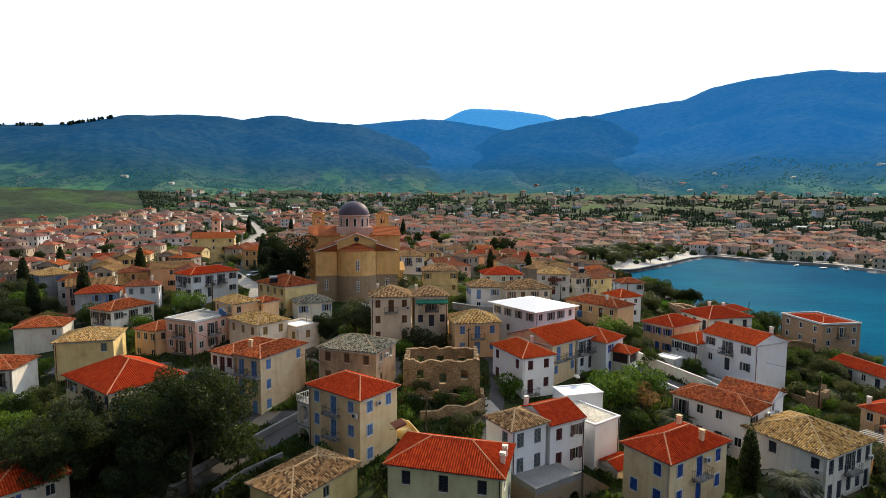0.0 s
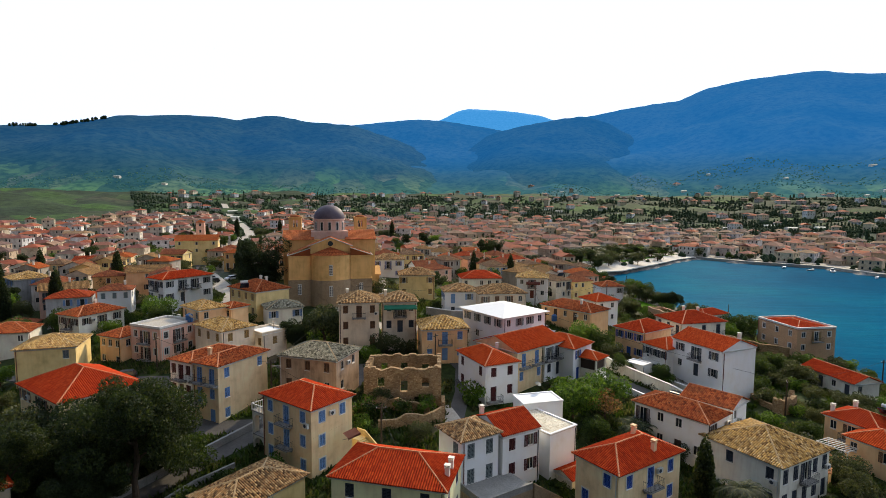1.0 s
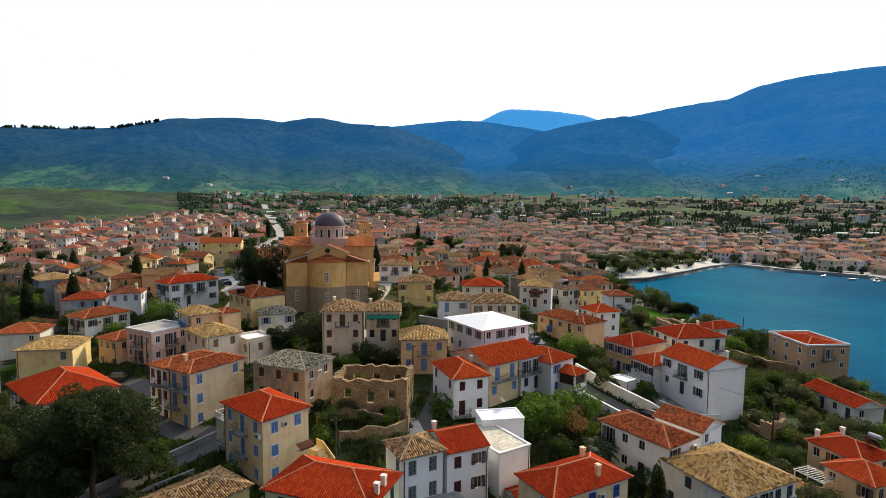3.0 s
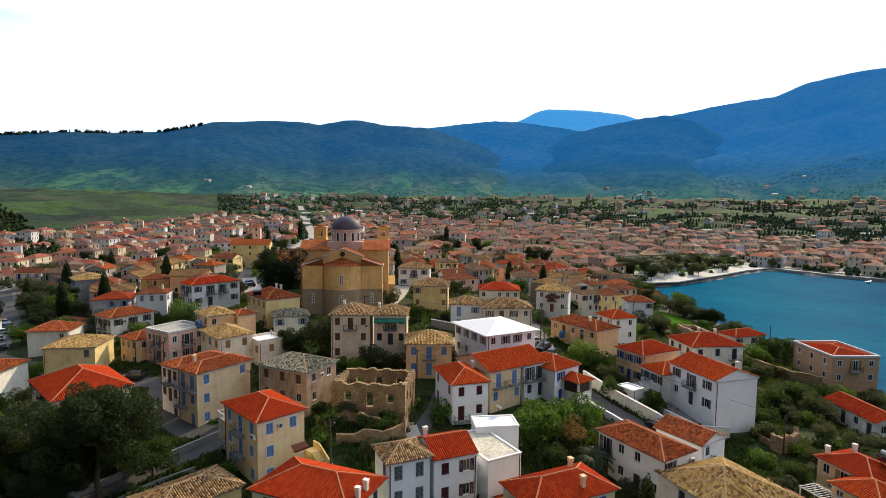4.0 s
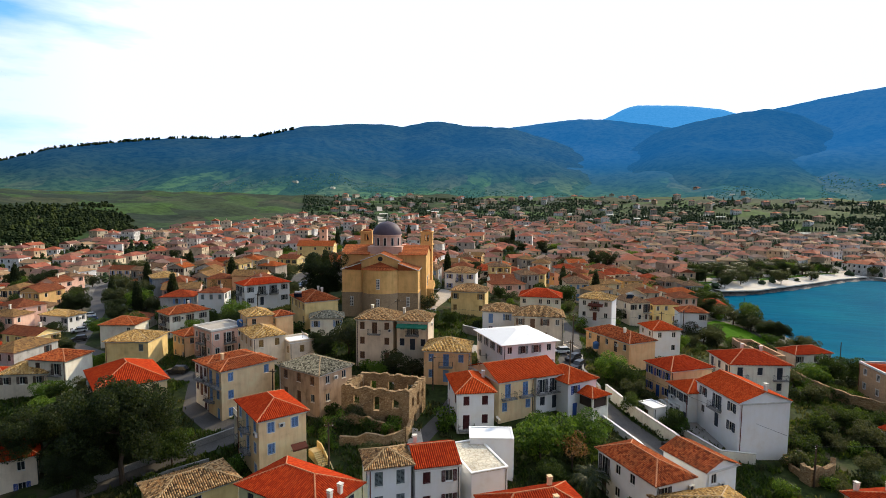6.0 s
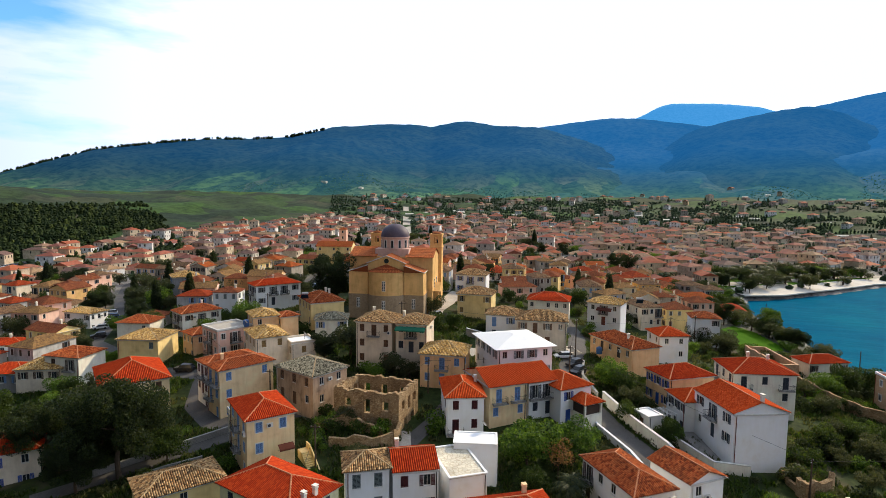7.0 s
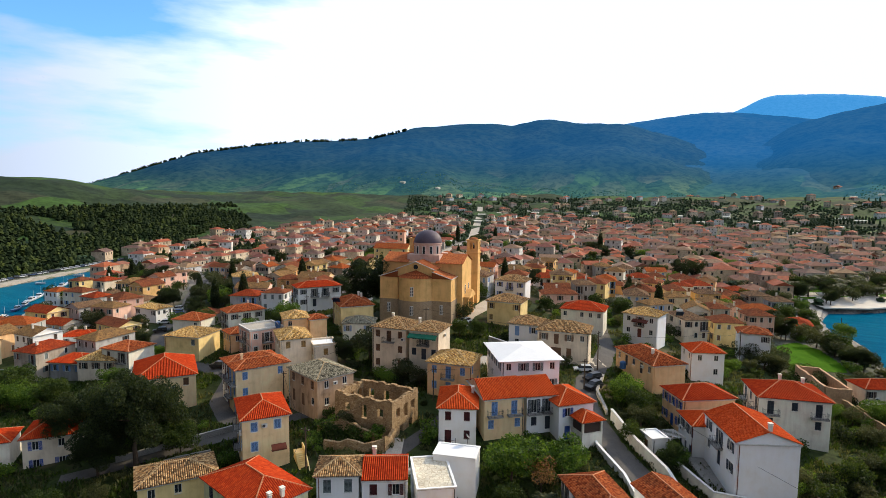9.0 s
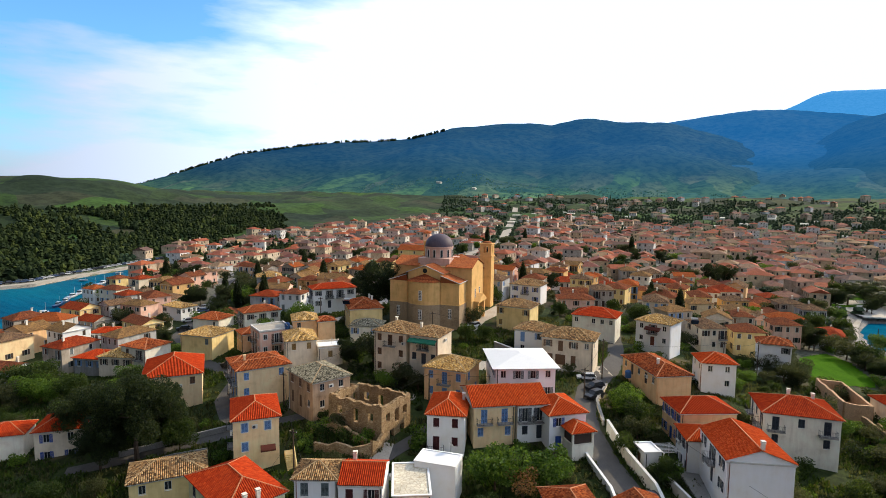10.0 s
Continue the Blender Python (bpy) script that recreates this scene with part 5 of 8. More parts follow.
def church():
    root = thing("church", pose(-23.7, 131.0, 14.0, 0, 0, 15.5), "ochre church with red tiled roofs, grey dome and two bell towers", "church")
    wall, low, tile, trim = M["church"], M["churchbase"], M["churchtile"], M["trim"]

    def wall_part(name, pts, z0, z1, mat):
        bm = bmesh.new()
        lo = [bm.verts.new((x, y, z0)) for x, y in pts]
        hi = [bm.verts.new((x, y, z1)) for x, y in pts]
        n = len(pts)
        for i in range(n):
            bm.faces.new((lo[i], lo[(i + 1) % n], hi[(i + 1) % n], hi[i]))
        bm.faces.new(hi)
        return part(name, bm, mat, root)

    def rect(x0, x1, y0, y1):
        return ((x0, y0), (x1, y0), (x1, y1), (x0, y1))

    apse = [(4.7 * math.cos(a), 3.4 - 3.4 * math.sin(a)) for a in [math.pi - math.pi * i / 14 for i in range(15)]]
    ring = [(p[0] * 1.03, p[1] - 0.12) for p in apse]
    wall_part("apse_wall", apse, 5.4, 11.4, wall)
    wall_part("apse_base", ring, -1, 5.4, low)
    bm = bmesh.new()
    uvl = bm.loops.layers.uv.new("UVMap")
    for p, q in zip(apse, apse[1:]):
        f = bm.faces.new([bm.verts.new(v) for v in ((p[0] * 1.06, p[1] - 0.25, 11.4), (q[0] * 1.06, q[1] - 0.25, 11.4), (0, 3.4, 13.2))])
        for loop, uvp in zip(f.loops, ((0, 0), (0.9, 0), (0.45, 4))):
            loop[uvl].uv = uvp
    part("apse_roof", bm, M["brown"], root)
    for s in (-1, 1):
        x0, x1 = (4.7, 9.8) if s > 0 else (-9.8, -4.7)
        wall_part("side_chapel", rect(x0, x1, 2.6, 9.5), 5.4, 11.2, wall)
        wall_part("side_chapel_base", rect(x0 - 0.1, x1 + 0.1, 2.5, 9.4), -1, 5.4, low)
        bm = bmesh.new()
        uvl = bm.loops.layers.uv.new("UVMap")
        xi, xo = s * 4.7, s * 10.1
        a, b, c, dd = (xi, 2.3, 13.0), (xo, 2.3, 11.25), (xo, 9.5, 11.25), (xi, 9.5, 13.6)
        if s > 0:
            slope(bm, uvl, b, c, a, dd, False)
            bm.faces.new([bm.verts.new(v) for v in ((xi, 2.3, 11.2), b, a)])
        else:
            slope(bm, uvl, c, b, dd, a, False)
            bm.faces.new([bm.verts.new(v) for v in (b, (xi, 2.3, 11.2), a)])
        part("side_chapel_roof", bm, tile, root)
        bm = bmesh.new()
        prism(bm, b, (xi, 2.2, 13.05), 0.10, 0.10, 6)
        prism(bm, b, (xo, 9.5, 11.3), 0.09, 0.09, 6)
        part("ridge_tiles", bm, M["trim"], root)
    # nave with its gable over the apse
    bm = bmesh.new()
    box(bm, -4.9, 4.9, 3.3, 34, 0, 13.4)
    g = [bm.verts.new(v) for v in ((-4.9, 3.3, 13.4), (4.9, 3.3, 13.4), (0, 3.3, 15.2), (-4.9, 34, 13.4), (4.9, 34, 13.4), (0, 34, 15.2))]
    bm.faces.new((g[0], g[1], g[2]))
    bm.faces.new((g[4], g[3], g[5]))
    part("nave_wall", bm, wall, root)
    bm = bmesh.new()
    uvl = bm.loops.layers.uv.new("UVMap")
    slope(bm, uvl, (5.3, 3.0, 13.35), (5.3, 34.2, 13.35), (0, 3.0, 15.4), (0, 34.2, 15.4), True)
    slope(bm, uvl, (-5.3, 34.2, 13.35), (-5.3, 3.0, 13.35), (0, 34.2, 15.4), (0, 3.0, 15.4), True)
    part("nave_roof", bm, tile, root)
    bm = bmesh.new()
    for s in (-1, 1):
        prism(bm, (s * 5.3, 3.05, 13.4), (0, 3.05, 15.45), 0.11, 0.11, 6)
    part("gable_coping", bm, M["trim"], root)
    bm = bmesh.new()
    lathe(bm, ((0.01, 0), (0.62, 0), (0.62, 0.14), (0.01, 0.14)), 20)
    bm.transform(pose(0, 3.3, 14.0, 90, 0, 0))
    part("round_window", bm, M["glass"], root)
    # transept
    wall_part("transept_wall", rect(-11.3, 11.3, 8.6, 19.5), 0, 14.6, wall)
    for s in (-1, 1):
        bm = bmesh.new()
        uvl = bm.loops.layers.uv.new("UVMap")
        x0, x1 = (3.8, 11.6) if s > 0 else (-11.6, -3.8)
        slope(bm, uvl, (x0, 8.2, 14.6), (x1, 8.2, 14.6), (x0, 14, 16.7), (x1, 14, 16.7), True)
        slope(bm, uvl, (x1, 19.9, 14.6), (x0, 19.9, 14.6), (x1, 14, 16.7), (x0, 14, 16.7), True)
        part("transept_roof", bm, tile, root)
        bm = bmesh.new()
        xe = s * 11.3
        ends = [bm.verts.new(v) for v in ((xe, 8.6, 14.6), (xe, 19.5, 14.6), (xe, 14, 16.5))]
        bm.faces.new(ends)
        part("transept_gable", bm, wall, root)
    wall_part("aisle_wall", rect(-8.6, 8.6, 19.5, 32), 0, 12.2, wall)
    for s in (-1, 1):
        bm = bmesh.new()
        uvl = bm.loops.layers.uv.new("UVMap")
        if s > 0:
            slope(bm, uvl, (9.0, 19.5, 12.1), (9.0, 32, 12.1), (4.9, 19.5, 13.3), (4.9, 32, 13.3), False)
        else:
            slope(bm, uvl, (-9.0, 32, 12.1), (-9.0, 19.5, 12.1), (-4.9, 32, 13.3), (-4.9, 19.5, 13.3), False)
        part("aisle_roof", bm, tile, root)
    # crossing, drum and dome
    wall_part("crossing_base", rect(-4.6, 4.6, 9.6, 18.4), 14, 16.6, M["drum"])
    bm = bmesh.new()
    lathe(bm, ((4.1, 15.9), (4.1, 16.2), (3.8, 16.3), (3.8, 19.3), (4.05, 19.4), (4.05, 19.7), (3.8, 19.7)), 32)
    bm.transform(Matrix.Translation((0, 14, 0)))
    drum = part("drum", bm, M["drum"], root)
    bm = bmesh.new()
    box(bm, -0.30, 0.30, -0.06, 0.06, 0, 2.0)
    lit = mesh_of(bm, "drum_window", M["glass"])
    bm = bmesh.new()
    for x in (-0.42, 0.32):
        box(bm, x, x + 0.10, -0.10, 0.02, -0.1, 2.15)
    box(bm, -0.32, 0.32, -0.10, 0.02, 2.03, 2.15)
    fr = mesh_of(bm, "window_frame", M["trim"])
    for i in range(12):
        m = Matrix.Translation((0, 14, 0)) @ Matrix.Rotation(2 * math.pi * i / 12, 4, "Z") @ Matrix.Translation((0, -3.81, 16.8))
        share("drum_window", lit, drum, m)
        share("window_frame", fr, drum, m)
    bm = bmesh.new()
    lathe(bm, [(3.95 * math.cos(a), 19.7 + 3.5 * math.sin(a)) for a in [math.pi / 2 * i / 14 for i in range(14)]] + [(0.15, 23.22), (0.15, 23.6)], 32)
    bm.transform(Matrix.Translation((0, 14, 0)))
    for f in bm.faces:
        f.smooth = True
    part("dome", bm, M["dome"], root)
    bm = bmesh.new()
    box(bm, -0.07, 0.07, 13.93, 14.07, 23.4, 25.2)
    box(bm, -0.5, 0.5, 13.94, 14.06, 24.3, 24.45)
    part("cross", bm, M["trim"], root)
    for s in (-1, 1):
        bm = bmesh.new()
        cx, cy, hw = s * 9.2, 31.5, 1.75
        box(bm, cx - hw, cx + hw, cy - hw, cy + hw, 0, 15.4)
        box(bm, cx - hw - 0.25, cx + hw + 0.25, cy - hw - 0.25, cy + hw + 0.25, 15.4, 15.7)
        box(bm, cx - hw, cx + hw, cy - hw, cy + hw, 15.7, 16.5)
        box(bm, cx - hw, cx + hw, cy - hw, cy + hw, 18.6, 19.2)
        box(bm, cx - hw - 0.2, cx + hw + 0.2, cy - hw - 0.2, cy + hw + 0.2, 19.2, 19.5)
        tower = part("bell_tower", bm, wall, root)
        for dx, dy in ((-1, -1), (-1, 1), (1, -1), (1, 1), (0, -1), (0, 1), (-1, 0), (1, 0)):
            bm = bmesh.new()
            h = 0.52 if dx and dy else 0.15
            px, py = cx + dx * (hw - 0.52), cy + dy * (hw - 0.52)
            if not (dx and dy):
                px, py = cx + dx * (hw - 0.2), cy + dy * (hw - 0.2)
            box(bm, px - h, px + h, py - h, py + h, 16.5, 18.6)
            part("pillar", bm, wall, tower)
        bm = bmesh.new()
        lathe(bm, [(1.5 * math.cos(a), 19.5 + 0.65 * math.sin(a)) for a in [math.pi / 2 * i / 8 for i in range(8)]] + [(0.05, 20.15)], 18)
        bm.transform(Matrix.Translation((cx, cy, 0)))
        for f in bm.faces:
            f.smooth = True
        part("cupola", bm, M["churchtile"], tower)
        bm = bmesh.new()
        lathe(bm, ((0.55, 16.7), (0.42, 17.0), (0.34, 17.6), (0.1, 17.85)), 14)
        bm.transform(Matrix.Translation((cx, cy, 0)))
        part("bell", bm, M["iron"], tower)
    # tall lattice windows
    bm = bmesh.new()
    box(bm, -0.45, 0.45, -0.10, 0.04, 0, 2.6)
    tall = mesh_of(bm, "tall_window", M["trim"])
    bm = bmesh.new()
    for r in range(6):
        for c in (-0.22, 0.22):
            box(bm, c - 0.13, c + 0.13, -0.13, -0.09, 0.2 + r * 0.39, 0.48 + r * 0.39)
    lat = mesh_of(bm, "lattice", M["glass"])
    for px, py, pz, rz in ((0, 0, 6.6, 0), (0, -0.13, 1.6, 0), (-7.3, 2.5, 1.8, 0), (7.3, 2.5, 1.8, 0), (11.3, 12, 6.0, 90), (11.3, 16, 6.0, 90)):
        w = share("tall_window", tall, root, pose(px, py, pz, 0, 0, rz))
        share("lattice", lat, w, Matrix())
    # string course and the side porch
    for x0, x1, y0, y1 in ((4.8, 10.0, 2.4, 2.6), (-10.0, -4.8, 2.4, 2.6), (9.8, 10.0, 2.6, 8.6), (11.3, 11.5, 8.6, 19.5)):
        bm = bmesh.new()
        box(bm, x0, x1, y0, y1, 5.4, 5.6)
        part("string_course", bm, wall, root)
    bm = bmesh.new()
    for yy in (11.0, 17.0):
        box(bm, 11.3, 12.6, yy - 0.4, yy + 0.4, 0, 5.0)
    box(bm, 11.3, 13.0, 10.4, 17.6, 5.0, 5.4)
    p = [bm.verts.new(v) for v in ((13.0, 10.4, 5.4), (13.0, 17.6, 5.4), (13.0, 14, 7.2), (11.3, 10.4, 5.4), (11.3, 17.6, 5.4), (11.3, 14, 7.2))]
    for q in ((0, 1, 2), (0, 2, 5, 3), (1, 4, 5, 2)):
        bm.faces.new([p[i] for i in q])
    part("porch", bm, wall, root)
    bm = bmesh.new()
    box(bm, 11.28, 11.42, 12.8, 15.2, 0, 4.0)
    part("door", bm, M["brownwood"], root)


church()


# ---- streets ----
STREETS = (
    (((6, 189), (14, 170), (22, 150), (24, 138), (24.6, 124), (27, 116), (30.2, 109.3), (36.2, 102), (42, 96.5), (47, 88), (56, 80)), 4.2),
    (((24, 138), (12, 128), (6, 121), (-2, 119), (-14, 120), (-21, 133)), 5.0),
    (((-14, 138), (-16.8, 148), (-17.5, 160), (-20, 175)), 5.0),
    (((-36, 53), (-30, 62), (-24, 72), (-19.5, 79), (-14, 86), (-9.5, 92), (-11, 100)), 3.2),
    (((-19, 79), (-28, 78), (-36, 82), (-44, 92), (-60, 92), (-76, 99), (-100, 108), (-128, 137), (-150, 154), (-180, 180), (-225, 245)), 4.0),
    (((6.4, 73), (7.4, 82), (8.2, 90), (8, 100), (2, 112)), 2.4),
    (((-83, 191), (-65, 162), (-55, 150), (-50, 135), (-58, 120)), 5.5),
    (((-110, 240), (-130, 320), (-150, 400), (-173, 445), (-229, 557), (-276, 651), (-366, 830)), 8.0),
    (((-75, 160), (-110, 240)), 5.0),
)
for i, (line, width) in enumerate(STREETS):
    pale = i in (1, 2, 6, 7)
    ribbon("road", line, width, M["paving"] if pale else M["asphalt"], "sunlit pale street" if pale else "narrow grey asphalt street", "road")


def on_street(x, y, gap=1.0):
    for line, width in STREETS:
        for (ax, ay), (bx, by) in zip(line, line[1:]):
            dx, dy = bx - ax, by - ay
            t = max(0, min(1, ((x - ax) * dx + (y - ay) * dy) / (dx * dx + dy * dy)))
            if math.hypot(x - ax - t * dx, y - ay - t * dy) < width / 2 + gap:
                return True
    return False


def wet(x, y, gap=4.0):
    return max(reach_in(BAY, x, y), reach_in(HARBOUR, x, y)) > -gap


COAST = ((48, 172), (62, 150), (74, 172), (80, 205), (74, 236), (64, 226), (56, 200))
MEADOW = ((56, 186), (57.5, 200), (63, 212), (69, 206), (73.5, 192), (73.8, 184), (64, 177))
PARK = ((56, 296), (74, 300), (110, 338), (140, 374), (158, 396), (130, 398), (95, 372), (60, 330))
YARD = ((19.5, 80), (24, 72), (36, 74), (38, 84), (30, 94), (22, 92))
OLD = ((-62, 40), (-62, 92), (-84, 98), (-84, 128), (-74, 148), (-40, 158), (-12, 176), (4, 190), (34, 176), (50, 188), (96, 180), (104, 90), (80, 40))


def inside(poly, x, y):
    return reach_in(poly, x, y) > 0


# ---- the town behind: houses in rows, smaller detail with distance ----
rng = random.Random(11)
TOWN = "houses of the lower town"
WALLS = ["offwhite", "white", "beige", "yellow", "taupe", "cream", "ochre", "pink", "ash", "beige", "peach", "taupe"]
ROOFS = ["red", "orange", "brown", "tan", "brown", "brown", "mottled", "tan", "mottled"]
NAMES = {"taupe": "taupe stone", "ash": "ash-grey", "offwhite": "pale", "white": "white", "beige": "beige", "yellow": "yellow", "peach": "peach", "cream": "cream", "ochre": "ochre", "pink": "pink"}
RNAMES = {"red": "red", "orange": "orange", "brown": "rust-brown", "tan": "tan", "mottled": "mottled brown"}
M_FLAT = {}
for key, cols, stain in (("red", [(0.253, 0.0317, 0.0106), (0.352, 0.0528, 0.0155), (0.408, 0.0774, 0.0211)], (0.141, 0.0352, 0.0211)), ("orange", [(0.324, 0.0598, 0.0141), (0.394, 0.0915, 0.0211), (0.422, 0.127, 0.0352)], (0.225, 0.0704, 0.0352)),
                         ("brown", [(0.155, 0.0422, 0.0211), (0.253, 0.0704, 0.0317), (0.296, 0.106, 0.0422)], (0.0986, 0.0493, 0.0317)), ("tan", [(0.169, 0.0915, 0.0422), (0.31, 0.176, 0.0704), (0.352, 0.197, 0.0704)], (0.106, 0.0704, 0.0493)),
                         ("mottled", [(0.0986, 0.0563, 0.0352), (0.225, 0.127, 0.0704), (0.282, 0.176, 0.0915)], (0.0845, 0.0634, 0.0493))):
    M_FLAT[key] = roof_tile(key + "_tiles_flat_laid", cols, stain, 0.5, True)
    M["far_" + key] = M_FLAT[key]


def far_house(w, d, h, kind, seed):
    """A distant house: walls with real window recesses, and its roof."""
    r = random.Random(seed)
    bm = bmesh.new()
    W, D = w - 0.7, d - 0.7
    for o, u, L in ((Vector((-W / 2, -D / 2, -3)), Vector((1, 0, 0)), W), (Vector((W / 2, -D / 2, -3)), Vector((0, 1, 0)), D), (Vector((W / 2, D / 2, -3)), Vector((-1, 0, 0)), W), (Vector((-W / 2, D / 2, -3)), Vector((0, -1, 0)), D)):
        inward = Vector((-u.y, u.x, 0))
        n = max(2, int(L / 2.7))
        cuts = [0.0]
        for i in range(n):
            c = (i + 0.5) / n * L
            cuts += [c - 0.5, c + 0.5]
        cuts.append(L)
        zc, z = [0.0], h - 2.2
        rows = []
        while z > 0.6:
            rows.append(z)
            z -= 3.1
        for z in reversed(rows):
            zc += [z + 3.0, z + 4.5]
        zc.append(h + 3.0)
        V = {(i, j): bm.verts.new(o + u * a + Vector((0, 0, b))) for i, a in enumerate(cuts) for j, b in enumerate(zc)}
        for i in range(len(cuts) - 1):
            for j in range(len(zc) - 1):
                q = [V[i, j], V[i + 1, j], V[i + 1, j + 1], V[i, j + 1]]
                if i % 2 and j % 2 and r.random() < 0.85:
                    inn = [bm.verts.new(v.co + inward * 0.22) for v in q]
                    bm.faces.new(inn).material_index = 1 if r.random() < 0.8 else 2
                    for k in range(4):
                        bm.faces.new((q[k], q[(k + 1) % 4], inn[(k + 1) % 4], inn[k]))
                else:
                    bm.faces.new(q)
        if kind == "gable" and ((w >= d) == (abs(u.y) > 0.5)):
            bm.faces.new((V[0, len(zc) - 1], V[len(cuts) - 1, len(zc) - 1], bm.verts.new(o + u * L / 2 + Vector((0, 0, h + 3 + 0.4 * L / 2)))))
    return bm


def island_palette(name, cols, rough=0.9):
    """Colour that differs from house to house within one mesh."""
    m, nt, b = nodes_of(name, rough, 0, 0.2)
    geo = nt.nodes.new("ShaderNodeNewGeometry")
    k = len(cols)
    r = ramp_node(nt, [(i / k, c) for i, c in enumerate(cols)])
    r.color_ramp.interpolation = "CONSTANT"
    nt.links.new(geo.outputs["Random Per Island"], r.inputs[0])
    tc = nt.nodes.new("ShaderNodeTexCoord")
    n = noise_node(nt, 0.6, 6, 0.75, tc.outputs["Object"])
    s = ramp_node(nt, [(0.32, (0.6, 0.57, 0.54)), (0.6, (1.05, 1.05, 1.05))])
    nt.links.new(n.outputs["Fac"], s.inputs[0])
    mx = mix_node(nt, "MULTIPLY", 1.0, r.outputs[0], s.outputs[0])
    nt.links.new(mx.outputs[0], b.inputs["Base Color"])
    return m


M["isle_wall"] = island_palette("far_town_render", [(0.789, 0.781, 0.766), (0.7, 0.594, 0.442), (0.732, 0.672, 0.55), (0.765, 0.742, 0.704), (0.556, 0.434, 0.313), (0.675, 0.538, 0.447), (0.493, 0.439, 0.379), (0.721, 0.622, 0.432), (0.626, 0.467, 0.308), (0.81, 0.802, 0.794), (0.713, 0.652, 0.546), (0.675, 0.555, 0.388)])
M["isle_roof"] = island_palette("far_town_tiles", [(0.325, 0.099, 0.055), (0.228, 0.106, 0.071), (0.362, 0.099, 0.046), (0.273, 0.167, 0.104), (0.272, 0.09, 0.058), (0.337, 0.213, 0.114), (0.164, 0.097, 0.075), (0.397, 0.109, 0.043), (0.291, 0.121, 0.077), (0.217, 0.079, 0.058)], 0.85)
protos = []
for i in range(30):
    w, d = rng.uniform(8.5, 14.0), rng.uniform(7.5, 10.5)
    h = rng.choice([3.3, 3.6, 5.4, 5.8, 6.0, 6.2, 8.6])
    kind = "gable" if i % 5 == 2 else "hip"
    bm = far_house(w, d, h, kind, i)
    bmesh.ops.remove_doubles(bm, verts=bm.verts, dist=0.01)
    walls = [[tuple(v.co) for v in bm.verts], [([v.index for v in f.verts], f.material_index) for f in bm.faces if not bm.verts.index_update()]]
    bm.free()
    bm = bmesh.new()
    x, y, z, rise = w / 2, d / 2, h, 0.4 * min(w, d) / 2
    c = [bm.verts.new(p) for p in ((-x, -y, z), (x, -y, z), (x, y, z), (-x, y, z))]
    if w >= d:
        ins = y if kind == "hip" else 0
        r0, r1 = bm.verts.new((-x + ins, 0, z + rise)), bm.verts.new((x - ins, 0, z + rise))
        quads = ((c[0], c[1], r1, r0), (c[2], c[3], r0, r1), (c[1], c[2], r1), (c[3], c[0], r0), (c[3], c[2], c[1], c[0]))
    else:
        ins = x if kind == "hip" else 0
        r0, r1 = bm.verts.new((0, -y + ins, z + rise)), bm.verts.new((0, y - ins, z + rise))
        quads = ((c[1], c[2], r1, r0), (c[3], c[0], r0, r1), (c[0], c[1], r0), (c[2], c[3], r1), (c[3], c[2], c[1], c[0]))
    bm.verts.index_update()
    roofs = [[tuple(v.co) for v in bm.verts], [([v.index for v in q], 3) for q in quads]]
    bm.free()
    box_bm = bmesh.new()
    if i % 2:
        box(box_bm, -0.4, 0.4, -0.35, 0.35, h, h + 2.6)
    box_bm.verts.index_update()
    chim = [[tuple(v.co) for v in box_bm.verts], [([v.index for v in f.verts], 0) for f in box_bm.faces]]
    box_bm.free()
    protos.append((walls, roofs, chim))
FARV, FARF, FARM = [], [], []


def add_far(m, kind):
    for verts, faces in protos[kind]:
        k = len(FARV)
        FARV.extend(tuple(m @ Vector(v)) for v in verts)
        for idx, mi in faces:
            FARF.append([k + i for i in idx])
            FARM.append(mi)


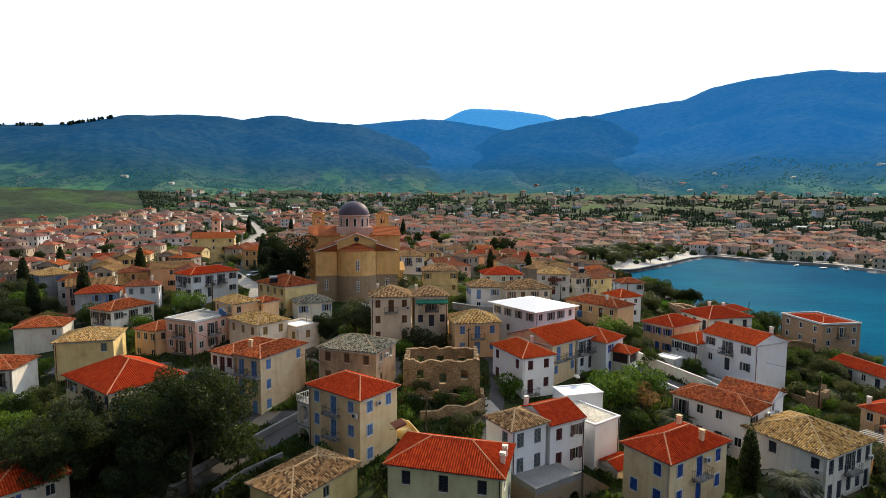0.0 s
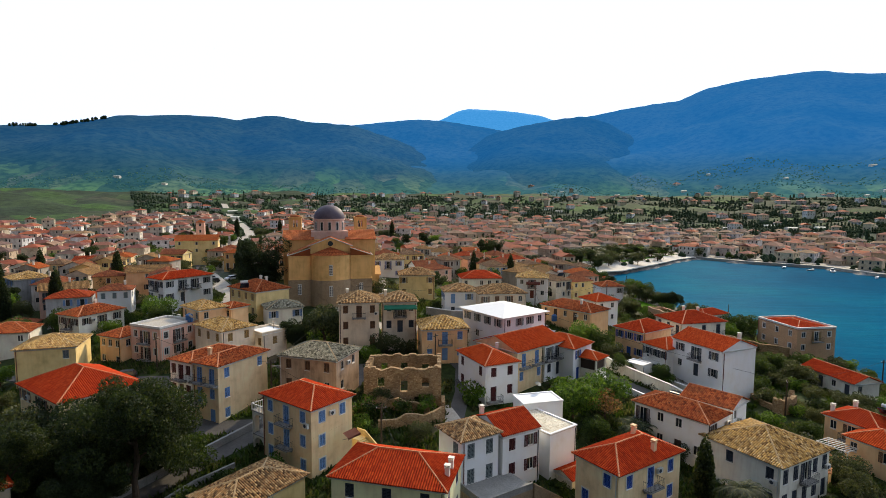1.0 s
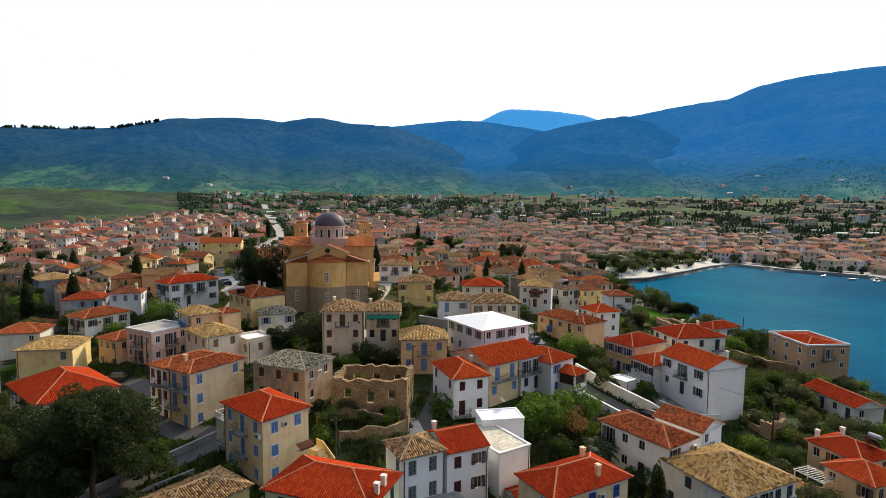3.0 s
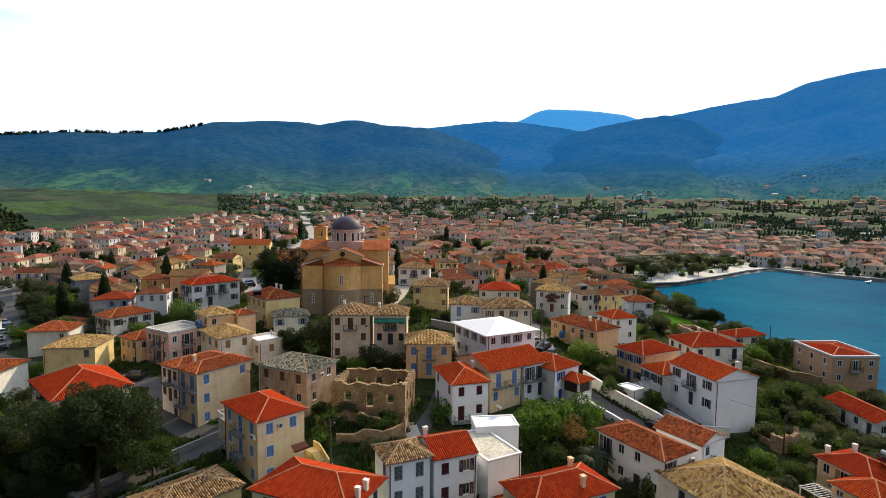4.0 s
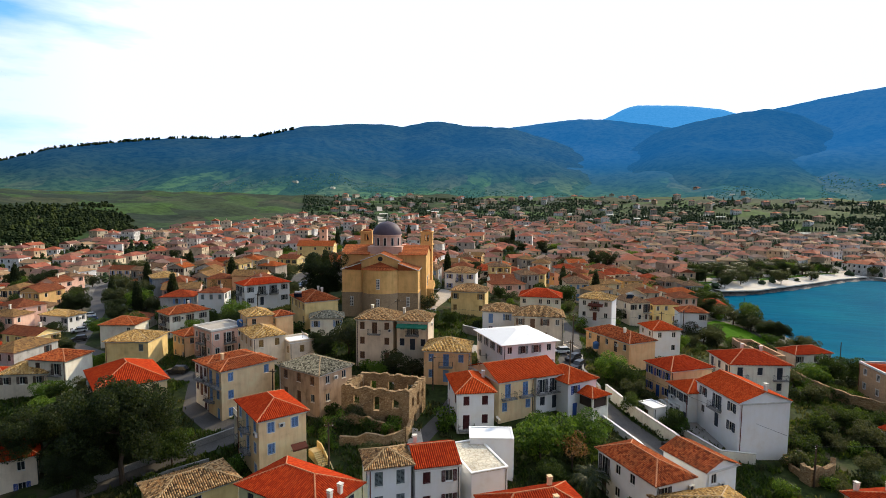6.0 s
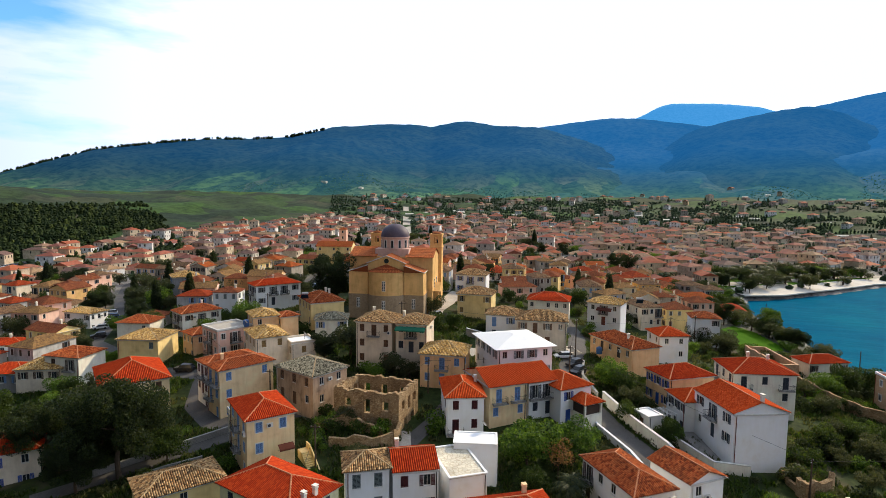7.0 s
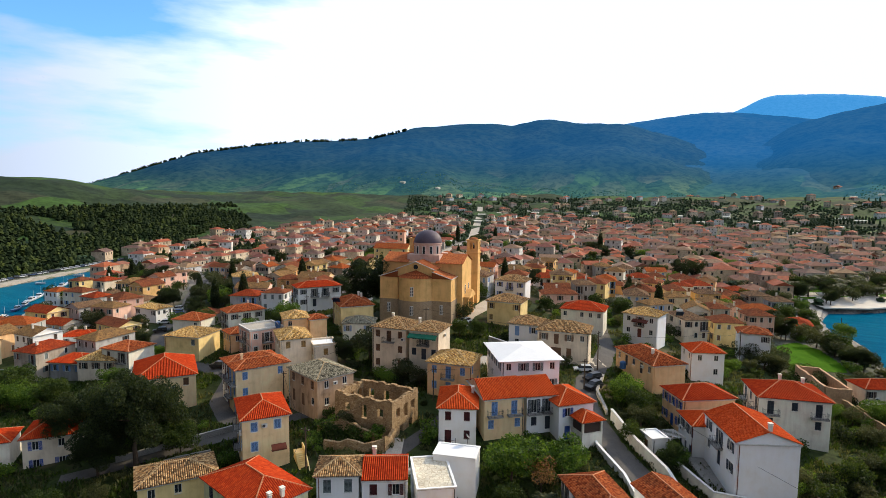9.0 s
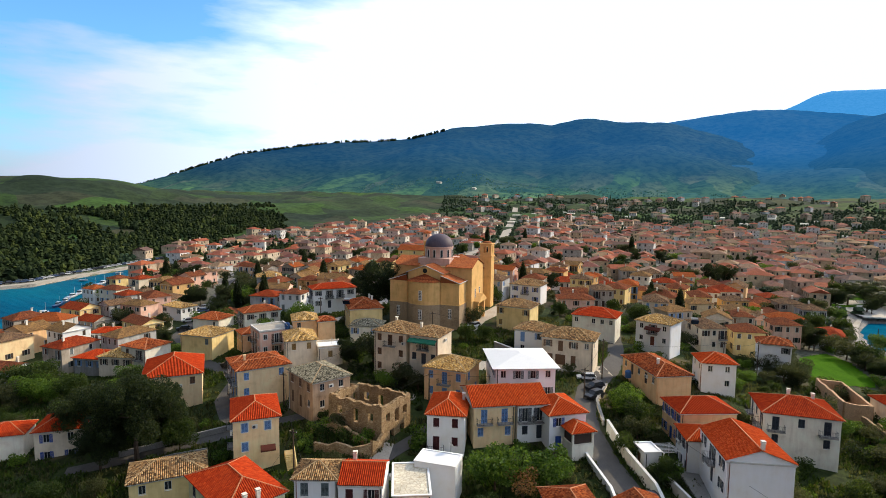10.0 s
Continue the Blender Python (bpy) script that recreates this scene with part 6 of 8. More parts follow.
GRID = radians(16)
placed_mid = placed_far = 0
for row in range(-11, 80):
    for col in range(-66, 58):
        a, b = col * 12.6 + rng.uniform(-2.6, 2.6) + (row % 2) * 5, row * 11.2 + rng.uniform(-2.4, 2.4) + 60
        x, y = a * math.cos(GRID) - b * math.sin(GRID) + 20, a * math.sin(GRID) + b * math.cos(GRID)
        dist, az = math.hypot(x - 30, y), math.degrees(math.atan2(x - 30, y))
        edge = 680 + 90 * noise.noise((az * 0.09, 2.0, 0.0)) + (60 if -25 < az < 5 else 0)
        if az < -36:
            edge = min(edge, 640 - (-36 - az) * 9 if az > -60 else 290)
        if az > 12:
            edge = min(edge, 640 - (az - 12) * 3)
        if dist > edge or dist < 70 or y < 30 or az < -72 or az > 47:
            continue
        if rng.random() < (0.18 if x < -20 else 0.12) + 0.25 * max(0, (dist - 400) / 300) or inside(OLD, x, y) or inside(COAST, x, y) or inside(PARK, x, y):
            continue
        if (-96 < x < -66 and y < 71) or wet(x, y, 9) or on_street(x, y, 4.6 if y < 360 else 8.5) or not clear_of_houses(x, y, 3.4) or math.hypot(x + 27, y - 145) < 27 or math.hypot(x + 42, y - 135) < 12:
            continue
        yaw = 16 + rng.choice((0, 90)) + rng.gauss(0, 9) + 22 * noise.noise((x * 0.008, y * 0.008, 6.0))
        if x > 120:
            yaw += 25
        g = ground_at(x, y)
        if (g > 25 and az < -22) or (g > 14 and az < -38):
            continue
        if dist < 285 and placed_mid < 440:
            wall, roof = rng.choice(WALLS), rng.choice(ROOFS)
            w, d = rng.uniform(7.6, 12.0), rng.uniform(7.0, 9.0)
            n = rng.choice((1, 2, 2, 2))
            h = 3.7 + 3.05 * (n - 1)
            mk = lambda k: "".join(rng.choice("wcpb.c" if k == 0 and n > 1 else "cp.dw") for _ in range(3))
            front = "F" if yaw < 60 else "L"
            rows = {front: [mk(i) for i in range(n)], ("R" if x < 30 else "L") if front == "F" else ("F" if x < 30 else "B"): ["".join(rng.choice("cp.w") for _ in range(2)) for i in range(n)]}
            house(x, y, yaw, w, d, g + h, rows, wall, "far_" + roof, rng.choice(["darkwood", "blue", "brownwood", "navy", "greypaint", "darkwood"]), "gable" if rng.random() < 0.25 else "hip",
                  f"{NAMES[wall]} town house with {RNAMES[roof]} tiled roof", rng.uniform(0.36, 0.46), detail=False, chimneys=((rng.uniform(-0.6, 0.6), rng.uniform(-0.4, 0.4)),) if rng.random() < 0.6 else (), group=TOWN)
            placed_mid += 1
        else:
            FOOT.append((x, y, 8.0, 1.0, 0.0, 5.5, 5.5))
            add_far(pose(x, y, g - 0.2, 0, 0, yaw), rng.randrange(30))
            placed_far += 1
# farmsteads strewn over the plain and its slopes
while placed_far < 2300 and len(FARV) < 900000:
    az, r0 = radians(rng.uniform(-30, 50)), 560 + 520 * rng.random()
    x, y = 30 + r0 * math.sin(az), r0 * math.cos(az)
    placed_far += 1
    if rng.random() < 0.72 or ground_at(x, y) > 46 or wet(x, y, 9) or on_street(x, y, 5) or not clear_of_houses(x, y, 5):
        continue
    FOOT.append((x, y, 8.0, 1.0, 0.0, 5.5, 5.5))
    add_far(pose(x, y, ground_at(x, y) - 0.2, 0, 0, rng.uniform(0, 90)), rng.randrange(30))
# sheds and farmhouses on the foot of the mountains
for X, Y, Z in SLOPES[1:]:
    for k in range(14):
        i, j = int(5 + 5 * rng.random() ** 1.7), rng.randrange(X.shape[1] - 1)
        az = math.degrees(math.atan2(X[i, j] - 30, Y[i, j]))
        if -36 < az < 50:
            add_far(pose(X[i, j], Y[i, j], Z[i, j] - 0.5, 0, 0, rng.uniform(0, 90)), rng.randrange(30))
# pale sheds and greenhouses dotted over the fields
SV, SF = [], []
for k in range(110):
    if k % 2:
        X, Y, Z = SLOPES[rng.randrange(1, 4)]
        i, j = int(5 + 5 * rng.random() ** 1.5), rng.randrange(X.shape[1] - 1)
        x, y, z = X[i, j], Y[i, j], Z[i, j]
    else:
        a, r0 = radians(rng.uniform(-30, 48)), rng.uniform(600, 830)
        x, y = 30 + r0 * math.sin(a), r0 * math.cos(a)
        z = ground_at(x, y)
    if not -34 < math.degrees(math.atan2(x - 30, y)) < 50:
        continue
    m, w, d, n = pose(x, y, z, 0, 0, rng.uniform(-20, 20)), rng.uniform(2.5, 7), rng.uniform(2.2, 3.6), len(SV)
    SV += [tuple(m @ Vector((sx * w, sy * d, sz))) for sz, sy in ((-2, -1), (2.4, -1), (3.4, 0), (2.4, 1), (-2, 1)) for sx in (-1, 1)]
    SF += [(n + q, n + q + 1, n + q + 3, n + q + 2) for q in (0, 2, 4, 6)] + [(n, n + 2, n + 4, n + 6, n + 8), (n + 1, n + 9, n + 7, n + 5, n + 3)]
me = bpy.data.meshes.new("sheds")
me.from_pydata(SV, [], SF)
me.materials.append(M["offwhite"])
tagged(new("sheds", me), "pale sheds and greenhouses among the fields", "sheds", kind="stuff")
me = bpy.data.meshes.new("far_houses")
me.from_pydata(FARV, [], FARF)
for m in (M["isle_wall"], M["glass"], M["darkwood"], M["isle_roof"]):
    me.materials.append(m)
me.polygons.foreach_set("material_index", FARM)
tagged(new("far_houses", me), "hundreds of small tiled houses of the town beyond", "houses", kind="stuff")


# ---- trees and shrubs ----
def leaf_cloud(seed, lobes, leaves_each, size, flat=1.0):
    """Leaves scattered through the outer shell of overlapping lobes: (x, y, z, rx, rz)."""
    r = np.random.default_rng(seed)
    verts, faces = [], []
    for x, y, z, rx, rz in lobes:
        n = int(leaves_each * rx * rx / 2.5) + 12
        v = r.normal(size=(n, 3))
        v /= np.linalg.norm(v, axis=1)[:, None]
        rad = r.uniform(0.55, 1.08, n)[:, None] ** 0.6
        p = np.array((x, y, z)) + v * rad * np.array((rx, rx, rz))
        for c in p:
            s = size * r.uniform(0.55, 1.25)
            a = r.normal(size=3)
            a /= np.linalg.norm(a)
            b = np.cross(a, r.normal(size=3))
            b /= np.linalg.norm(b) + 1e-9
            a[2] *= flat
            k = len(verts)
            verts += [c + a * s, c + b * s * 0.6, c - a * s, c - b * s * 0.6]
            faces.append((k, k + 1, k + 2, k + 3))
    return np.array(verts).tolist(), faces


def leaf_mesh(name, seed, lobes, each, size, mat, flat=1.0):
    v, f = leaf_cloud(seed, lobes, each, size, flat)
    me = bpy.data.meshes.new(name)
    me.from_pydata(v, [], f)
    me.materials.append(mat)
    return me


def trunk_bm(height, r0, limbs, seed):
    r = random.Random(seed)
    bm = bmesh.new()
    p, last = Vector((0, 0, -0.4)), r0
    for i in range(4):
        q = Vector((r.uniform(-0.2, 0.2) * (i + 1) * r0 * 2, r.uniform(-0.2, 0.2) * (i + 1) * r0 * 2, height * (i + 1) / 4))
        prism(bm, p, q, last, last * 0.8, 8)
        p, last = q, last * 0.8
    for i in range(limbs):
        a, z = 2 * math.pi * i / limbs + r.uniform(-0.4, 0.4), height * r.uniform(0.45, 0.95)
        reach = height * r.uniform(0.35, 0.6)
        prism(bm, (0, 0, z), (reach * math.cos(a), reach * math.sin(a), z + reach * r.uniform(0.4, 0.9)), r0 * 0.45, r0 * 0.12, 6)
    return bm


def tree_proto(name, label, category, height, crown_r, crown_z, nlobes, each, size, mat, seed, trunk=0.18, limbs=5, squash=0.8, lobe=(0.32, 0.55), reach=(0.35, 0.75)):
    r = random.Random(seed)
    root = thing(name, pose(0, -900, -50), label, category)
    part("trunk", trunk_bm(height * 0.6, trunk, limbs, seed), M["bark"], root)
    lobes = [(0, 0, crown_z, crown_r * lobe[1] * 0.9, crown_r * squash * lobe[1])]
    for i in range(nlobes):
        a, k = 2 * math.pi * i / nlobes + r.uniform(-0.4, 0.4), r.uniform(*reach)
        s = crown_r * r.uniform(*lobe)
        lobes.append((crown_r * k * math.cos(a), crown_r * k * math.sin(a), crown_z + crown_r * squash * r.uniform(-0.5, 0.6), s, s * 0.85))
    ob = new("crown", leaf_mesh("crown", seed, lobes, each, size, mat))
    ob.parent = root
    return root


PROTO = {
    "pine": [tree_proto("pine_tree", "large dark spreading pine beside the lane", "tree", 15, 6.8, 8.4, 62, 760, 0.15, M["pine"], 1, 0.42, 9, 0.85, (0.15, 0.30), (0.25, 0.98))],
    "round": [tree_proto("evergreen_tree", "tall dark evergreen with a rounded crown", "tree", 15, 5.6, 8.2, 48, 700, 0.15, M["pine"], 2, 0.35, 8, 1.15, (0.18, 0.34), (0.2, 0.85))],
    "tree": [tree_proto("garden_tree", "leafy green tree in a garden", "tree", 4.6, 2.7, 2.9, 13, 620, 0.15, M[k], 10 + i, 0.14, 5, 0.85) for i, k in enumerate(("leaf", "bright", "leaf", "olive"))],
    "bush": [tree_proto("shrub", "dense green shrub in a garden", "shrub", 1.4, 1.3, 0.75, 9, 620, 0.12, M[k], 30 + i, 0.06, 4, 0.7) for i, k in enumerate(("leaf", "olive", "bright", "pine"))],
    "olive": [tree_proto("olive_tree", "grey-green olive tree with a loose crown", "tree", 3.6, 2.4, 2.4, 12, 620, 0.13, M["olive"], 50, 0.2, 5, 0.8)],
    "dry": [tree_proto("bare_tree", "brownish tree with dry spring twigs", "tree", 5.0, 2.4, 3.6, 8, 260, 0.14, M["dry"], 55, 0.15, 7, 0.9)],
}


def cypress_proto():
    root = thing("cypress", pose(0, -900, -50), "slim dark cypress tree", "tree")
    part("trunk", trunk_bm(3.0, 0.16, 0, 3), M["bark"], root)
    lobes = [(0, 0, 0.9 + i * 0.75, 1.15 * math.sin(math.pi * (0.18 + 0.78 * i / 11)) ** 0.8 + 0.1, 0.9) for i in range(12)]
    ob = new("crown", leaf_mesh("crown", 60, lobes, 700, 0.20, M["pine"], 1.5))
    ob.parent = root
    return root


def palm_proto(joined):
    root = thing("palm", pose(0, -900, -50), "low palm with arching fronds", "tree")
    bm = bmesh.new()
    for i in range(8):
        prism(bm, (0, 0, i * 0.36 - 0.3), (0, 0, i * 0.36 + 0.1), 0.30, 0.24, 8)
    part("trunk", bm, M["bark"], root)
    r = random.Random(4)
    crown = bmesh.new()
    for k in range(38):
        bm = crown if joined else bmesh.new()
        a, lift, ln = k * 2.4, r.uniform(0.1, 1.3), r.uniform(2.0, 2.9)
        pts = []
        for i in range(9):
            t = i / 8
            pts.append(Vector((math.cos(a) * ln * t * math.cos(lift * (1 - t * 0.9)), math.sin(a) * ln * t * math.cos(lift * (1 - t * 0.9)), 2.7 + ln * (math.sin(lift) * t - 0.75 * t * t))))
        side = Vector((-math.sin(a), math.cos(a), 0))
        for i in range(8):
            p, q = pts[i], pts[i + 1]
            wd = 0.55 * math.sin(math.pi * (0.12 + 0.85 * i / 8))
            for s in (-1, 1):
                for j in range(3):
                    o = p.lerp(q, j / 3)
                    tip = o + side * s * wd + (q - p) * 0.9 - Vector((0, 0, 0.22))
                    bm.faces.new([bm.verts.new(v) for v in (o, o + (q - p) * 0.33, tip)])
        if not joined:
            part("frond", bm, M["palm"], root)
    if joined:
        part("crown", crown, M["palm"], root)
    else:
        crown.free()
    return root


PROTO["cypress"], PROTO["palm"], PROTO["park_palm"] = [cypress_proto()], [palm_proto(False)], [palm_proto(True)]
used = set()
BUSHES = []


def plant(kind, x, y, scale=1.0, which=None, z=None, tall=1.0):
    if kind == "bush" and which is None and y > 104:
        BUSHES.append((x, y, ground_at(x, y), scale, rng.uniform(0, 6.283), rng.randrange(4)))
        return None
    src = PROTO[kind][which if which is not None else rng.randrange(len(PROTO[kind]))]
    m = pose(x, y, ground_at(x, y) if z is None else z, 0, 0, rng.uniform(0, 360))
    ob = src if src.name not in used else copy_thing(src, m)
    used.add(src.name)
    ob.matrix_world = m
    ob.scale = (scale, scale, scale * tall)
    return ob


# the trees that stand out
plant("pine", -28.8, 61.0, 1.0, z=4.0, tall=1.12)
plant("pine", -31.5, 56.5, 0.55, z=3.0)
plant("pine", -43.5, 60.0, 0.78)
plant("pine", -38.5, 65.5, 0.55)
plant("tree", -25.5, 66.5, 1.1, 0)
plant("pine", -33.5, 67.0, 0.7)
plant("pine", -39.0, 69.5, 0.60)
plant("tree", -48.0, 71.0, 1.5, 3)
plant("tree", -52.5, 64.5, 1.4, 0)
plant("round", -42.4, 135.5, 1.2)
plant("round", -24.5, 106.0, 0.52, z=8.6)
plant("olive", -19.5, 108.5, 1.75)
plant("olive", -16.0, 111.5, 1.2)
plant("olive", -6.5, 103.2, 1.1)
plant("olive", -2.5, 103.0, 0.9)
plant("tree", 25.3, 85.5, 1.5, 1)
plant("tree", 31.5, 90.0, 1.3, 1)
plant("tree", 27.5, 79.5, 0.8, 0)
plant("dry", 30.0, 85.0, 1.0)
plant("bush", 9.9, 87.3, 1.9, 2)
plant("bush", -6.5, 80.6, 1.6, 2)
plant("bush", -0.5, 81.0, 1.3, 0)
plant("bush", 2.6, 81.6, 1.5, 2)
plant("bush", -9.4, 84.5, 1.2, 0)
plant("palm", 32.8, 79.0, 1.15)
plant("palm", 40.3, 62.9, 1.3, z=3.0)
plant("palm", 36.0, 60.0, 1.0)
plant("cypress", 38.0, 68.0, 0.95, z=1.5)
plant("pine", 77.5, 190.5, 0.48)
plant("pine", 74.5, 193.5, 0.36)
for x, y, k in ((68.0, 208.0, 1.3), (72.0, 200.5, 1.2), (64.0, 214.5, 1.2), (75.5, 198.0, 1.1), (59.0, 212.0, 1.0), (70.5, 204.5, 1.1), (53.5, 190.0, 1.2), (54.5, 182.0, 1.3), (58.5, 177.5, 1.1), (51.0, 174.0, 1.2), (55.5, 170.0, 1.1), (77.0, 206.0, 1.0)):
    plant("olive", x, y, k)
for x, y, k, w in ((-78.0, 62.5, 1.3, 1), (-82.0, 66.0, 1.5, 0), (-73.5, 64.0, 1.1, 1), (-86.5, 62.0, 1.4, 2), (-70.0, 67.5, 1.2, 0), (-79.0, 57.5, 1.2, 3), (-90.0, 66.5, 1.3, 1)):
    plant("tree", x, y, k, w)
plant("tree", 36.5, 116.5, 1.0, 0)
plant("tree", 33.5, 119.5, 1.1, 1)
plant("olive", 38.0, 112.0, 0.9)
plant("tree", 80.0, 152.0, 1.3, 0)
plant("tree", 85.5, 156.0, 1.2, 2)
plant("tree", 76.0, 147.0, 1.1, 1)
plant("tree", -83.0, 122.0, 1.3, 0)
plant("tree", -62.0, 124.0, 1.3, 1)
plant("tree", -58.0, 118.0, 1.1, 0)
plant("tree", -100.0, 150.0, 1.5, 0)
plant("tree", -96.0, 158.0, 1.4, 3)
plant("round", 17.0, 300.0, 0.85)
plant("round", 23.0, 306.0, 0.8)
plant("round", 13.0, 215.0, 0.62)
plant("round", -80.0, 330.0, 0.7)
plant("round", -60.0, 300.0, 0.6)
plant("olive", -15.0, 143.0, 1.2)
for x, y, k in ((-216, 158, 0.5), (-212, 165, 0.6), (-206, 171, 0.55), (-208, 178, 0.6), (-219, 164, 0.45)):
    plant("round", x, y, k)

# gardens and waste ground between the old houses
count = 0
while count < 560:
    x, y = rng.uniform(-84, 96), rng.uniform(46, 215)
    if not clear_of_houses(x, y, 0.9) or on_street(x, y, 0.8) or wet(x, y, 3) or inside(MEADOW, x, y) or inside(YARD, x, y) or math.hypot(x + 25, y - 142) < 19:
        continue
    dense = x > 62 or noise.noise((x * 0.06, y * 0.06, 1.0)) > -0.12
    if not dense and rng.random() < 0.75:
        continue
    k = rng.random()
    if k < 0.66:
        plant("bush", x, y, rng.uniform(0.6, 1.5))
    elif k < 0.84:
        plant("olive", x, y, rng.uniform(0.5, 0.95))
    elif clear_of_houses(x, y, 2.0):
        plant("tree", x, y, rng.uniform(0.5, 0.95))
    count += 1
# the overgrown slope above the bay
count = 0
while count < 48:
    x, y = rng.uniform(56, 98), rng.uniform(80, 150)
    if not clear_of_houses(x, y, 0.9) or on_street(x, y, 0.8) or wet(x, y, 2.5):
        continue
    k = rng.random()
    if k < 0.7:
        plant("bush", x, y, rng.uniform(0.8, 1.9))
    elif k < 0.84:
        plant("olive", x, y, rng.uniform(0.6, 1.1))
    elif clear_of_houses(x, y, 2.0):
        plant("tree", x, y, rng.uniform(0.6, 1.1))
    count += 1


def weeds(name, label, n, box_area, mat, seed, gap=0.4):
    """Rank grass and weeds: tufts of blades and leaves, joined."""
    r = np.random.default_rng(seed)
    P, count = [], 0
    while count < n:
        x, y = rng.uniform(*box_area[0]), rng.uniform(*box_area[1])
        if noise.noise((x * 0.11, y * 0.11, seed * 1.7)) < -0.15 or not clear_of_houses(x, y, gap) or on_street(x, y, 0.3) or wet(x, y, 1.5) or math.hypot(x + 25, y - 142) < 17:
            continue
        P.append((x, y, ground_at(x, y)))
        count += 1
    P = np.repeat(np.array(P), 11, axis=0)
    P[:, :2] += r.normal(0, 0.38, (len(P), 2))
    a, h, w = r.uniform(0, 6.283, len(P)), r.uniform(0.18, 0.75, len(P)), r.uniform(0.07, 0.2, len(P))
    side = np.stack((np.cos(a), np.sin(a), 0 * a), -1) * w[:, None]
    tip = P + np.stack((r.normal(0, 0.22, len(P)), r.normal(0, 0.22, len(P)), h), -1)
    V = np.stack((P - side, P + side, tip + side * 0.5, tip - side * 0.5), 1).reshape(-1, 3)
    F = np.arange(len(V)).reshape(-1, 4)
    me = bpy.data.meshes.new(name)
    me.from_pydata(V.tolist(), [], F.tolist())
    me.materials.append(mat)
    return tagged(new(name, me), label, "grass", kind="stuff")


weeds("rank_grass", "rank spring grass and weeds between old houses", 9000, ((-80, 98), (44, 150)), M["grass"], 3)
weeds("wild_herbs", "dull green weeds on waste ground", 7000, ((-80, 98), (44, 170)), M["olive"], 4)
# trees among the houses further off
count = 0
while count < 430:
    x, y = rng.uniform(-230, 190), rng.uniform(95, 400)
    if not clear_of_houses(x, y, 1.0) or on_street(x, y, 1.0) or wet(x, y, 4) or inside(OLD, x, y) or inside(MEADOW, x, y):
        continue
    k = rng.choice(("tree", "olive", "round", "tree", "olive", "round", "park_palm", "tree")) if x > 30 or rng.random() < 0.95 else "cypress"
    plant(k, x, y, rng.uniform(0.3, 0.6) if k == "round" else rng.uniform(0.8, 1.5))
    count += 1
count = 0
while count < 46:
    x, y = rng.uniform(54, 160), rng.uniform(292, 398)
    if inside(PARK, x, y) and not wet(x, y, 13):
        plant("park_palm" if rng.random() < 0.6 else "olive", x, y, rng.uniform(1.2, 1.8))
        count += 1


def clump_field(name, label, spots, mat, seed, sides=7):
    """Far trees as rough leafy tufts, too many to count, in one mesh."""
    r = np.random.default_rng(seed)
    verts, faces = [], []
    for x, y, z, w, h in spots:
        k = len(verts)
        rings = ((0.0, 0.6), (0.3, 1.0), (0.62, 0.9), (0.86, 0.55))
        for t, q in rings:
            ph = r.uniform(0, 6.28)
            for i in range(sides):
                a = ph + 6.283 * i / sides
                rr = w * q * r.uniform(0.6, 1.2)
                verts.append((x + rr * math.cos(a), y + rr * math.sin(a), z + h * (t + r.uniform(-0.08, 0.08))))
        verts.append((x + r.uniform(-0.2, 0.2) * w, y, z + h))
        for g in range(3):
            for i in range(sides):
                a, b = k + g * sides + i, k + g * sides + (i + 1) % sides
                faces.append((a, b, b + sides))
                faces.append((a, b + sides, a + sides))
        for i in range(sides):
            faces.append((k + 3 * sides + i, k + 3 * sides + (i + 1) % sides, k + 4 * sides))
    me = bpy.data.meshes.new(name)
    me.from_pydata(verts, [], faces)
    me.materials.append(mat)
    return tagged(new(name, me), label, "trees", kind="stuff")


def tuft_material(name, cols):
    m, nt, b = nodes_of(name, 0.95, 0, 0.1)
    geo = nt.nodes.new("ShaderNodeNewGeometry")
    r = ramp_node(nt, [(i / (len(cols) - 1), c) for i, c in enumerate(cols)])
    nt.links.new(geo.outputs["Random Per Island"], r.inputs[0])
    nt.links.new(r.outputs[0], b.inputs["Base Color"])
    return m


M["wood"] = tuft_material("pine_wood", [(0.013, 0.022, 0.009), (0.020, 0.032, 0.011), (0.030, 0.044, 0.014), (0.060, 0.078, 0.018)])
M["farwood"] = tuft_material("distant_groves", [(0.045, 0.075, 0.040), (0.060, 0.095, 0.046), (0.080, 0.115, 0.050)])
# the valley's haze is painted onto these trees as emission
M["farwood"].node_tree.nodes["Principled BSDF"].inputs["Emission Color"].default_value = (*VALLEY_HAZE, 1)
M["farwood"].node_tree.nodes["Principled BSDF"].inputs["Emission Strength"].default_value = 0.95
M["grove"] = tuft_material("olive_grove", [(0.030, 0.052, 0.028), (0.048, 0.076, 0.038), (0.075, 0.104, 0.048)])
spots = []
while len(spots) < 9500:
    x, y = rng.uniform(-640, -240), rng.uniform(90, 480)
    if reach_in(HARBOUR, x, y) > -9 or math.degrees(math.atan2(x - 30, y)) > -45 - max(0, (y - 250)) * 0.02 + 5 * noise.noise((x * 0.012, y * 0.012, 5.0)) or math.hypot(x + 700, y - 270) < 165 or not 1.0 < ground_at(x, y) < 30:
        continue
    if not clear_of_houses(x, y, 3):
        continue
    if noise.noise((x * 0.03, y * 0.03, 8.0)) < -0.25:
        continue
    k = rng.random() ** 2
    spots.append((x + rng.gauss(0, 1), y + rng.gauss(0, 1), ground_at(x, y) - 0.6, 1.1 + 1.5 * k, 3.0 + 5.5 * k * rng.uniform(0.6, 1.2)))
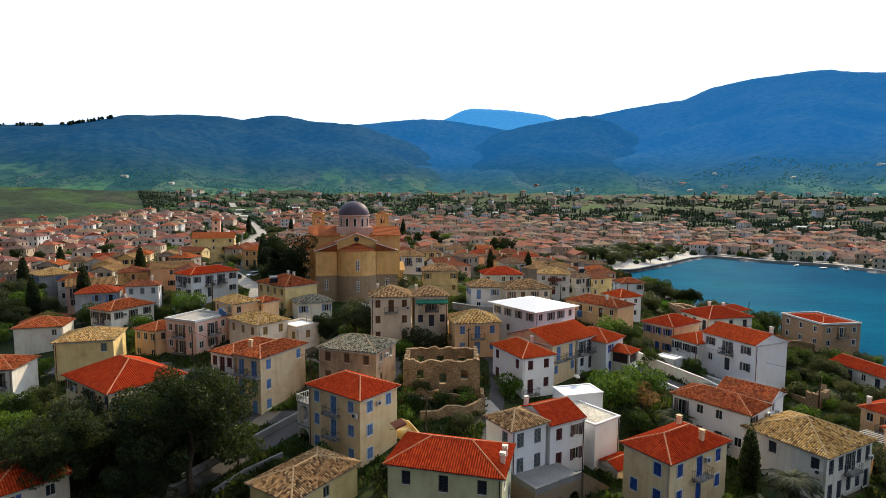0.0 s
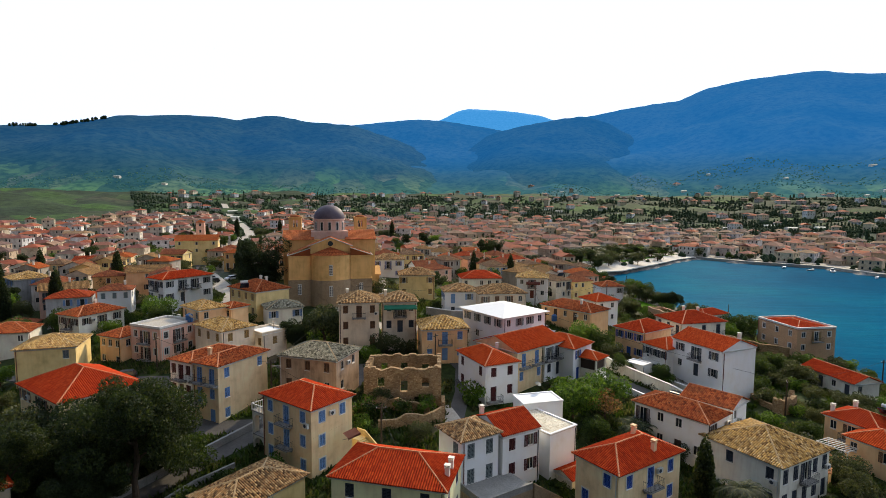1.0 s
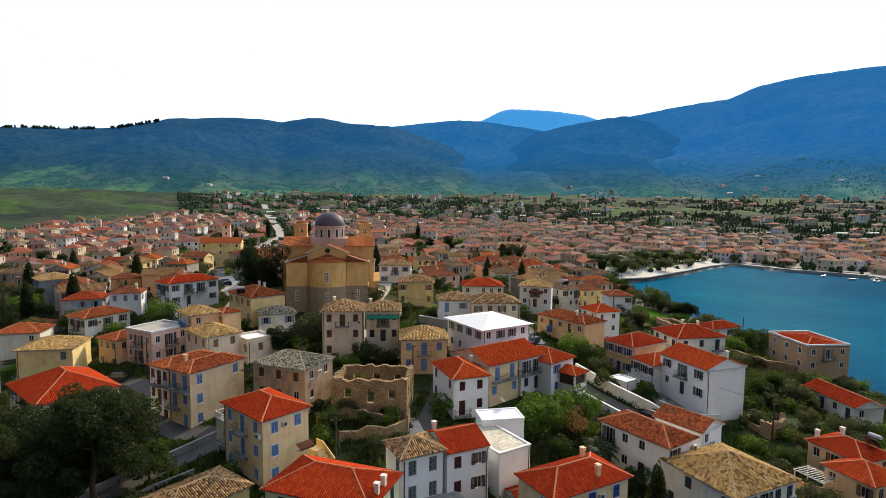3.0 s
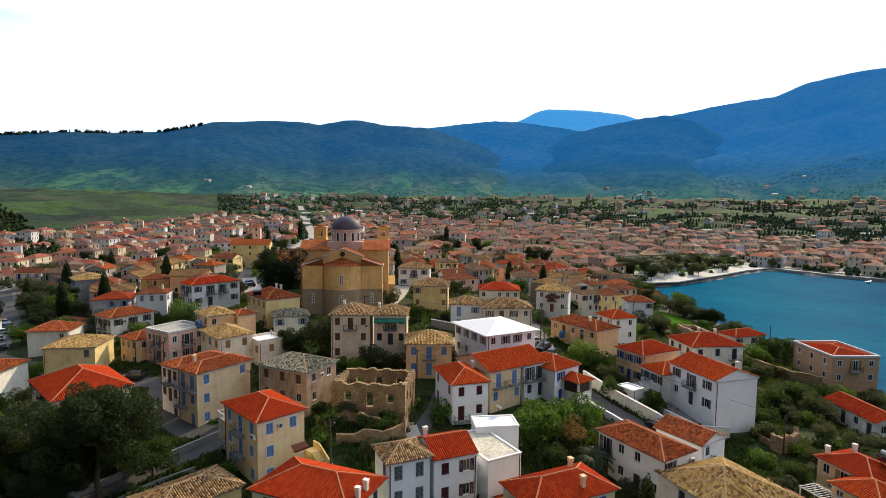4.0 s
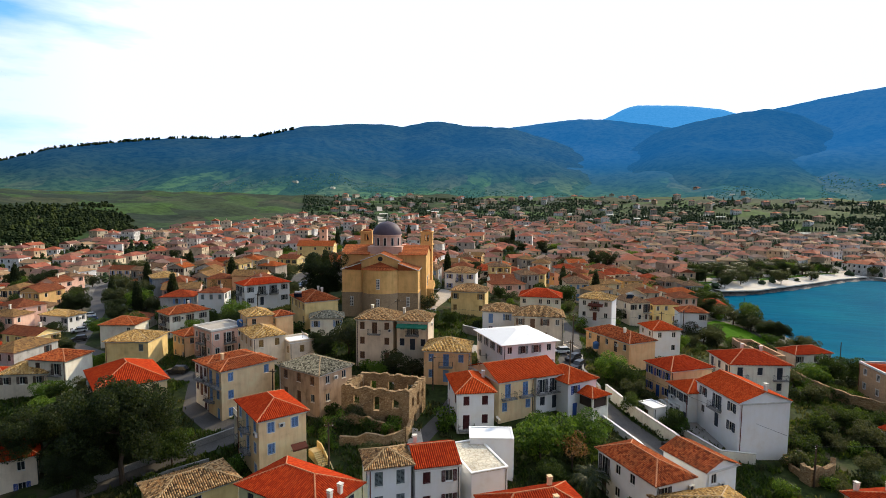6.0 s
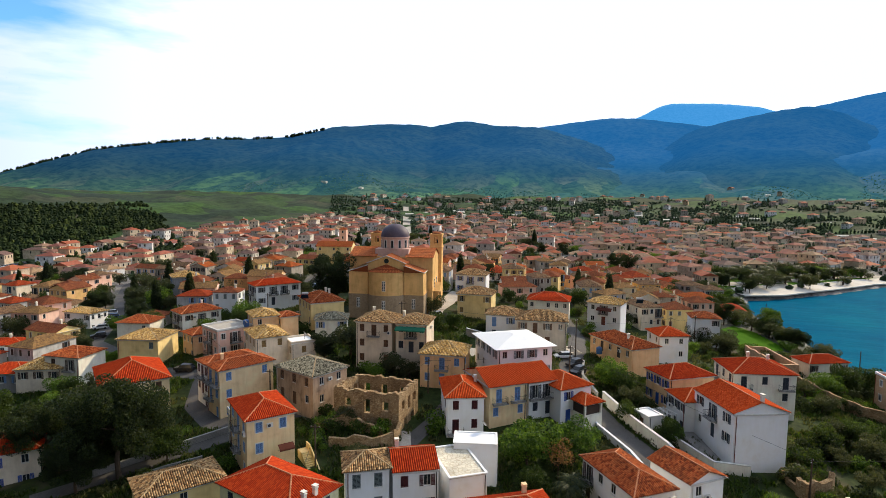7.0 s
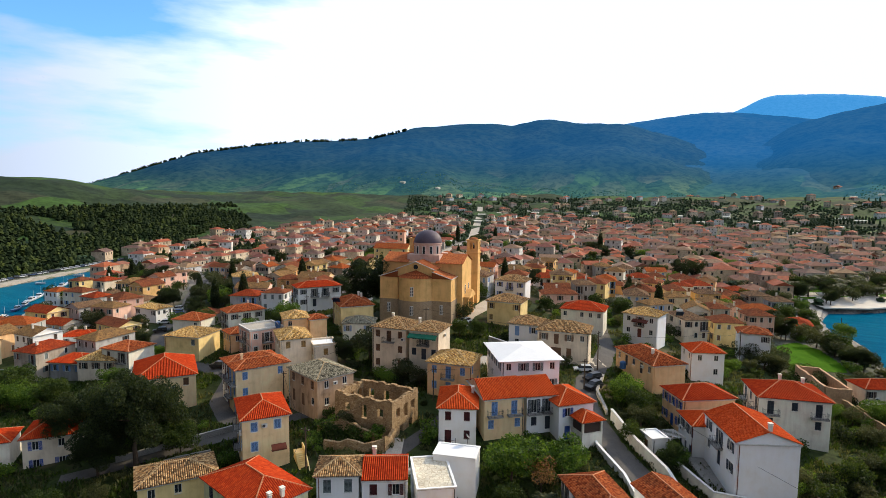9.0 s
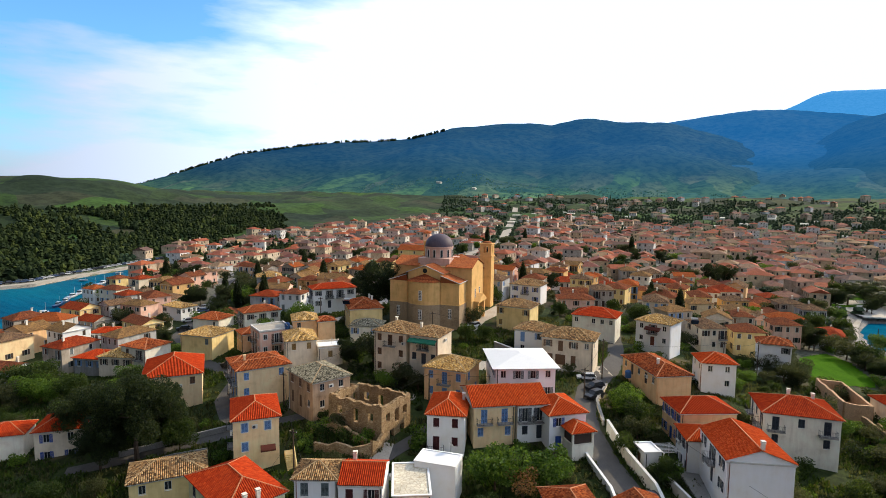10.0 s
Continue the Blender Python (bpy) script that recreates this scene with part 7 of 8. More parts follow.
clump_field("pine_wood", "dark pine wood on the hill across the harbour", spots, M["wood"], 5)
spots = []
while len(spots) < 9000:
    a, r0 = radians(rng.uniform(-33, 48)), 480 + 560 * rng.random() ** 0.8
    x, y = 30 + r0 * math.sin(a), r0 * math.cos(a)
    if noise.noise((x * 0.011, y * 0.011, 7.0)) < -0.22 or not clear_of_houses(x, y, 2) or on_street(x, y, 3) or wet(x, y, 6):
        continue
    big = rng.random() < 0.04
    spots.append((x, y, ground_at(x, y) - 0.4, rng.uniform(1.1, 1.6) if big else rng.uniform(1.3, 2.5), rng.uniform(7, 10) if big else rng.uniform(2, 3.8)))
clump_field("olive_groves", "olive groves and cypresses on the plain behind the town", spots, M["grove"], 6)
spots = []
while len(spots) < 2000:
    x, y = rng.uniform(-330, 260), rng.uniform(180, 600)
    if not clear_of_houses(x, y, 0.5) or on_street(x, y, 1) or wet(x, y, 5) or inside(MEADOW, x, y) or inside(PARK, x, y) or math.hypot(x - 30, y) < 240:
        continue
    spots.append((x, y, ground_at(x, y) - 0.4, rng.uniform(1.2, 2.6), rng.uniform(2.2, 5.0)))
clump_field("garden_greenery", "green gardens between the far houses", spots, M["grove"], 8)

# dark pines along the crest of the long ridge
spots = []
crest = ((-66, -0.2), (-61.5, 1.25), (-57.5, 2.75), (-53.5, 4.1), (-48, 5.0), (-44.0, 5.5), (-41.3, 5.6), (-37.2, 5.9), (-32.4, 7.07))
while len(spots) < 300:
    az = rng.uniform(-65, -33.5)
    if noise.noise((az * 0.7, 3.0, 0.0)) < -0.1 and rng.random() < 0.8:
        continue
    el = float(np.interp(az, [c[0] for c in crest], [c[1] for c in crest]))
    r0 = 1950 - rng.uniform(0, 30)
    spots.append((EYE_A[0] + r0 * math.sin(radians(az)), EYE_A[1] + r0 * math.cos(radians(az)), EYE_A[2] + r0 * math.tan(radians(el)) - 4, rng.uniform(3, 6), rng.uniform(7, 12)))
clump_field("crest_pines", "row of dark pines along the ridge crest", spots, M["wood"], 9)

# the more distant shrubs, joined
for kind in range(4):
    src = [c for c in PROTO["bush"][kind].children if c.name.startswith("crown")][0].data
    base = np.array([tuple(v.co) for v in src.vertices])
    verts = []
    for x, y, z, sc, a, k in BUSHES:
        if k == kind:
            c, sn = math.cos(a) * sc, math.sin(a) * sc
            verts.append(np.stack((x + base[:, 0] * c - base[:, 1] * sn, y + base[:, 0] * sn + base[:, 1] * c, z + base[:, 2] * sc), -1))
    V = np.concatenate(verts)
    me = bpy.data.meshes.new("shrubbery")
    me.from_pydata(V.tolist(), [], np.arange(len(V)).reshape(-1, 4).tolist())
    me.materials.append(src.materials[0])
    tagged(new("shrubbery", me), "leafy shrubs in gardens and on waste ground", "shrubs", kind="stuff")
# groves and hedges at the foot of the mountains
spots = []
while len(spots) < 13000:
    X, Y, Z = SLOPES[rng.randrange(1, 4)]
    i, j = int(4 + 6 * rng.random() ** 1.2), rng.randrange(X.shape[1] - 1)
    u, v = rng.random(), rng.random()
    x, y, z = (float((A[i, j] * (1 - u) + A[i + 1, j] * u) * (1 - v) + (A[i, j + 1] * (1 - u) + A[i + 1, j + 1] * u) * v) for A in (X, Y, Z))
    if noise.noise((x * 0.012, y * 0.012, 7.0)) < -0.1:
        continue
    spots.append((x, y, z - 0.5, rng.uniform(1.1, 2.1), rng.uniform(1.5, 2.9)))
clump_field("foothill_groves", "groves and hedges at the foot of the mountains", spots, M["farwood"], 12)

# rows of cypresses and windbreaks across the plain
spots = []
for k in range(44):
    a, r0 = radians(rng.uniform(-24, 47)), rng.uniform(600, 810)
    x, y, turn, n = 30 + r0 * math.sin(a), r0 * math.cos(a), radians(rng.uniform(-14, 22)), rng.randrange(14, 44)
    for i in range(n):
        px, py = x + i * 3.4 * math.cos(turn), y + i * 3.4 * math.sin(turn)
        if clear_of_houses(px, py, 1) and not on_street(px, py, 2):
            spots.append((px, py, ground_at(px, py) - 0.4, rng.uniform(1.1, 1.9), rng.uniform(4, 7)))
clump_field("windbreaks", "rows of cypresses between the fields", spots, M["grove"], 14)


# ---- single buildings and walls of the old quarter ----
house(15.9, 110.5, -51, 13.4, 12.2, 17.4, {"F": ["wwww", "pp.p"], "R": ["pwwp", "w..w"]}, "white", "whiteroof", "greypaint", label="white house under a broad whitewashed roof", pitch=0.20, over=0.7, group=G)
house(41.2, 106.2, -48, 3.6, 2.8, 8.3, {"F": ["d"]}, "white", "whiteroof", "brownwood", "flat", label="little white gate room with flat roof", over=0.0, parapet=0.15, group=G)
house(-112.0, 243.0, 20, 18.0, 11.0, 20.0, {"F": ["p.p.p", "p.p.p"], "R": ["p.p", "p.p"]}, "yellow", "far_orange", "darkwood", "gable", label="large yellow hall with orange gabled roof", pitch=0.42, detail=False, group=G)
house(-120.0, 262.0, 20, 4.6, 4.6, 27.0, {"F": ["p", "p"]}, "pink", "far_orange", "darkwood", label="slim pink bell tower with tiled cap", pitch=0.5, detail=False, group=G)


def ruin():
    root = thing("ruined_house", pose(-1.0, 87.3, 6.6, 0, 0, 3), "roofless ruined stone house with ragged wall tops", "ruin")
    W, D, T, H = 11.7, 8.0, 0.65, 6.9
    r = random.Random(5)
    plan = (((-W / 2, -D / 2), (1, 0), W), ((W / 2, -D / 2), (0, 1), D), ((W / 2, D / 2), (-1, 0), W), ((-W / 2, D / 2), (0, -1), D))
    for k, ((ox, oy), (ux, uy), L) in enumerate(plan):
        bm = bmesh.new()
        holes = [(c * L - 0.55, c * L + 0.55, z0, z0 + hh) for c, z0, hh in ((0.22, 3.9, 1.5), (0.52, 3.2, 2.3), (0.8, 3.9, 1.5), (0.35, 0.8, 1.5), (0.7, 0.2, 2.2))]
        n = int(L / 0.22)
        cuts = sorted({*(L * i / n for i in range(n + 1)), *(h[0] for h in holes), *(h[1] for h in holes)})
        for a, b in zip(cuts, cuts[1:]):
            c, top = (a + b) / 2, H - 0.1 + 0.5 * noise.noise((k * 9 + a * 0.5, 0.3, 0)) + 0.3 * noise.noise((k * 9 + a * 1.7, 0.9, 0)) + r.uniform(-0.05, 0.05)
            spans, z = [], 0.0
            for h in sorted((h for h in holes if h[0] < c < h[1]), key=lambda h: h[2]):
                spans.append((z, h[2]))
                z = h[3]
            spans.append((z, top))
            for z0, z1 in spans:
                e = r.uniform(-0.03, 0.03)
                p = [(ox + ux * u - uy * v, oy + uy * u + ux * v) for u, v in ((a, e), (b, e), (b, T), (a, T))]
                lo, hi = [bm.verts.new((*q, z0)) for q in p], [bm.verts.new((*q, z1)) for q in p]
                for i in range(4):
                    bm.faces.new((lo[i], lo[(i + 1) % 4], hi[(i + 1) % 4], hi[i]))
                bm.faces.new(hi)
                bm.faces.new(lo[::-1])
        bmesh.ops.remove_doubles(bm, verts=bm.verts, dist=0.02)
        part("wall", bm, M["rubble"], root)
    bm = bmesh.new()
    for i in range(12):
        for j in range(9):
            x, y = -W / 2 + T + (W - 2 * T) * i / 11, -D / 2 + T + (D - 2 * T) * j / 8
            bm.verts.new((x, y, 2.2 + 0.7 * noise.noise((x * 0.5, y * 0.5, 2.0))))
    bm.verts.ensure_lookup_table()
    for i in range(11):
        for j in range(8):
            k = i * 9 + j
            bm.faces.new([bm.verts[q] for q in (k, k + 9, k + 10, k + 1)])
    part("rubble_floor", bm, M["ground"], root)


ruin()


def low_wall(line, height, thick, mat, label, ragged=0.0, cap=None, name="garden_wall", steps=1.2):
    """A wall over the ground along a line, level or ragged on top, with an optional coping."""
    root = thing(name, Matrix(), label, "wall")
    bm, cm = bmesh.new(), bmesh.new()
    rows, crow = [], []
    pts = []
    for (ax, ay), (bx, by) in zip(line, line[1:]):
        n = max(1, int(math.hypot(bx - ax, by - ay) / steps))
        pts += [(ax + (bx - ax) * i / n, ay + (by - ay) * i / n) for i in range(n)]
    pts.append(line[-1])
    for i, (x, y) in enumerate(pts):
        q, p = pts[min(i + 1, len(pts) - 1)], pts[max(i - 1, 0)]
        t = Vector((q[0] - p[0], q[1] - p[1], 0)).normalized()
        s = Vector((t.y, -t.x, 0)) * thick / 2
        g = ground_at(x, y)
        top = g + height + (ragged * noise.noise((x * 0.9, y * 0.9, 4.0)) if ragged else 0)
        c = Vector((x, y, 0))
        rows.append([bm.verts.new(v) for v in (c - s + Vector((0, 0, g - 0.6)), c - s + Vector((0, 0, top)), c + s + Vector((0, 0, top)), c + s + Vector((0, 0, g - 0.6)))])
        if cap:
            o = s * 1.35
            crow.append([cm.verts.new(v) for v in (c - o + Vector((0, 0, top + 0.004)), c - o + Vector((0, 0, top + 0.12)), c + o + Vector((0, 0, top + 0.12)), c + o + Vector((0, 0, top + 0.004)))])
    for b, rr in ((bm, rows), (cm, crow)):
        for u, v in zip(rr, rr[1:]):
            for k in range(4):
                b.faces.new((u[k], u[(k + 1) % 4], v[(k + 1) % 4], v[k]))
        if rr:
            b.faces.new(rr[0])
            b.faces.new(rr[-1][::-1])
        bmesh.ops.recalc_face_normals(b, faces=b.faces)
    part("wall", bm, mat, root)
    if cap:
        part("coping", cm, cap, root)
    else:
        cm.free()
    return root


low_wall(((33.2, 110.6), (38.6, 104.0), (44.6, 98.4), (49.8, 90.0)), 2.1, 0.35, M["offwhite"], "cream plastered wall along the street", cap=M["trim"])
low_wall(((27.6, 108.0), (33.6, 100.2), (39.2, 95.0), (44.0, 88.0)), 1.1, 0.3, M["white"], "white street wall with a bright coping", cap=M["whiteroof"])
low_wall(((27.0, 128.0), (28.2, 119.0), (32.0, 112.0)), 0.9, 0.35, M["beige"], "stone wall beside the square", cap=M["concrete"])
low_wall(((45.0, 102.5), (51.0, 97.5), (56.0, 99.0)), 1.6, 0.3, M["offwhite"], "pale terrace wall below the white house", cap=M["trim"])
low_wall(((-8.0, 80.2), (-2.5, 82.0), (3.5, 81.4)), 1.5, 0.5, M["rubble"], "broken rubble wall of a ruin", 1.2, name="ruined_wall")
low_wall(((-3.4, 76.8), (1.6, 78.4), (5.6, 80.6)), 1.5, 0.5, M["rubble"], "broken rubble wall of a ruin", 1.2, name="ruined_wall")
low_wall(((5.6, 80.6), (5.4, 83.4)), 2.0, 0.5, M["rubble"], "broken rubble wall of a ruin", 1.2, name="ruined_wall")
low_wall(((-21.0, 79.5), (-27.0, 70.0), (-33.0, 60.0)), 1.0, 0.4, M["concrete"], "grey lane wall under the pines")
low_wall(((70.0, 152.0), (71.5, 149.0), (75.4, 141.0), (79.5, 137.0), (84.7, 134.0)), 2.5, 0.45, M["rubble"], "old rubble boundary wall above the shore", 0.4)
low_wall(((61.8, 97.5), (62.6, 96.2), (65.8, 98.4), (66.8, 101.5)), 2.7, 0.7, M["rubble"], "stump of a ruined stone hut", 0.9, name="ruined_wall", steps=0.5)
low_wall(((60.5, 104.0), (61.0, 99.5), (62.0, 97.8)), 1.0, 0.5, M["rubble"], "crumbling rubble terrace wall", 0.6)
low_wall(((-24.0, 98.5), (-17.0, 97.0), (-12.5, 98.5)), 1.0, 0.4, M["rubble"], "low garden wall of rough stone", 0.3)
low_wall(((-70.0, 132.0), (-62.0, 128.0), (-57.0, 124.0)), 1.2, 0.3, M["white"], "white garden wall with posts", cap=M["trim"])
low_wall(((46.0, 160.0), (50.0, 170.0), (49.0, 182.0)), 1.3, 0.35, M["offwhite"], "pale wall beside a footpath", cap=M["trim"])
low_wall(((-1.0, 130.5), (5.0, 129.0), (10.5, 131.0)), 1.8, 0.35, M["concrete"], "grey yard wall with pale coping", cap=M["trim"])
low_wall(((67.0, 153.5), (71.6, 155.4), (66.6, 168.2), (62.0, 166.4), (67.0, 153.5)), 3.9, 0.5, M["brownstone"], "brown stone walls of a roofless store", 0.25, name="ruined_store")
low_wall(((72.5, 152.5), (76.5, 146.0)), 1.6, 0.4, M["rubble"], "leaning garden wall of pale rubble", 0.4)


def pavilion():
    root = thing("porch", pose(31.0, 101.6, 6.3, 0, 0, 51), "open corner porch with small orange tiled roof", "porch")
    bm = bmesh.new()
    box(bm, -1.9, 1.9, -2.4, 2.4, 0, 2.6)
    part("wall", bm, M["offwhite"], root)
    post = None
    for x in (-1.75, 1.75):
        for y in (-2.25, 2.25):
            bm = bmesh.new()
            box(bm, x - 0.15, x + 0.15, y - 0.15, y + 0.15, 2.6, 4.5)
            part("post", bm, M["offwhite"], root)
    # solid dark block stands in for the shade under the porch roof
    bm = bmesh.new()
    box(bm, -1.6, 1.6, -2.1, 2.1, 2.61, 4.45)
    part("shaded_room", bm, M["darkwood"], root)
    roof_parts(root, 4.6, 5.6, 4.6, "hip", M["orange"], 0.42, True, M["ridge"])


pavilion()


def arch_wall(bm, o, u, L, T, levels, cols=22):
    """A wall pierced by one arch on each level; levels: (foot, spring, radius, top)."""
    inward = Vector((-u.y, u.x, 0)) * T
    for i in range(cols):
        a, b = L * i / cols, L * (i + 1) / cols
        c = (a + b) / 2 - L / 2
        for foot, spring, rad, top in levels:
            lo = foot if abs(c) >= rad else spring + math.sqrt(rad * rad - c * c)
            p = [o + u * a, o + u * b, o + u * b + inward, o + u * a + inward]
            lv, hv = [bm.verts.new((q.x, q.y, lo)) for q in p], [bm.verts.new((q.x, q.y, top)) for q in p]
            for k in range(4):
                bm.faces.new((lv[k], lv[(k + 1) % 4], hv[(k + 1) % 4], hv[k]))
            bm.faces.new(hv)
            bm.faces.new(lv[::-1])


def terrace_stair():
    root = thing("stone_terrace", pose(12.6, 63.0, 1.6, 0, 0, 36), "grey stone terrace on arches with a flight of steps down", "terrace")
    stone = M["churchbase"]
    for x0, x1, y0, y1, z0, z1 in ((-3.6, 3.6, -2.2, 2.2, 4.2, 4.45), (-3.6, 3.6, 0.6, 2.2, 0, 4.196), (-3.6, -3.3, -1.9, 0.596, 0, 4.196)):
        bm = bmesh.new()
        box(bm, x0, x1, y0, y1, z0, z1)
        part("terrace" if z0 else "wall", bm, M["concrete"] if z0 else stone, root)
    for i in range(3):
        bm = bmesh.new()
        arch_wall(bm, Vector((-3.6 + 2.4 * i, -2.2, 0)), Vector((1, 0, 0)), 2.4, 0.3, ((0.0, 2.1, 0.8, 4.196),), 14)
        part("arch", bm, stone, root)
    for x0, x1, y0, y1 in ((-3.6, 3.6, -2.2, -1.95), (-3.6, -3.35, -1.95, 2.2)):
        bm = bmesh.new()
        box(bm, x0, x1, y0, y1, 4.454, 4.95)
        part("parapet", bm, M["concrete"], root)
    for i in range(20):
        bm = bmesh.new()
        box(bm, 3.6 + i * 0.3, 3.9 + i * 0.3, -2.2, -0.6, 0, 4.25 - i * 0.2)
        part("step", bm, M["concrete"], root)
    bm = bmesh.new()
    rail = [(3.6, 4.95), (9.6, 0.95), (9.6, 0.0), (3.6, 0.0)]
    lo, hi = [bm.verts.new((x, -2.45, z)) for x, z in rail], [bm.verts.new((x, -2.204, z)) for x, z in rail]
    for k in range(4):
        bm.faces.new((lo[k], lo[(k + 1) % 4], hi[(k + 1) % 4], hi[k]))
    bm.faces.new(lo[::-1])
    bm.faces.new(hi)
    part("stair_wall", bm, stone, root)


terrace_stair()


def side_stair(x, y, z, yaw, n, width, mat, label):
    root = thing("outside_stair", pose(x, y, z, 0, 0, yaw), label, "stair")
    for i in range(n):
        bm = bmesh.new()
        box(bm, i * 0.28, (i + 1) * 0.28, 0, width, 0, (i + 1) * 0.19)
        part("step", bm, mat, root)
    bm = bmesh.new()
    box(bm, n * 0.28, n * 0.28 + 1.4, 0, width, 0, n * 0.19)
    part("landing", bm, mat, root)
    bm = bmesh.new()
    v = [bm.verts.new(p) for p in ((0, -0.18, 0.0), (n * 0.28 + 1.4, -0.18, 0.0), (n * 0.28 + 1.4, -0.18, n * 0.19 + 0.9), (n * 0.28, -0.18, n * 0.19 + 0.9), (0, -0.18, 1.0))]
    f = bm.faces.new(v)
    ext = bmesh.ops.extrude_face_region(bm, geom=[f])
    bmesh.ops.translate(bm, verts=[g for g in ext["geom"] if isinstance(g, bmesh.types.BMVert)], vec=(0, 0.17, 0))
    bmesh.ops.recalc_face_normals(bm, faces=bm.faces)
    part("balustrade", bm, mat, root)


side_stair(-1.2, 71.5, 4.0, 148, 15, 1.3, M["yellow"], "yellow outside stair against the cream house")
side_stair(-21.5, 96.2, 6.6, 180, 10, 1.2, M["concrete"], "worn stone stair of the ochre house")


# ---- shore: beach, quays, meadow ----
ribbon("beach", ((70, 297), (86, 308), (112, 338), (137, 371), (157, 391)), 15, M["sand"], "pale sand and gravel beach", "beach", 0.12)
ribbon("promenade", ((60, 304), (78, 318), (104, 348), (130, 380), (158, 402), (190, 372), (222, 351), (236, 316)), 7, M["paving"], "pale paved promenade round the bay", "promenade", 0.25)


def quay(name, line, width, top, label):
    """A stone quay: a flat top with a wall down into the water."""
    bm = bmesh.new()
    rows = []
    for i, (x, y) in enumerate(line):
        q, p = line[min(i + 1, len(line) - 1)], line[max(i - 1, 0)]
        t = Vector((q[0] - p[0], q[1] - p[1], 0)).normalized()
        s = Vector((t.y, -t.x, 0)) * width / 2
        c = Vector((x, y, 0))
        rows.append([bm.verts.new(c + k * s + Vector((0, 0, z))) for k, z in ((-1, -3), (-1, top), (1, top), (1, -3))])
    for u, v in zip(rows, rows[1:]):
        for k in range(3):
            bm.faces.new((u[k], u[k + 1], v[k + 1], v[k]))
    bmesh.ops.recalc_face_normals(bm, faces=bm.faces)
    return tagged(new(name, mesh_of(bm, name, M["paving"])), label, "quay", kind="structure")


quay("quay", ((164, 388), (188, 361), (220, 341), (229, 308), (272, 268)), 5, 0.75, "stone quay at the end of the bay")
quay("quay", ((70, 248), (70, 270), (72, 292)), 4, 0.7, "stone quay below the beach houses")
quay("quay", ((-152, 76), (-172, 101), (-195, 119), (-213, 132), (-241, 157), (-262, 173), (-286, 201)), 6, 0.6, "pale stone quay of the harbour")
quay("quay", ((-275, 100), (-274, 113), (-273, 127), (-284, 146), (-298, 176), (-311, 207), (-318, 226)), 6, 0.6, "far quay of the harbour lined with cars")


def drape(name, poly, step, material, label, lift=0.10):
    xs, ys = [p[0] for p in poly], [p[1] for p in poly]
    nx, ny = int((max(xs) - min(xs)) / step) + 1, int((max(ys) - min(ys)) / step) + 1
    X, Y = np.meshgrid(min(xs) + step * np.arange(nx + 1), min(ys) + step * np.arange(ny + 1), indexing="ij")
    d, Z = depth_in(poly, X, Y), heights(X, Y) + lift
    bm = bmesh.new()
    V = {}
    for i in range(nx):
        for j in range(ny):
            if min(d[i, j], d[i + 1, j], d[i, j + 1], d[i + 1, j + 1]) > 0:
                q = []
                for a, b in ((i, j), (i + 1, j), (i + 1, j + 1), (i, j + 1)):
                    if (a, b) not in V:
                        V[a, b] = bm.verts.new((X[a, b], Y[a, b], Z[a, b]))
                    q.append(V[a, b])
                bm.faces.new(q)
    return tagged(new(name, mesh_of(bm, name, material)), label, "grass", kind="structure")


M["meadow"] = surface("spring_meadow", [(0.040, 0.115, 0.003), (0.058, 0.155, 0.004), (0.085, 0.185, 0.010)], 0.12, 2.5, 0.95, 0.6, 0.15, spec=0.03, grime=0.4)
drape("meadow", MEADOW, 0.7, M["meadow"], "bright green spring meadow above the shore")
drape("lawn", PARK, 2.5, M["meadow"], "green lawn of the seafront park")


# ---- poles, wires, cars, boats ----
def pole(x, y, top, arms=True):
    g = ground_at(x, y)
    root = thing("utility_pole", pose(x, y, g, 0, 0, rng.uniform(0, 90)), "dark wooden utility pole with a crossarm", "pole", "utility poles")
    bm = bmesh.new()
    prism(bm, (0, 0, -0.5), (0, 0, top - g), 0.15, 0.10, 8)
    part("post", bm, M["bark"], root)
    if arms:
        bm = bmesh.new()
        box(bm, -0.7, 0.7, -0.05, 0.05, top - g - 0.5, top - g - 0.38)
        part("crossarm", bm, M["bark"], root)
        for xx in (-0.6, 0.0, 0.6):
            bm = bmesh.new()
            lathe(bm, ((0.03, 0), (0.07, 0.03), (0.05, 0.12), (0.01, 0.14)), 8, 0, top - g - 0.38)
            bm.transform(Matrix.Translation((xx, 0.0 if xx else 0.1, 0)))
            part("insulator", bm, M["trim"], root)
    return (x, y, top - 0.3)


P1 = pole(-2.1, 71.5, 12.2)
P2 = pole(-21.8, 85.5, 13.6)
P3 = pole(3.2, 99.0, 15.0)
P4 = pole(24.6, 132.0, 18.0)
P5 = pole(25.5, 119.5, 15.0)
P6 = pole(76.5, 243.0, 6.5, False)
P7 = pole(88.0, 173.0, 7.5, False)
P8 = pole(-58.0, 128.0, 18.0)
P9 = pole(-47.0, 97.0, 14.0)
P10 = pole(63.0, 96.0, 9.0)
P11 = pole(44.0, 158.0, 15.0)
P12 = pole(96.0, 120.0, 6.0)
P13 = pole(50.0, 168.0, 14.0)
P14 = pole(-16.0, 126.0, 19.5)


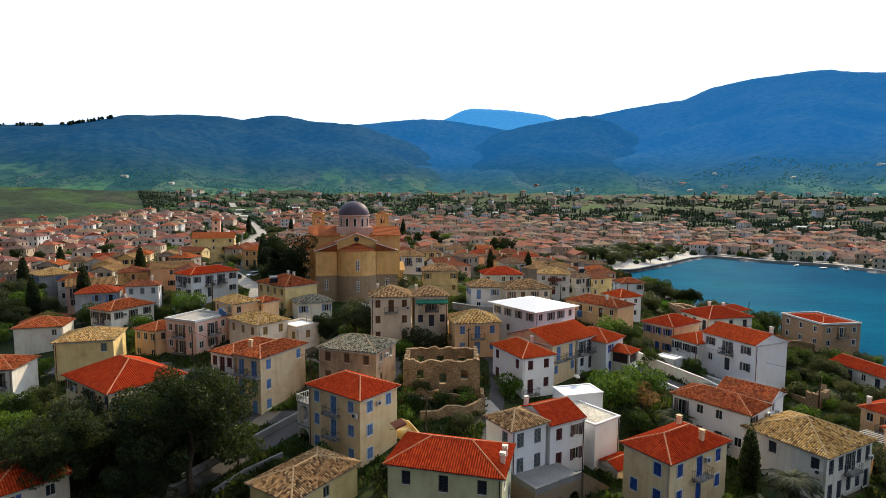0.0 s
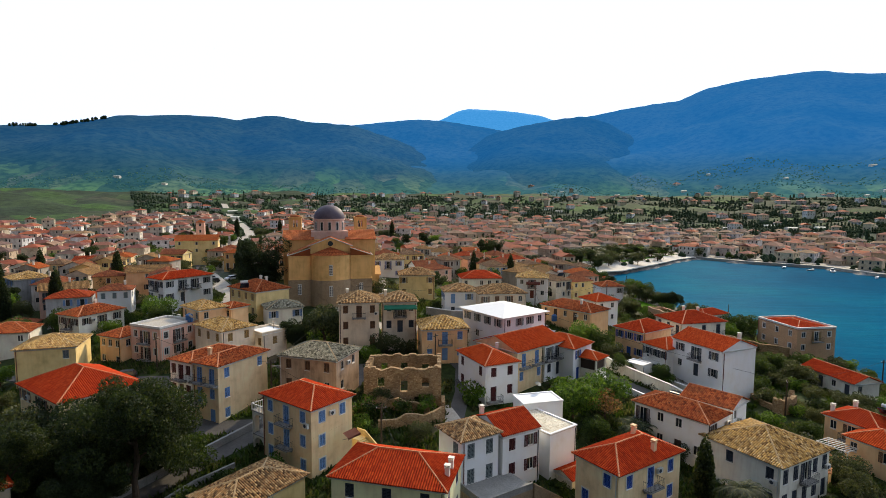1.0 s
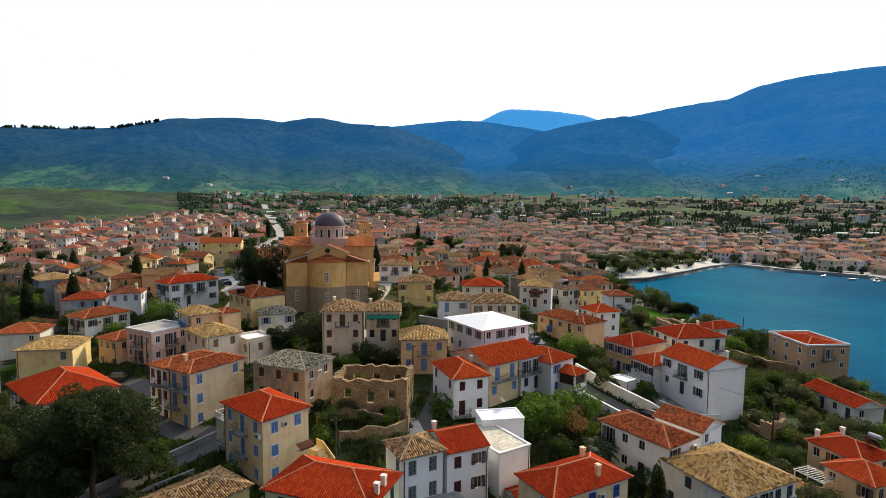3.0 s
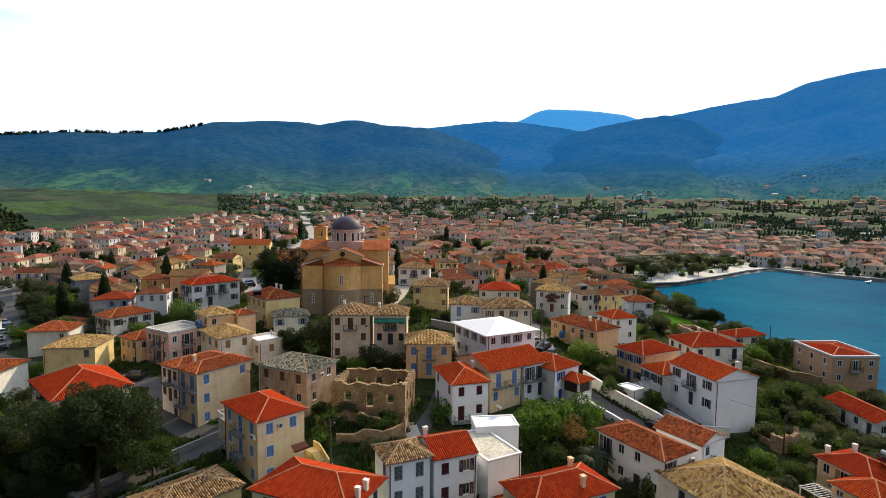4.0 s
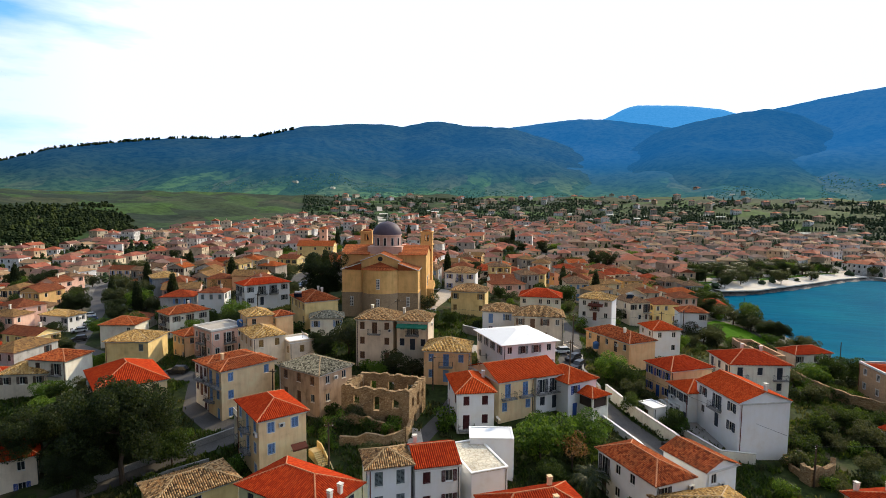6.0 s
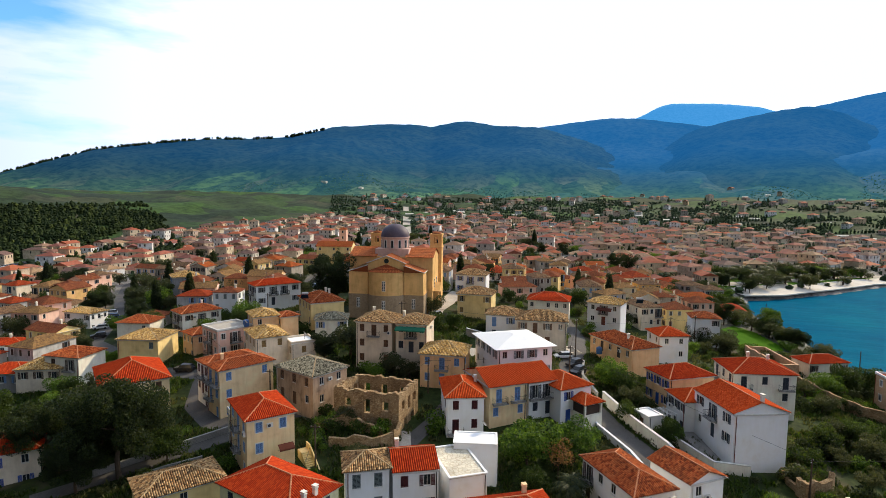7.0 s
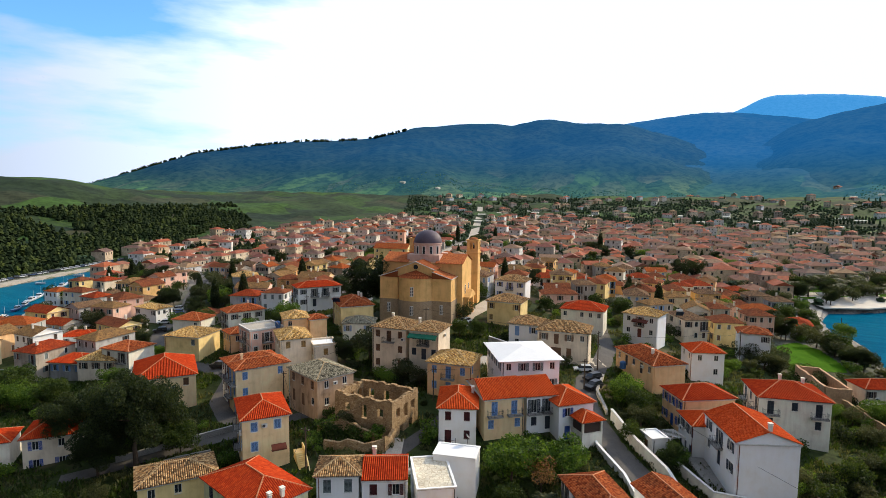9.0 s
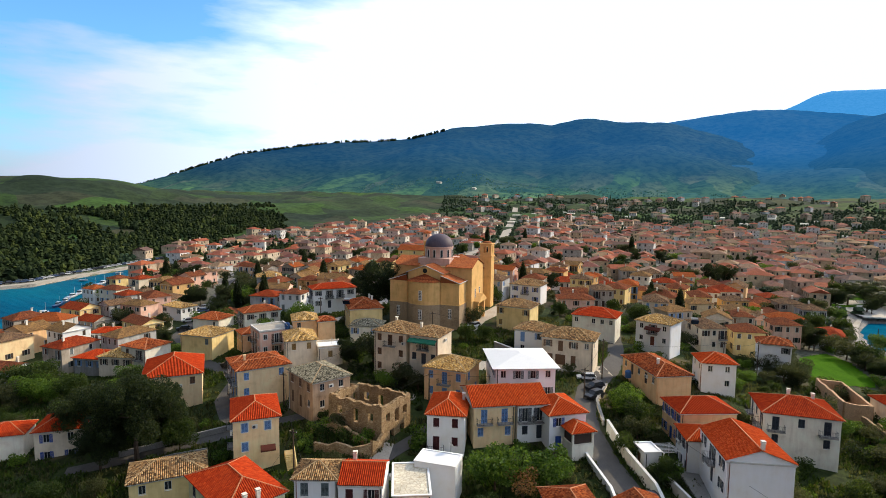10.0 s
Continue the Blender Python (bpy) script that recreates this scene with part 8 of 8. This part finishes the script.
def wire(a, b, sag=0.9):
    cu = bpy.data.curves.new("power_line", "CURVE")
    cu.dimensions, cu.bevel_depth, cu.bevel_resolution = "3D", 0.022, 0
    sp = cu.splines.new("POLY")
    sp.points.add(12)
    for i in range(13):
        t = i / 12
        sp.points[i].co = (a[0] + (b[0] - a[0]) * t, a[1] + (b[1] - a[1]) * t, a[2] + (b[2] - a[2]) * t - sag * 4 * t * (1 - t), 1)
    ob = new("power_line", cu)
    cu.materials.append(M["rubber"])
    return tagged(ob, "thin black power line between poles", "cable", "power lines")


for a, b in ((P1, P2), (P1, P3), (P2, P9), (P9, P8), (P3, P5), (P5, P4), (P4, P11), (P11, P13), (P5, P10), (P14, P4), (P1, (8.0, 66.0, 10.0)), (P2, P14), (P10, P12), (P1, (3.0, 60.0, 9.8))):
    wire(a, b, rng.uniform(0.5, 1.2))


def car_proto(paint, label, tall=1.0):
    root = thing("car", pose(0, -900, -50), label, "car", "parked cars")
    bm = bmesh.new()
    side = ((-2.0, 0.35), (-2.05, 0.75), (-1.1, 0.9), (2.0, 0.85), (2.05, 0.4))
    L, R = [bm.verts.new((x, -0.82, z * tall)) for x, z in side], [bm.verts.new((x, 0.82, z * tall)) for x, z in side]
    for i in range(5):
        j = (i + 1) % 5
        bm.faces.new((L[i], L[j], R[j], R[i]))
    bm.faces.new(L[::-1])
    bm.faces.new(R)
    bmesh.ops.recalc_face_normals(bm, faces=bm.faces)
    body = part("body", bm, paint, root)
    bm = bmesh.new()
    vs = box(bm, -1.1, 1.9, -0.76, 0.76, 0.88 * tall, 1.4 * tall)
    for v in vs[4:]:
        v.co.x, v.co.y = (-0.45 if v.co.x < 0 else 1.5), v.co.y * 0.85
    part("glazing", bm, M["glass"], body)
    bm = bmesh.new()
    box(bm, -0.5, 1.5, -0.64, 0.64, 1.405 * tall, 1.45 * tall)
    part("roof", bm, paint, body)
    for x in (-1.3, 1.3):
        for y in (-0.8, 0.8):
            bm = bmesh.new()
            prism(bm, (x, y - 0.1, 0.32), (x, y + 0.1, 0.32), 0.32, 0.32, 14)
            part("wheel", bm, M["rubber"], root)
    return root


CARS = [car_proto(M["blackpaint"], "dark parked car at the roadside", 1.12), car_proto(M["carwhite"], "white parked car at the roadside"), car_proto(M["carblue"], "blue parked car at the roadside")]
used_cars = set()


def park(kind, x, y, yaw):
    m = pose(x, y, ground_at(x, y) + 0.08, 0, 0, yaw)
    ob = CARS[kind] if kind not in used_cars else copy_thing(CARS[kind], m)
    used_cars.add(kind)
    ob.matrix_world = m


for k, x, y, yaw in ((0, -50.5, 92.8, 20), (0, 25.6, 125.0, 60), (0, 27.0, 121.0, 70), (1, 22.5, 128.5, 30), (0, -20.0, 136.5, 20), (0, -70.0, 168.0, 60), (2, -74.0, 174.0, 60), (1, -66.0, 172.0, 60),
                    (1, -113.0, 119.0, 50), (1, -118.0, 124.5, 50), (2, -122.0, 129.5, 50), (1, -127.5, 133.0, 50), (0, -104.0, 112.0, 50), (1, -13.5, 141.0, 80), (0, 44.5, 96.8, -45)):
    park(k, x, y, yaw)
for i in range(34):
    t = (i + rng.uniform(-0.25, 0.25)) / 34
    y0 = 104 + t * 118
    x0 = float(np.interp(y0, [100, 113, 127, 146, 176, 207, 226], [-279, -278, -277, -288, -302, -315, -322]))
    park(rng.choice((0, 1, 1, 2)), x0, y0, rng.uniform(70, 110))


def boat_proto(label, length, paint, cabin):
    root = thing("boat", pose(0, -900, -50), label, "boat", "moored boats")
    bm = bmesh.new()
    n, ring = 9, []
    for i in range(n):
        t = i / (n - 1)
        b = 0.16 * length * (math.sin(math.pi * (0.28 + 0.72 * t)) ** 0.7 if t < 1 else 0)
        x, lift = length * (t - 0.5), 0.35 * t * t
        ring.append([bm.verts.new((x, s * b * f, z + lift)) for s, f, z in ((-1, 1, 0.75), (-1, 0.7, 0.1), (0, 0, -0.3), (1, 0.7, 0.1), (1, 1, 0.75))])
    for a, b in zip(ring, ring[1:]):
        for k in range(4):
            bm.faces.new((a[k], a[k + 1], b[k + 1], b[k]))
        bm.faces.new((a[0], b[0], b[4], a[4]))
    bm.faces.new(ring[0])
    bmesh.ops.remove_doubles(bm, verts=bm.verts, dist=0.001)
    bmesh.ops.recalc_face_normals(bm, faces=bm.faces)
    part("hull", bm, paint, root)
    if cabin:
        bm = bmesh.new()
        vs = box(bm, -length * 0.15, length * 0.16, -0.09 * length, 0.09 * length, 0.78, 1.9)
        for v in vs[4:]:
            v.co.x *= 0.8
        cab = part("cabin", bm, M["carwhite"], root)
        bm = bmesh.new()
        box(bm, -length * 0.14, length * 0.145, -0.092 * length, 0.092 * length, 1.2, 1.6)
        part("glazing", bm, M["glass"], cab)
    bm = bmesh.new()
    prism(bm, (length * 0.2, 0, 0.7), (length * 0.2, 0, 0.7 + length * 0.5), 0.05, 0.03, 6)
    part("mast", bm, M["trim"], root)
    return root


BOATS = [boat_proto("white motor boat moored at the quay", 8.5, M["carwhite"], True), boat_proto("blue fishing boat moored at the quay", 7.0, M["carblue"], True), boat_proto("small open white boat on the water", 4.5, M["carwhite"], False)]
used_boats = set()


def moor(kind, x, y, yaw):
    m = pose(x, y, SEA + 0.15, 0, 0, yaw)
    ob = BOATS[kind] if kind not in used_boats else copy_thing(BOATS[kind], m)
    used_boats.add(kind)
    ob.matrix_world = m


for k, x, y, yaw in ((0, -174, 92, 130), (1, -180, 97, 130), (0, -189, 103, 135), (1, -205, 114, 135), (1, -211, 119, 130), (0, -222, 126, 130), (0, -229, 132, 135), (2, -236, 138, 130), (0, -243, 144, 130), (0, -252, 152, 130), (2, -258, 157, 135),
                    (1, -168, 86, 130), (2, -264, 164, 130), (2, 196, 341, 30), (0, 214, 325, 60), (2, 221, 300, 40), (2, 205, 330, 0), (2, -270, 150, 40), (2, -284, 175, 40)):
    moor(k, x, y, yaw)


# ---- small fittings ----
def awning(x, y, z, yaw, w, dep, mat, label):
    root = thing("awning", pose(x, y, z, 0, 0, yaw), label, "awning")
    bm = bmesh.new()
    v = [bm.verts.new(p) for p in ((-w / 2, 0, 0), (w / 2, 0, 0), (w / 2, -dep, -0.45), (-w / 2, -dep, -0.45), (-w / 2, -dep, -0.7), (w / 2, -dep, -0.7))]
    bm.faces.new(v[:4])
    bm.faces.new((v[3], v[2], v[5], v[4]))
    ext = bmesh.ops.solidify(bm, geom=bm.faces[:], thickness=0.03)
    part("canvas", bm, mat, root)
    bm = bmesh.new()
    for s in (-1, 1):
        prism(bm, (s * w / 2, -0.02, -0.9), (s * w / 2, -dep + 0.02, -0.47), 0.025, 0.025, 5)
    part("arm", bm, M["iron"], root)


awning(-4.1, 106.6, 18.6, 12, 6.2, 1.2, M["awning"], "green canvas awning over a balcony")
awning(-6.0, 69.8, 9.4, 56, 2.2, 1.0, M["rust"], "rusty brown awning over a door")
awning(19.5, 96.2, 12.6, 45, 3.6, 1.1, M["rust"], "dark red awning over a balcony door")
awning(27.4, 160.9, 15.4, -8, 4.0, 1.2, M["rust"], "dark red awning over a balcony")


def heater(x, y, z, yaw):
    root = thing("solar_heater", pose(x, y, z, 0, 0, yaw), "solar water heater on a roof", "water heater", "solar heaters")
    bm = bmesh.new()
    box(bm, -0.9, 0.9, -0.04, 0.04, -0.8, 0.8, 0, Matrix.Rotation(radians(45), 4, "X"))
    part("panel", bm, M["panel"], root)
    bm = bmesh.new()
    prism(bm, (-0.8, 0.55, 0.75), (0.8, 0.55, 0.75), 0.28, 0.28, 12)
    part("tank", bm, M["trim"], root)
    for s in (-0.7, 0.7):
        bm = bmesh.new()
        prism(bm, (s, 0.5, -0.9), (s, 0.55, 0.6), 0.03, 0.03, 5)
        part("stand", bm, M["iron"], root)


heater(70.5, 84.0, 8.2, -62)
heater(-40.5, 121.0, 19.6, 30)
heater(36.0, 166.0, 17.0, 20)


def dish(x, y, z, yaw):
    root = thing("satellite_dish", pose(x, y, z, 0, 0, yaw), "white satellite dish on a roof", "satellite dish", "satellite dishes")
    bm = bmesh.new()
    lathe(bm, ((0.02, 0.0), (0.25, 0.04), (0.45, 0.14), (0.47, 0.14)), 16)
    bm.transform(pose(0, 0, 0.9, 60, 0, 0))
    part("reflector", bm, M["trim"], root)
    bm = bmesh.new()
    prism(bm, (0, 0, -0.2), (0, 0, 0.9), 0.03, 0.03, 6)
    part("mast", bm, M["iron"], root)


dish(-28.0, 104.0, 14.4, 150)
dish(19.5, 82.5, 10.8, 150)
dish(-66.0, 137.0, 21.0, 160)
dish(-44.5, 104.6, 15.2, 160)
bm = bmesh.new()
lathe(bm, ((0.01, 0), (0.62, 0), (0.66, 0.2), (0.66, 1.3), (0.5, 1.5), (0.2, 1.55), (0.2, 1.65), (0.01, 1.65)), 18)
tank = tagged(new("water_tank", mesh_of(bm, "water_tank", M["tank"])), "dark blue plastic water tank on a roof", "water tank")
tank.matrix_world = pose(-45.2, 105.5, 14.85)
tank2 = tagged(new("water_tank", tank.data), "dark blue plastic water tank in a yard", "water tank")
tank2.matrix_world = pose(29.5, 134.0, ground_at(29.5, 134.0) + 1.5)
roof_ob = thing("roof_lantern", pose(90.6, 142.6, 8.75, 0, 0, -78), "low red tiled roof inside the parapet", "roof")
roof_parts(roof_ob, 11.6, 9.2, 0.1, "hip", M["red"], 0.16, True, M["ridge"])


def loggia():
    root = thing("loggia", pose(-12.0, 71.9, 3.6, 0, 0, -34), "white arched loggia on two levels beside the cream house", "loggia")
    lv = ((0.0, 2.0, 1.1, 3.5), (3.5, 5.3, 1.0, 6.6))
    for o, u, L in ((Vector((-7.6, -3.2, 0)), Vector((1, 0, 0)), 2.7), (Vector((-7.6, 0.6, 0)), Vector((0, -1, 0)), 3.8)):
        bm = bmesh.new()
        arch_wall(bm, o, u, L, 0.3, lv)
        part("arcade", bm, M["offwhite"], root)
    for z in (3.4, 6.6):
        bm = bmesh.new()
        box(bm, -7.7, -4.9, -3.3, 0.7, z, z + 0.16)
        part("floor", bm, M["concrete"], root)
    for x0, x1, y0, y1 in ((-7.68, -4.9, -3.28, -3.18), (-7.68, -7.58, -3.18, 0.68)):
        bm = bmesh.new()
        box(bm, x0, x1, y0, y1, 7.55, 7.65)
        n = int(max(x1 - x0, y1 - y0) / 0.3)
        for i in range(n + 1):
            px, py = (x0 + (x1 - x0) * i / n, (y0 + y1) / 2) if x1 - x0 > 1 else ((x0 + x1) / 2, y0 + (y1 - y0) * i / n)
            prism(bm, (px, py, 6.76), (px, py, 7.55), 0.04, 0.04, 5)
        part("balustrade", bm, M["trim"], root)


loggia()


def pergola(x, y, z, yaw, w, d, h, label):
    root = thing("pergola", pose(x, y, z, 0, 0, yaw), label, "pergola")
    for px in (-w / 2, w / 2):
        for py in (-d / 2, d / 2):
            bm = bmesh.new()
            box(bm, px - 0.06, px + 0.06, py - 0.06, py + 0.06, -0.3, h)
            part("post", bm, M["trim"], root)
    for py in (-d / 2, d / 2):
        bm = bmesh.new()
        box(bm, -w / 2 - 0.2, w / 2 + 0.2, py - 0.05, py + 0.05, h, h + 0.14)
        part("beam", bm, M["trim"], root)
    n = int(w / 0.42)
    bm = bmesh.new()
    box(bm, -0.04, 0.04, -d / 2 - 0.25, d / 2 + 0.25, h + 0.142, h + 0.23)
    me = mesh_of(bm, "slat", M["trim"])
    for i in range(n + 1):
        share("slat", me, root, Matrix.Translation((-w / 2 + w * i / n, 0, 0)))


pergola(43.6, 108.2, 5.8, -48, 3.2, 2.6, 2.3, "white slatted pergola in a walled garden")
pergola(61.8, 80.6, 2.0, -62, 4.0, 2.6, 2.4, "white slatted pergola over a yard gate")
ribbon("patio", ((46.2, 110.2), (52.6, 101.2)), 4.6, M["concrete"], "grey paved terrace before the white house", "terrace", 0.35)
ribbon("forecourt", ((5.0, 84.5), (8.2, 78.5), (8.6, 75.5)), 3.0, M["paving"], "pale paved steps beside the ruin", "path", 0.10)
ribbon("patio", ((-8.0, 99.5), (-1.0, 100.5)), 3.0, M["paving"], "pale garden path below the beige houses", "path", 0.10)


def round_table(x, y, z):
    root = thing("garden_table", pose(x, y, z), "round white garden table on a terrace", "table")
    bm = bmesh.new()
    lathe(bm, ((0.01, 0.70), (0.55, 0.70), (0.57, 0.72), (0.55, 0.74), (0.01, 0.74)), 18)
    part("tabletop", bm, M["trim"], root)
    bm = bmesh.new()
    lathe(bm, ((0.28, 0.0), (0.26, 0.04), (0.05, 0.08), (0.04, 0.70)), 10)
    part("pedestal", bm, M["trim"], root)


round_table(50.6, 105.6, ground_at(50.6, 105.6) + 0.36)
low_wall(((-20.5, 68.5), (-24.0, 64.5), (-26.0, 60.5)), 0.8, 0.3, M["concrete"], "low concrete wall round a small yard", name="yard_wall")
low_wall(((56.5, 84.5), (60.5, 79.5), (66.0, 78.5)), 1.5, 0.3, M["peach"], "ochre yard wall with a tiled coping", cap=M["ridge"])
low_wall(((60.5, 79.5), (57.0, 74.5)), 1.4, 0.3, M["peach"], "ochre yard wall with a tiled coping", cap=M["ridge"])
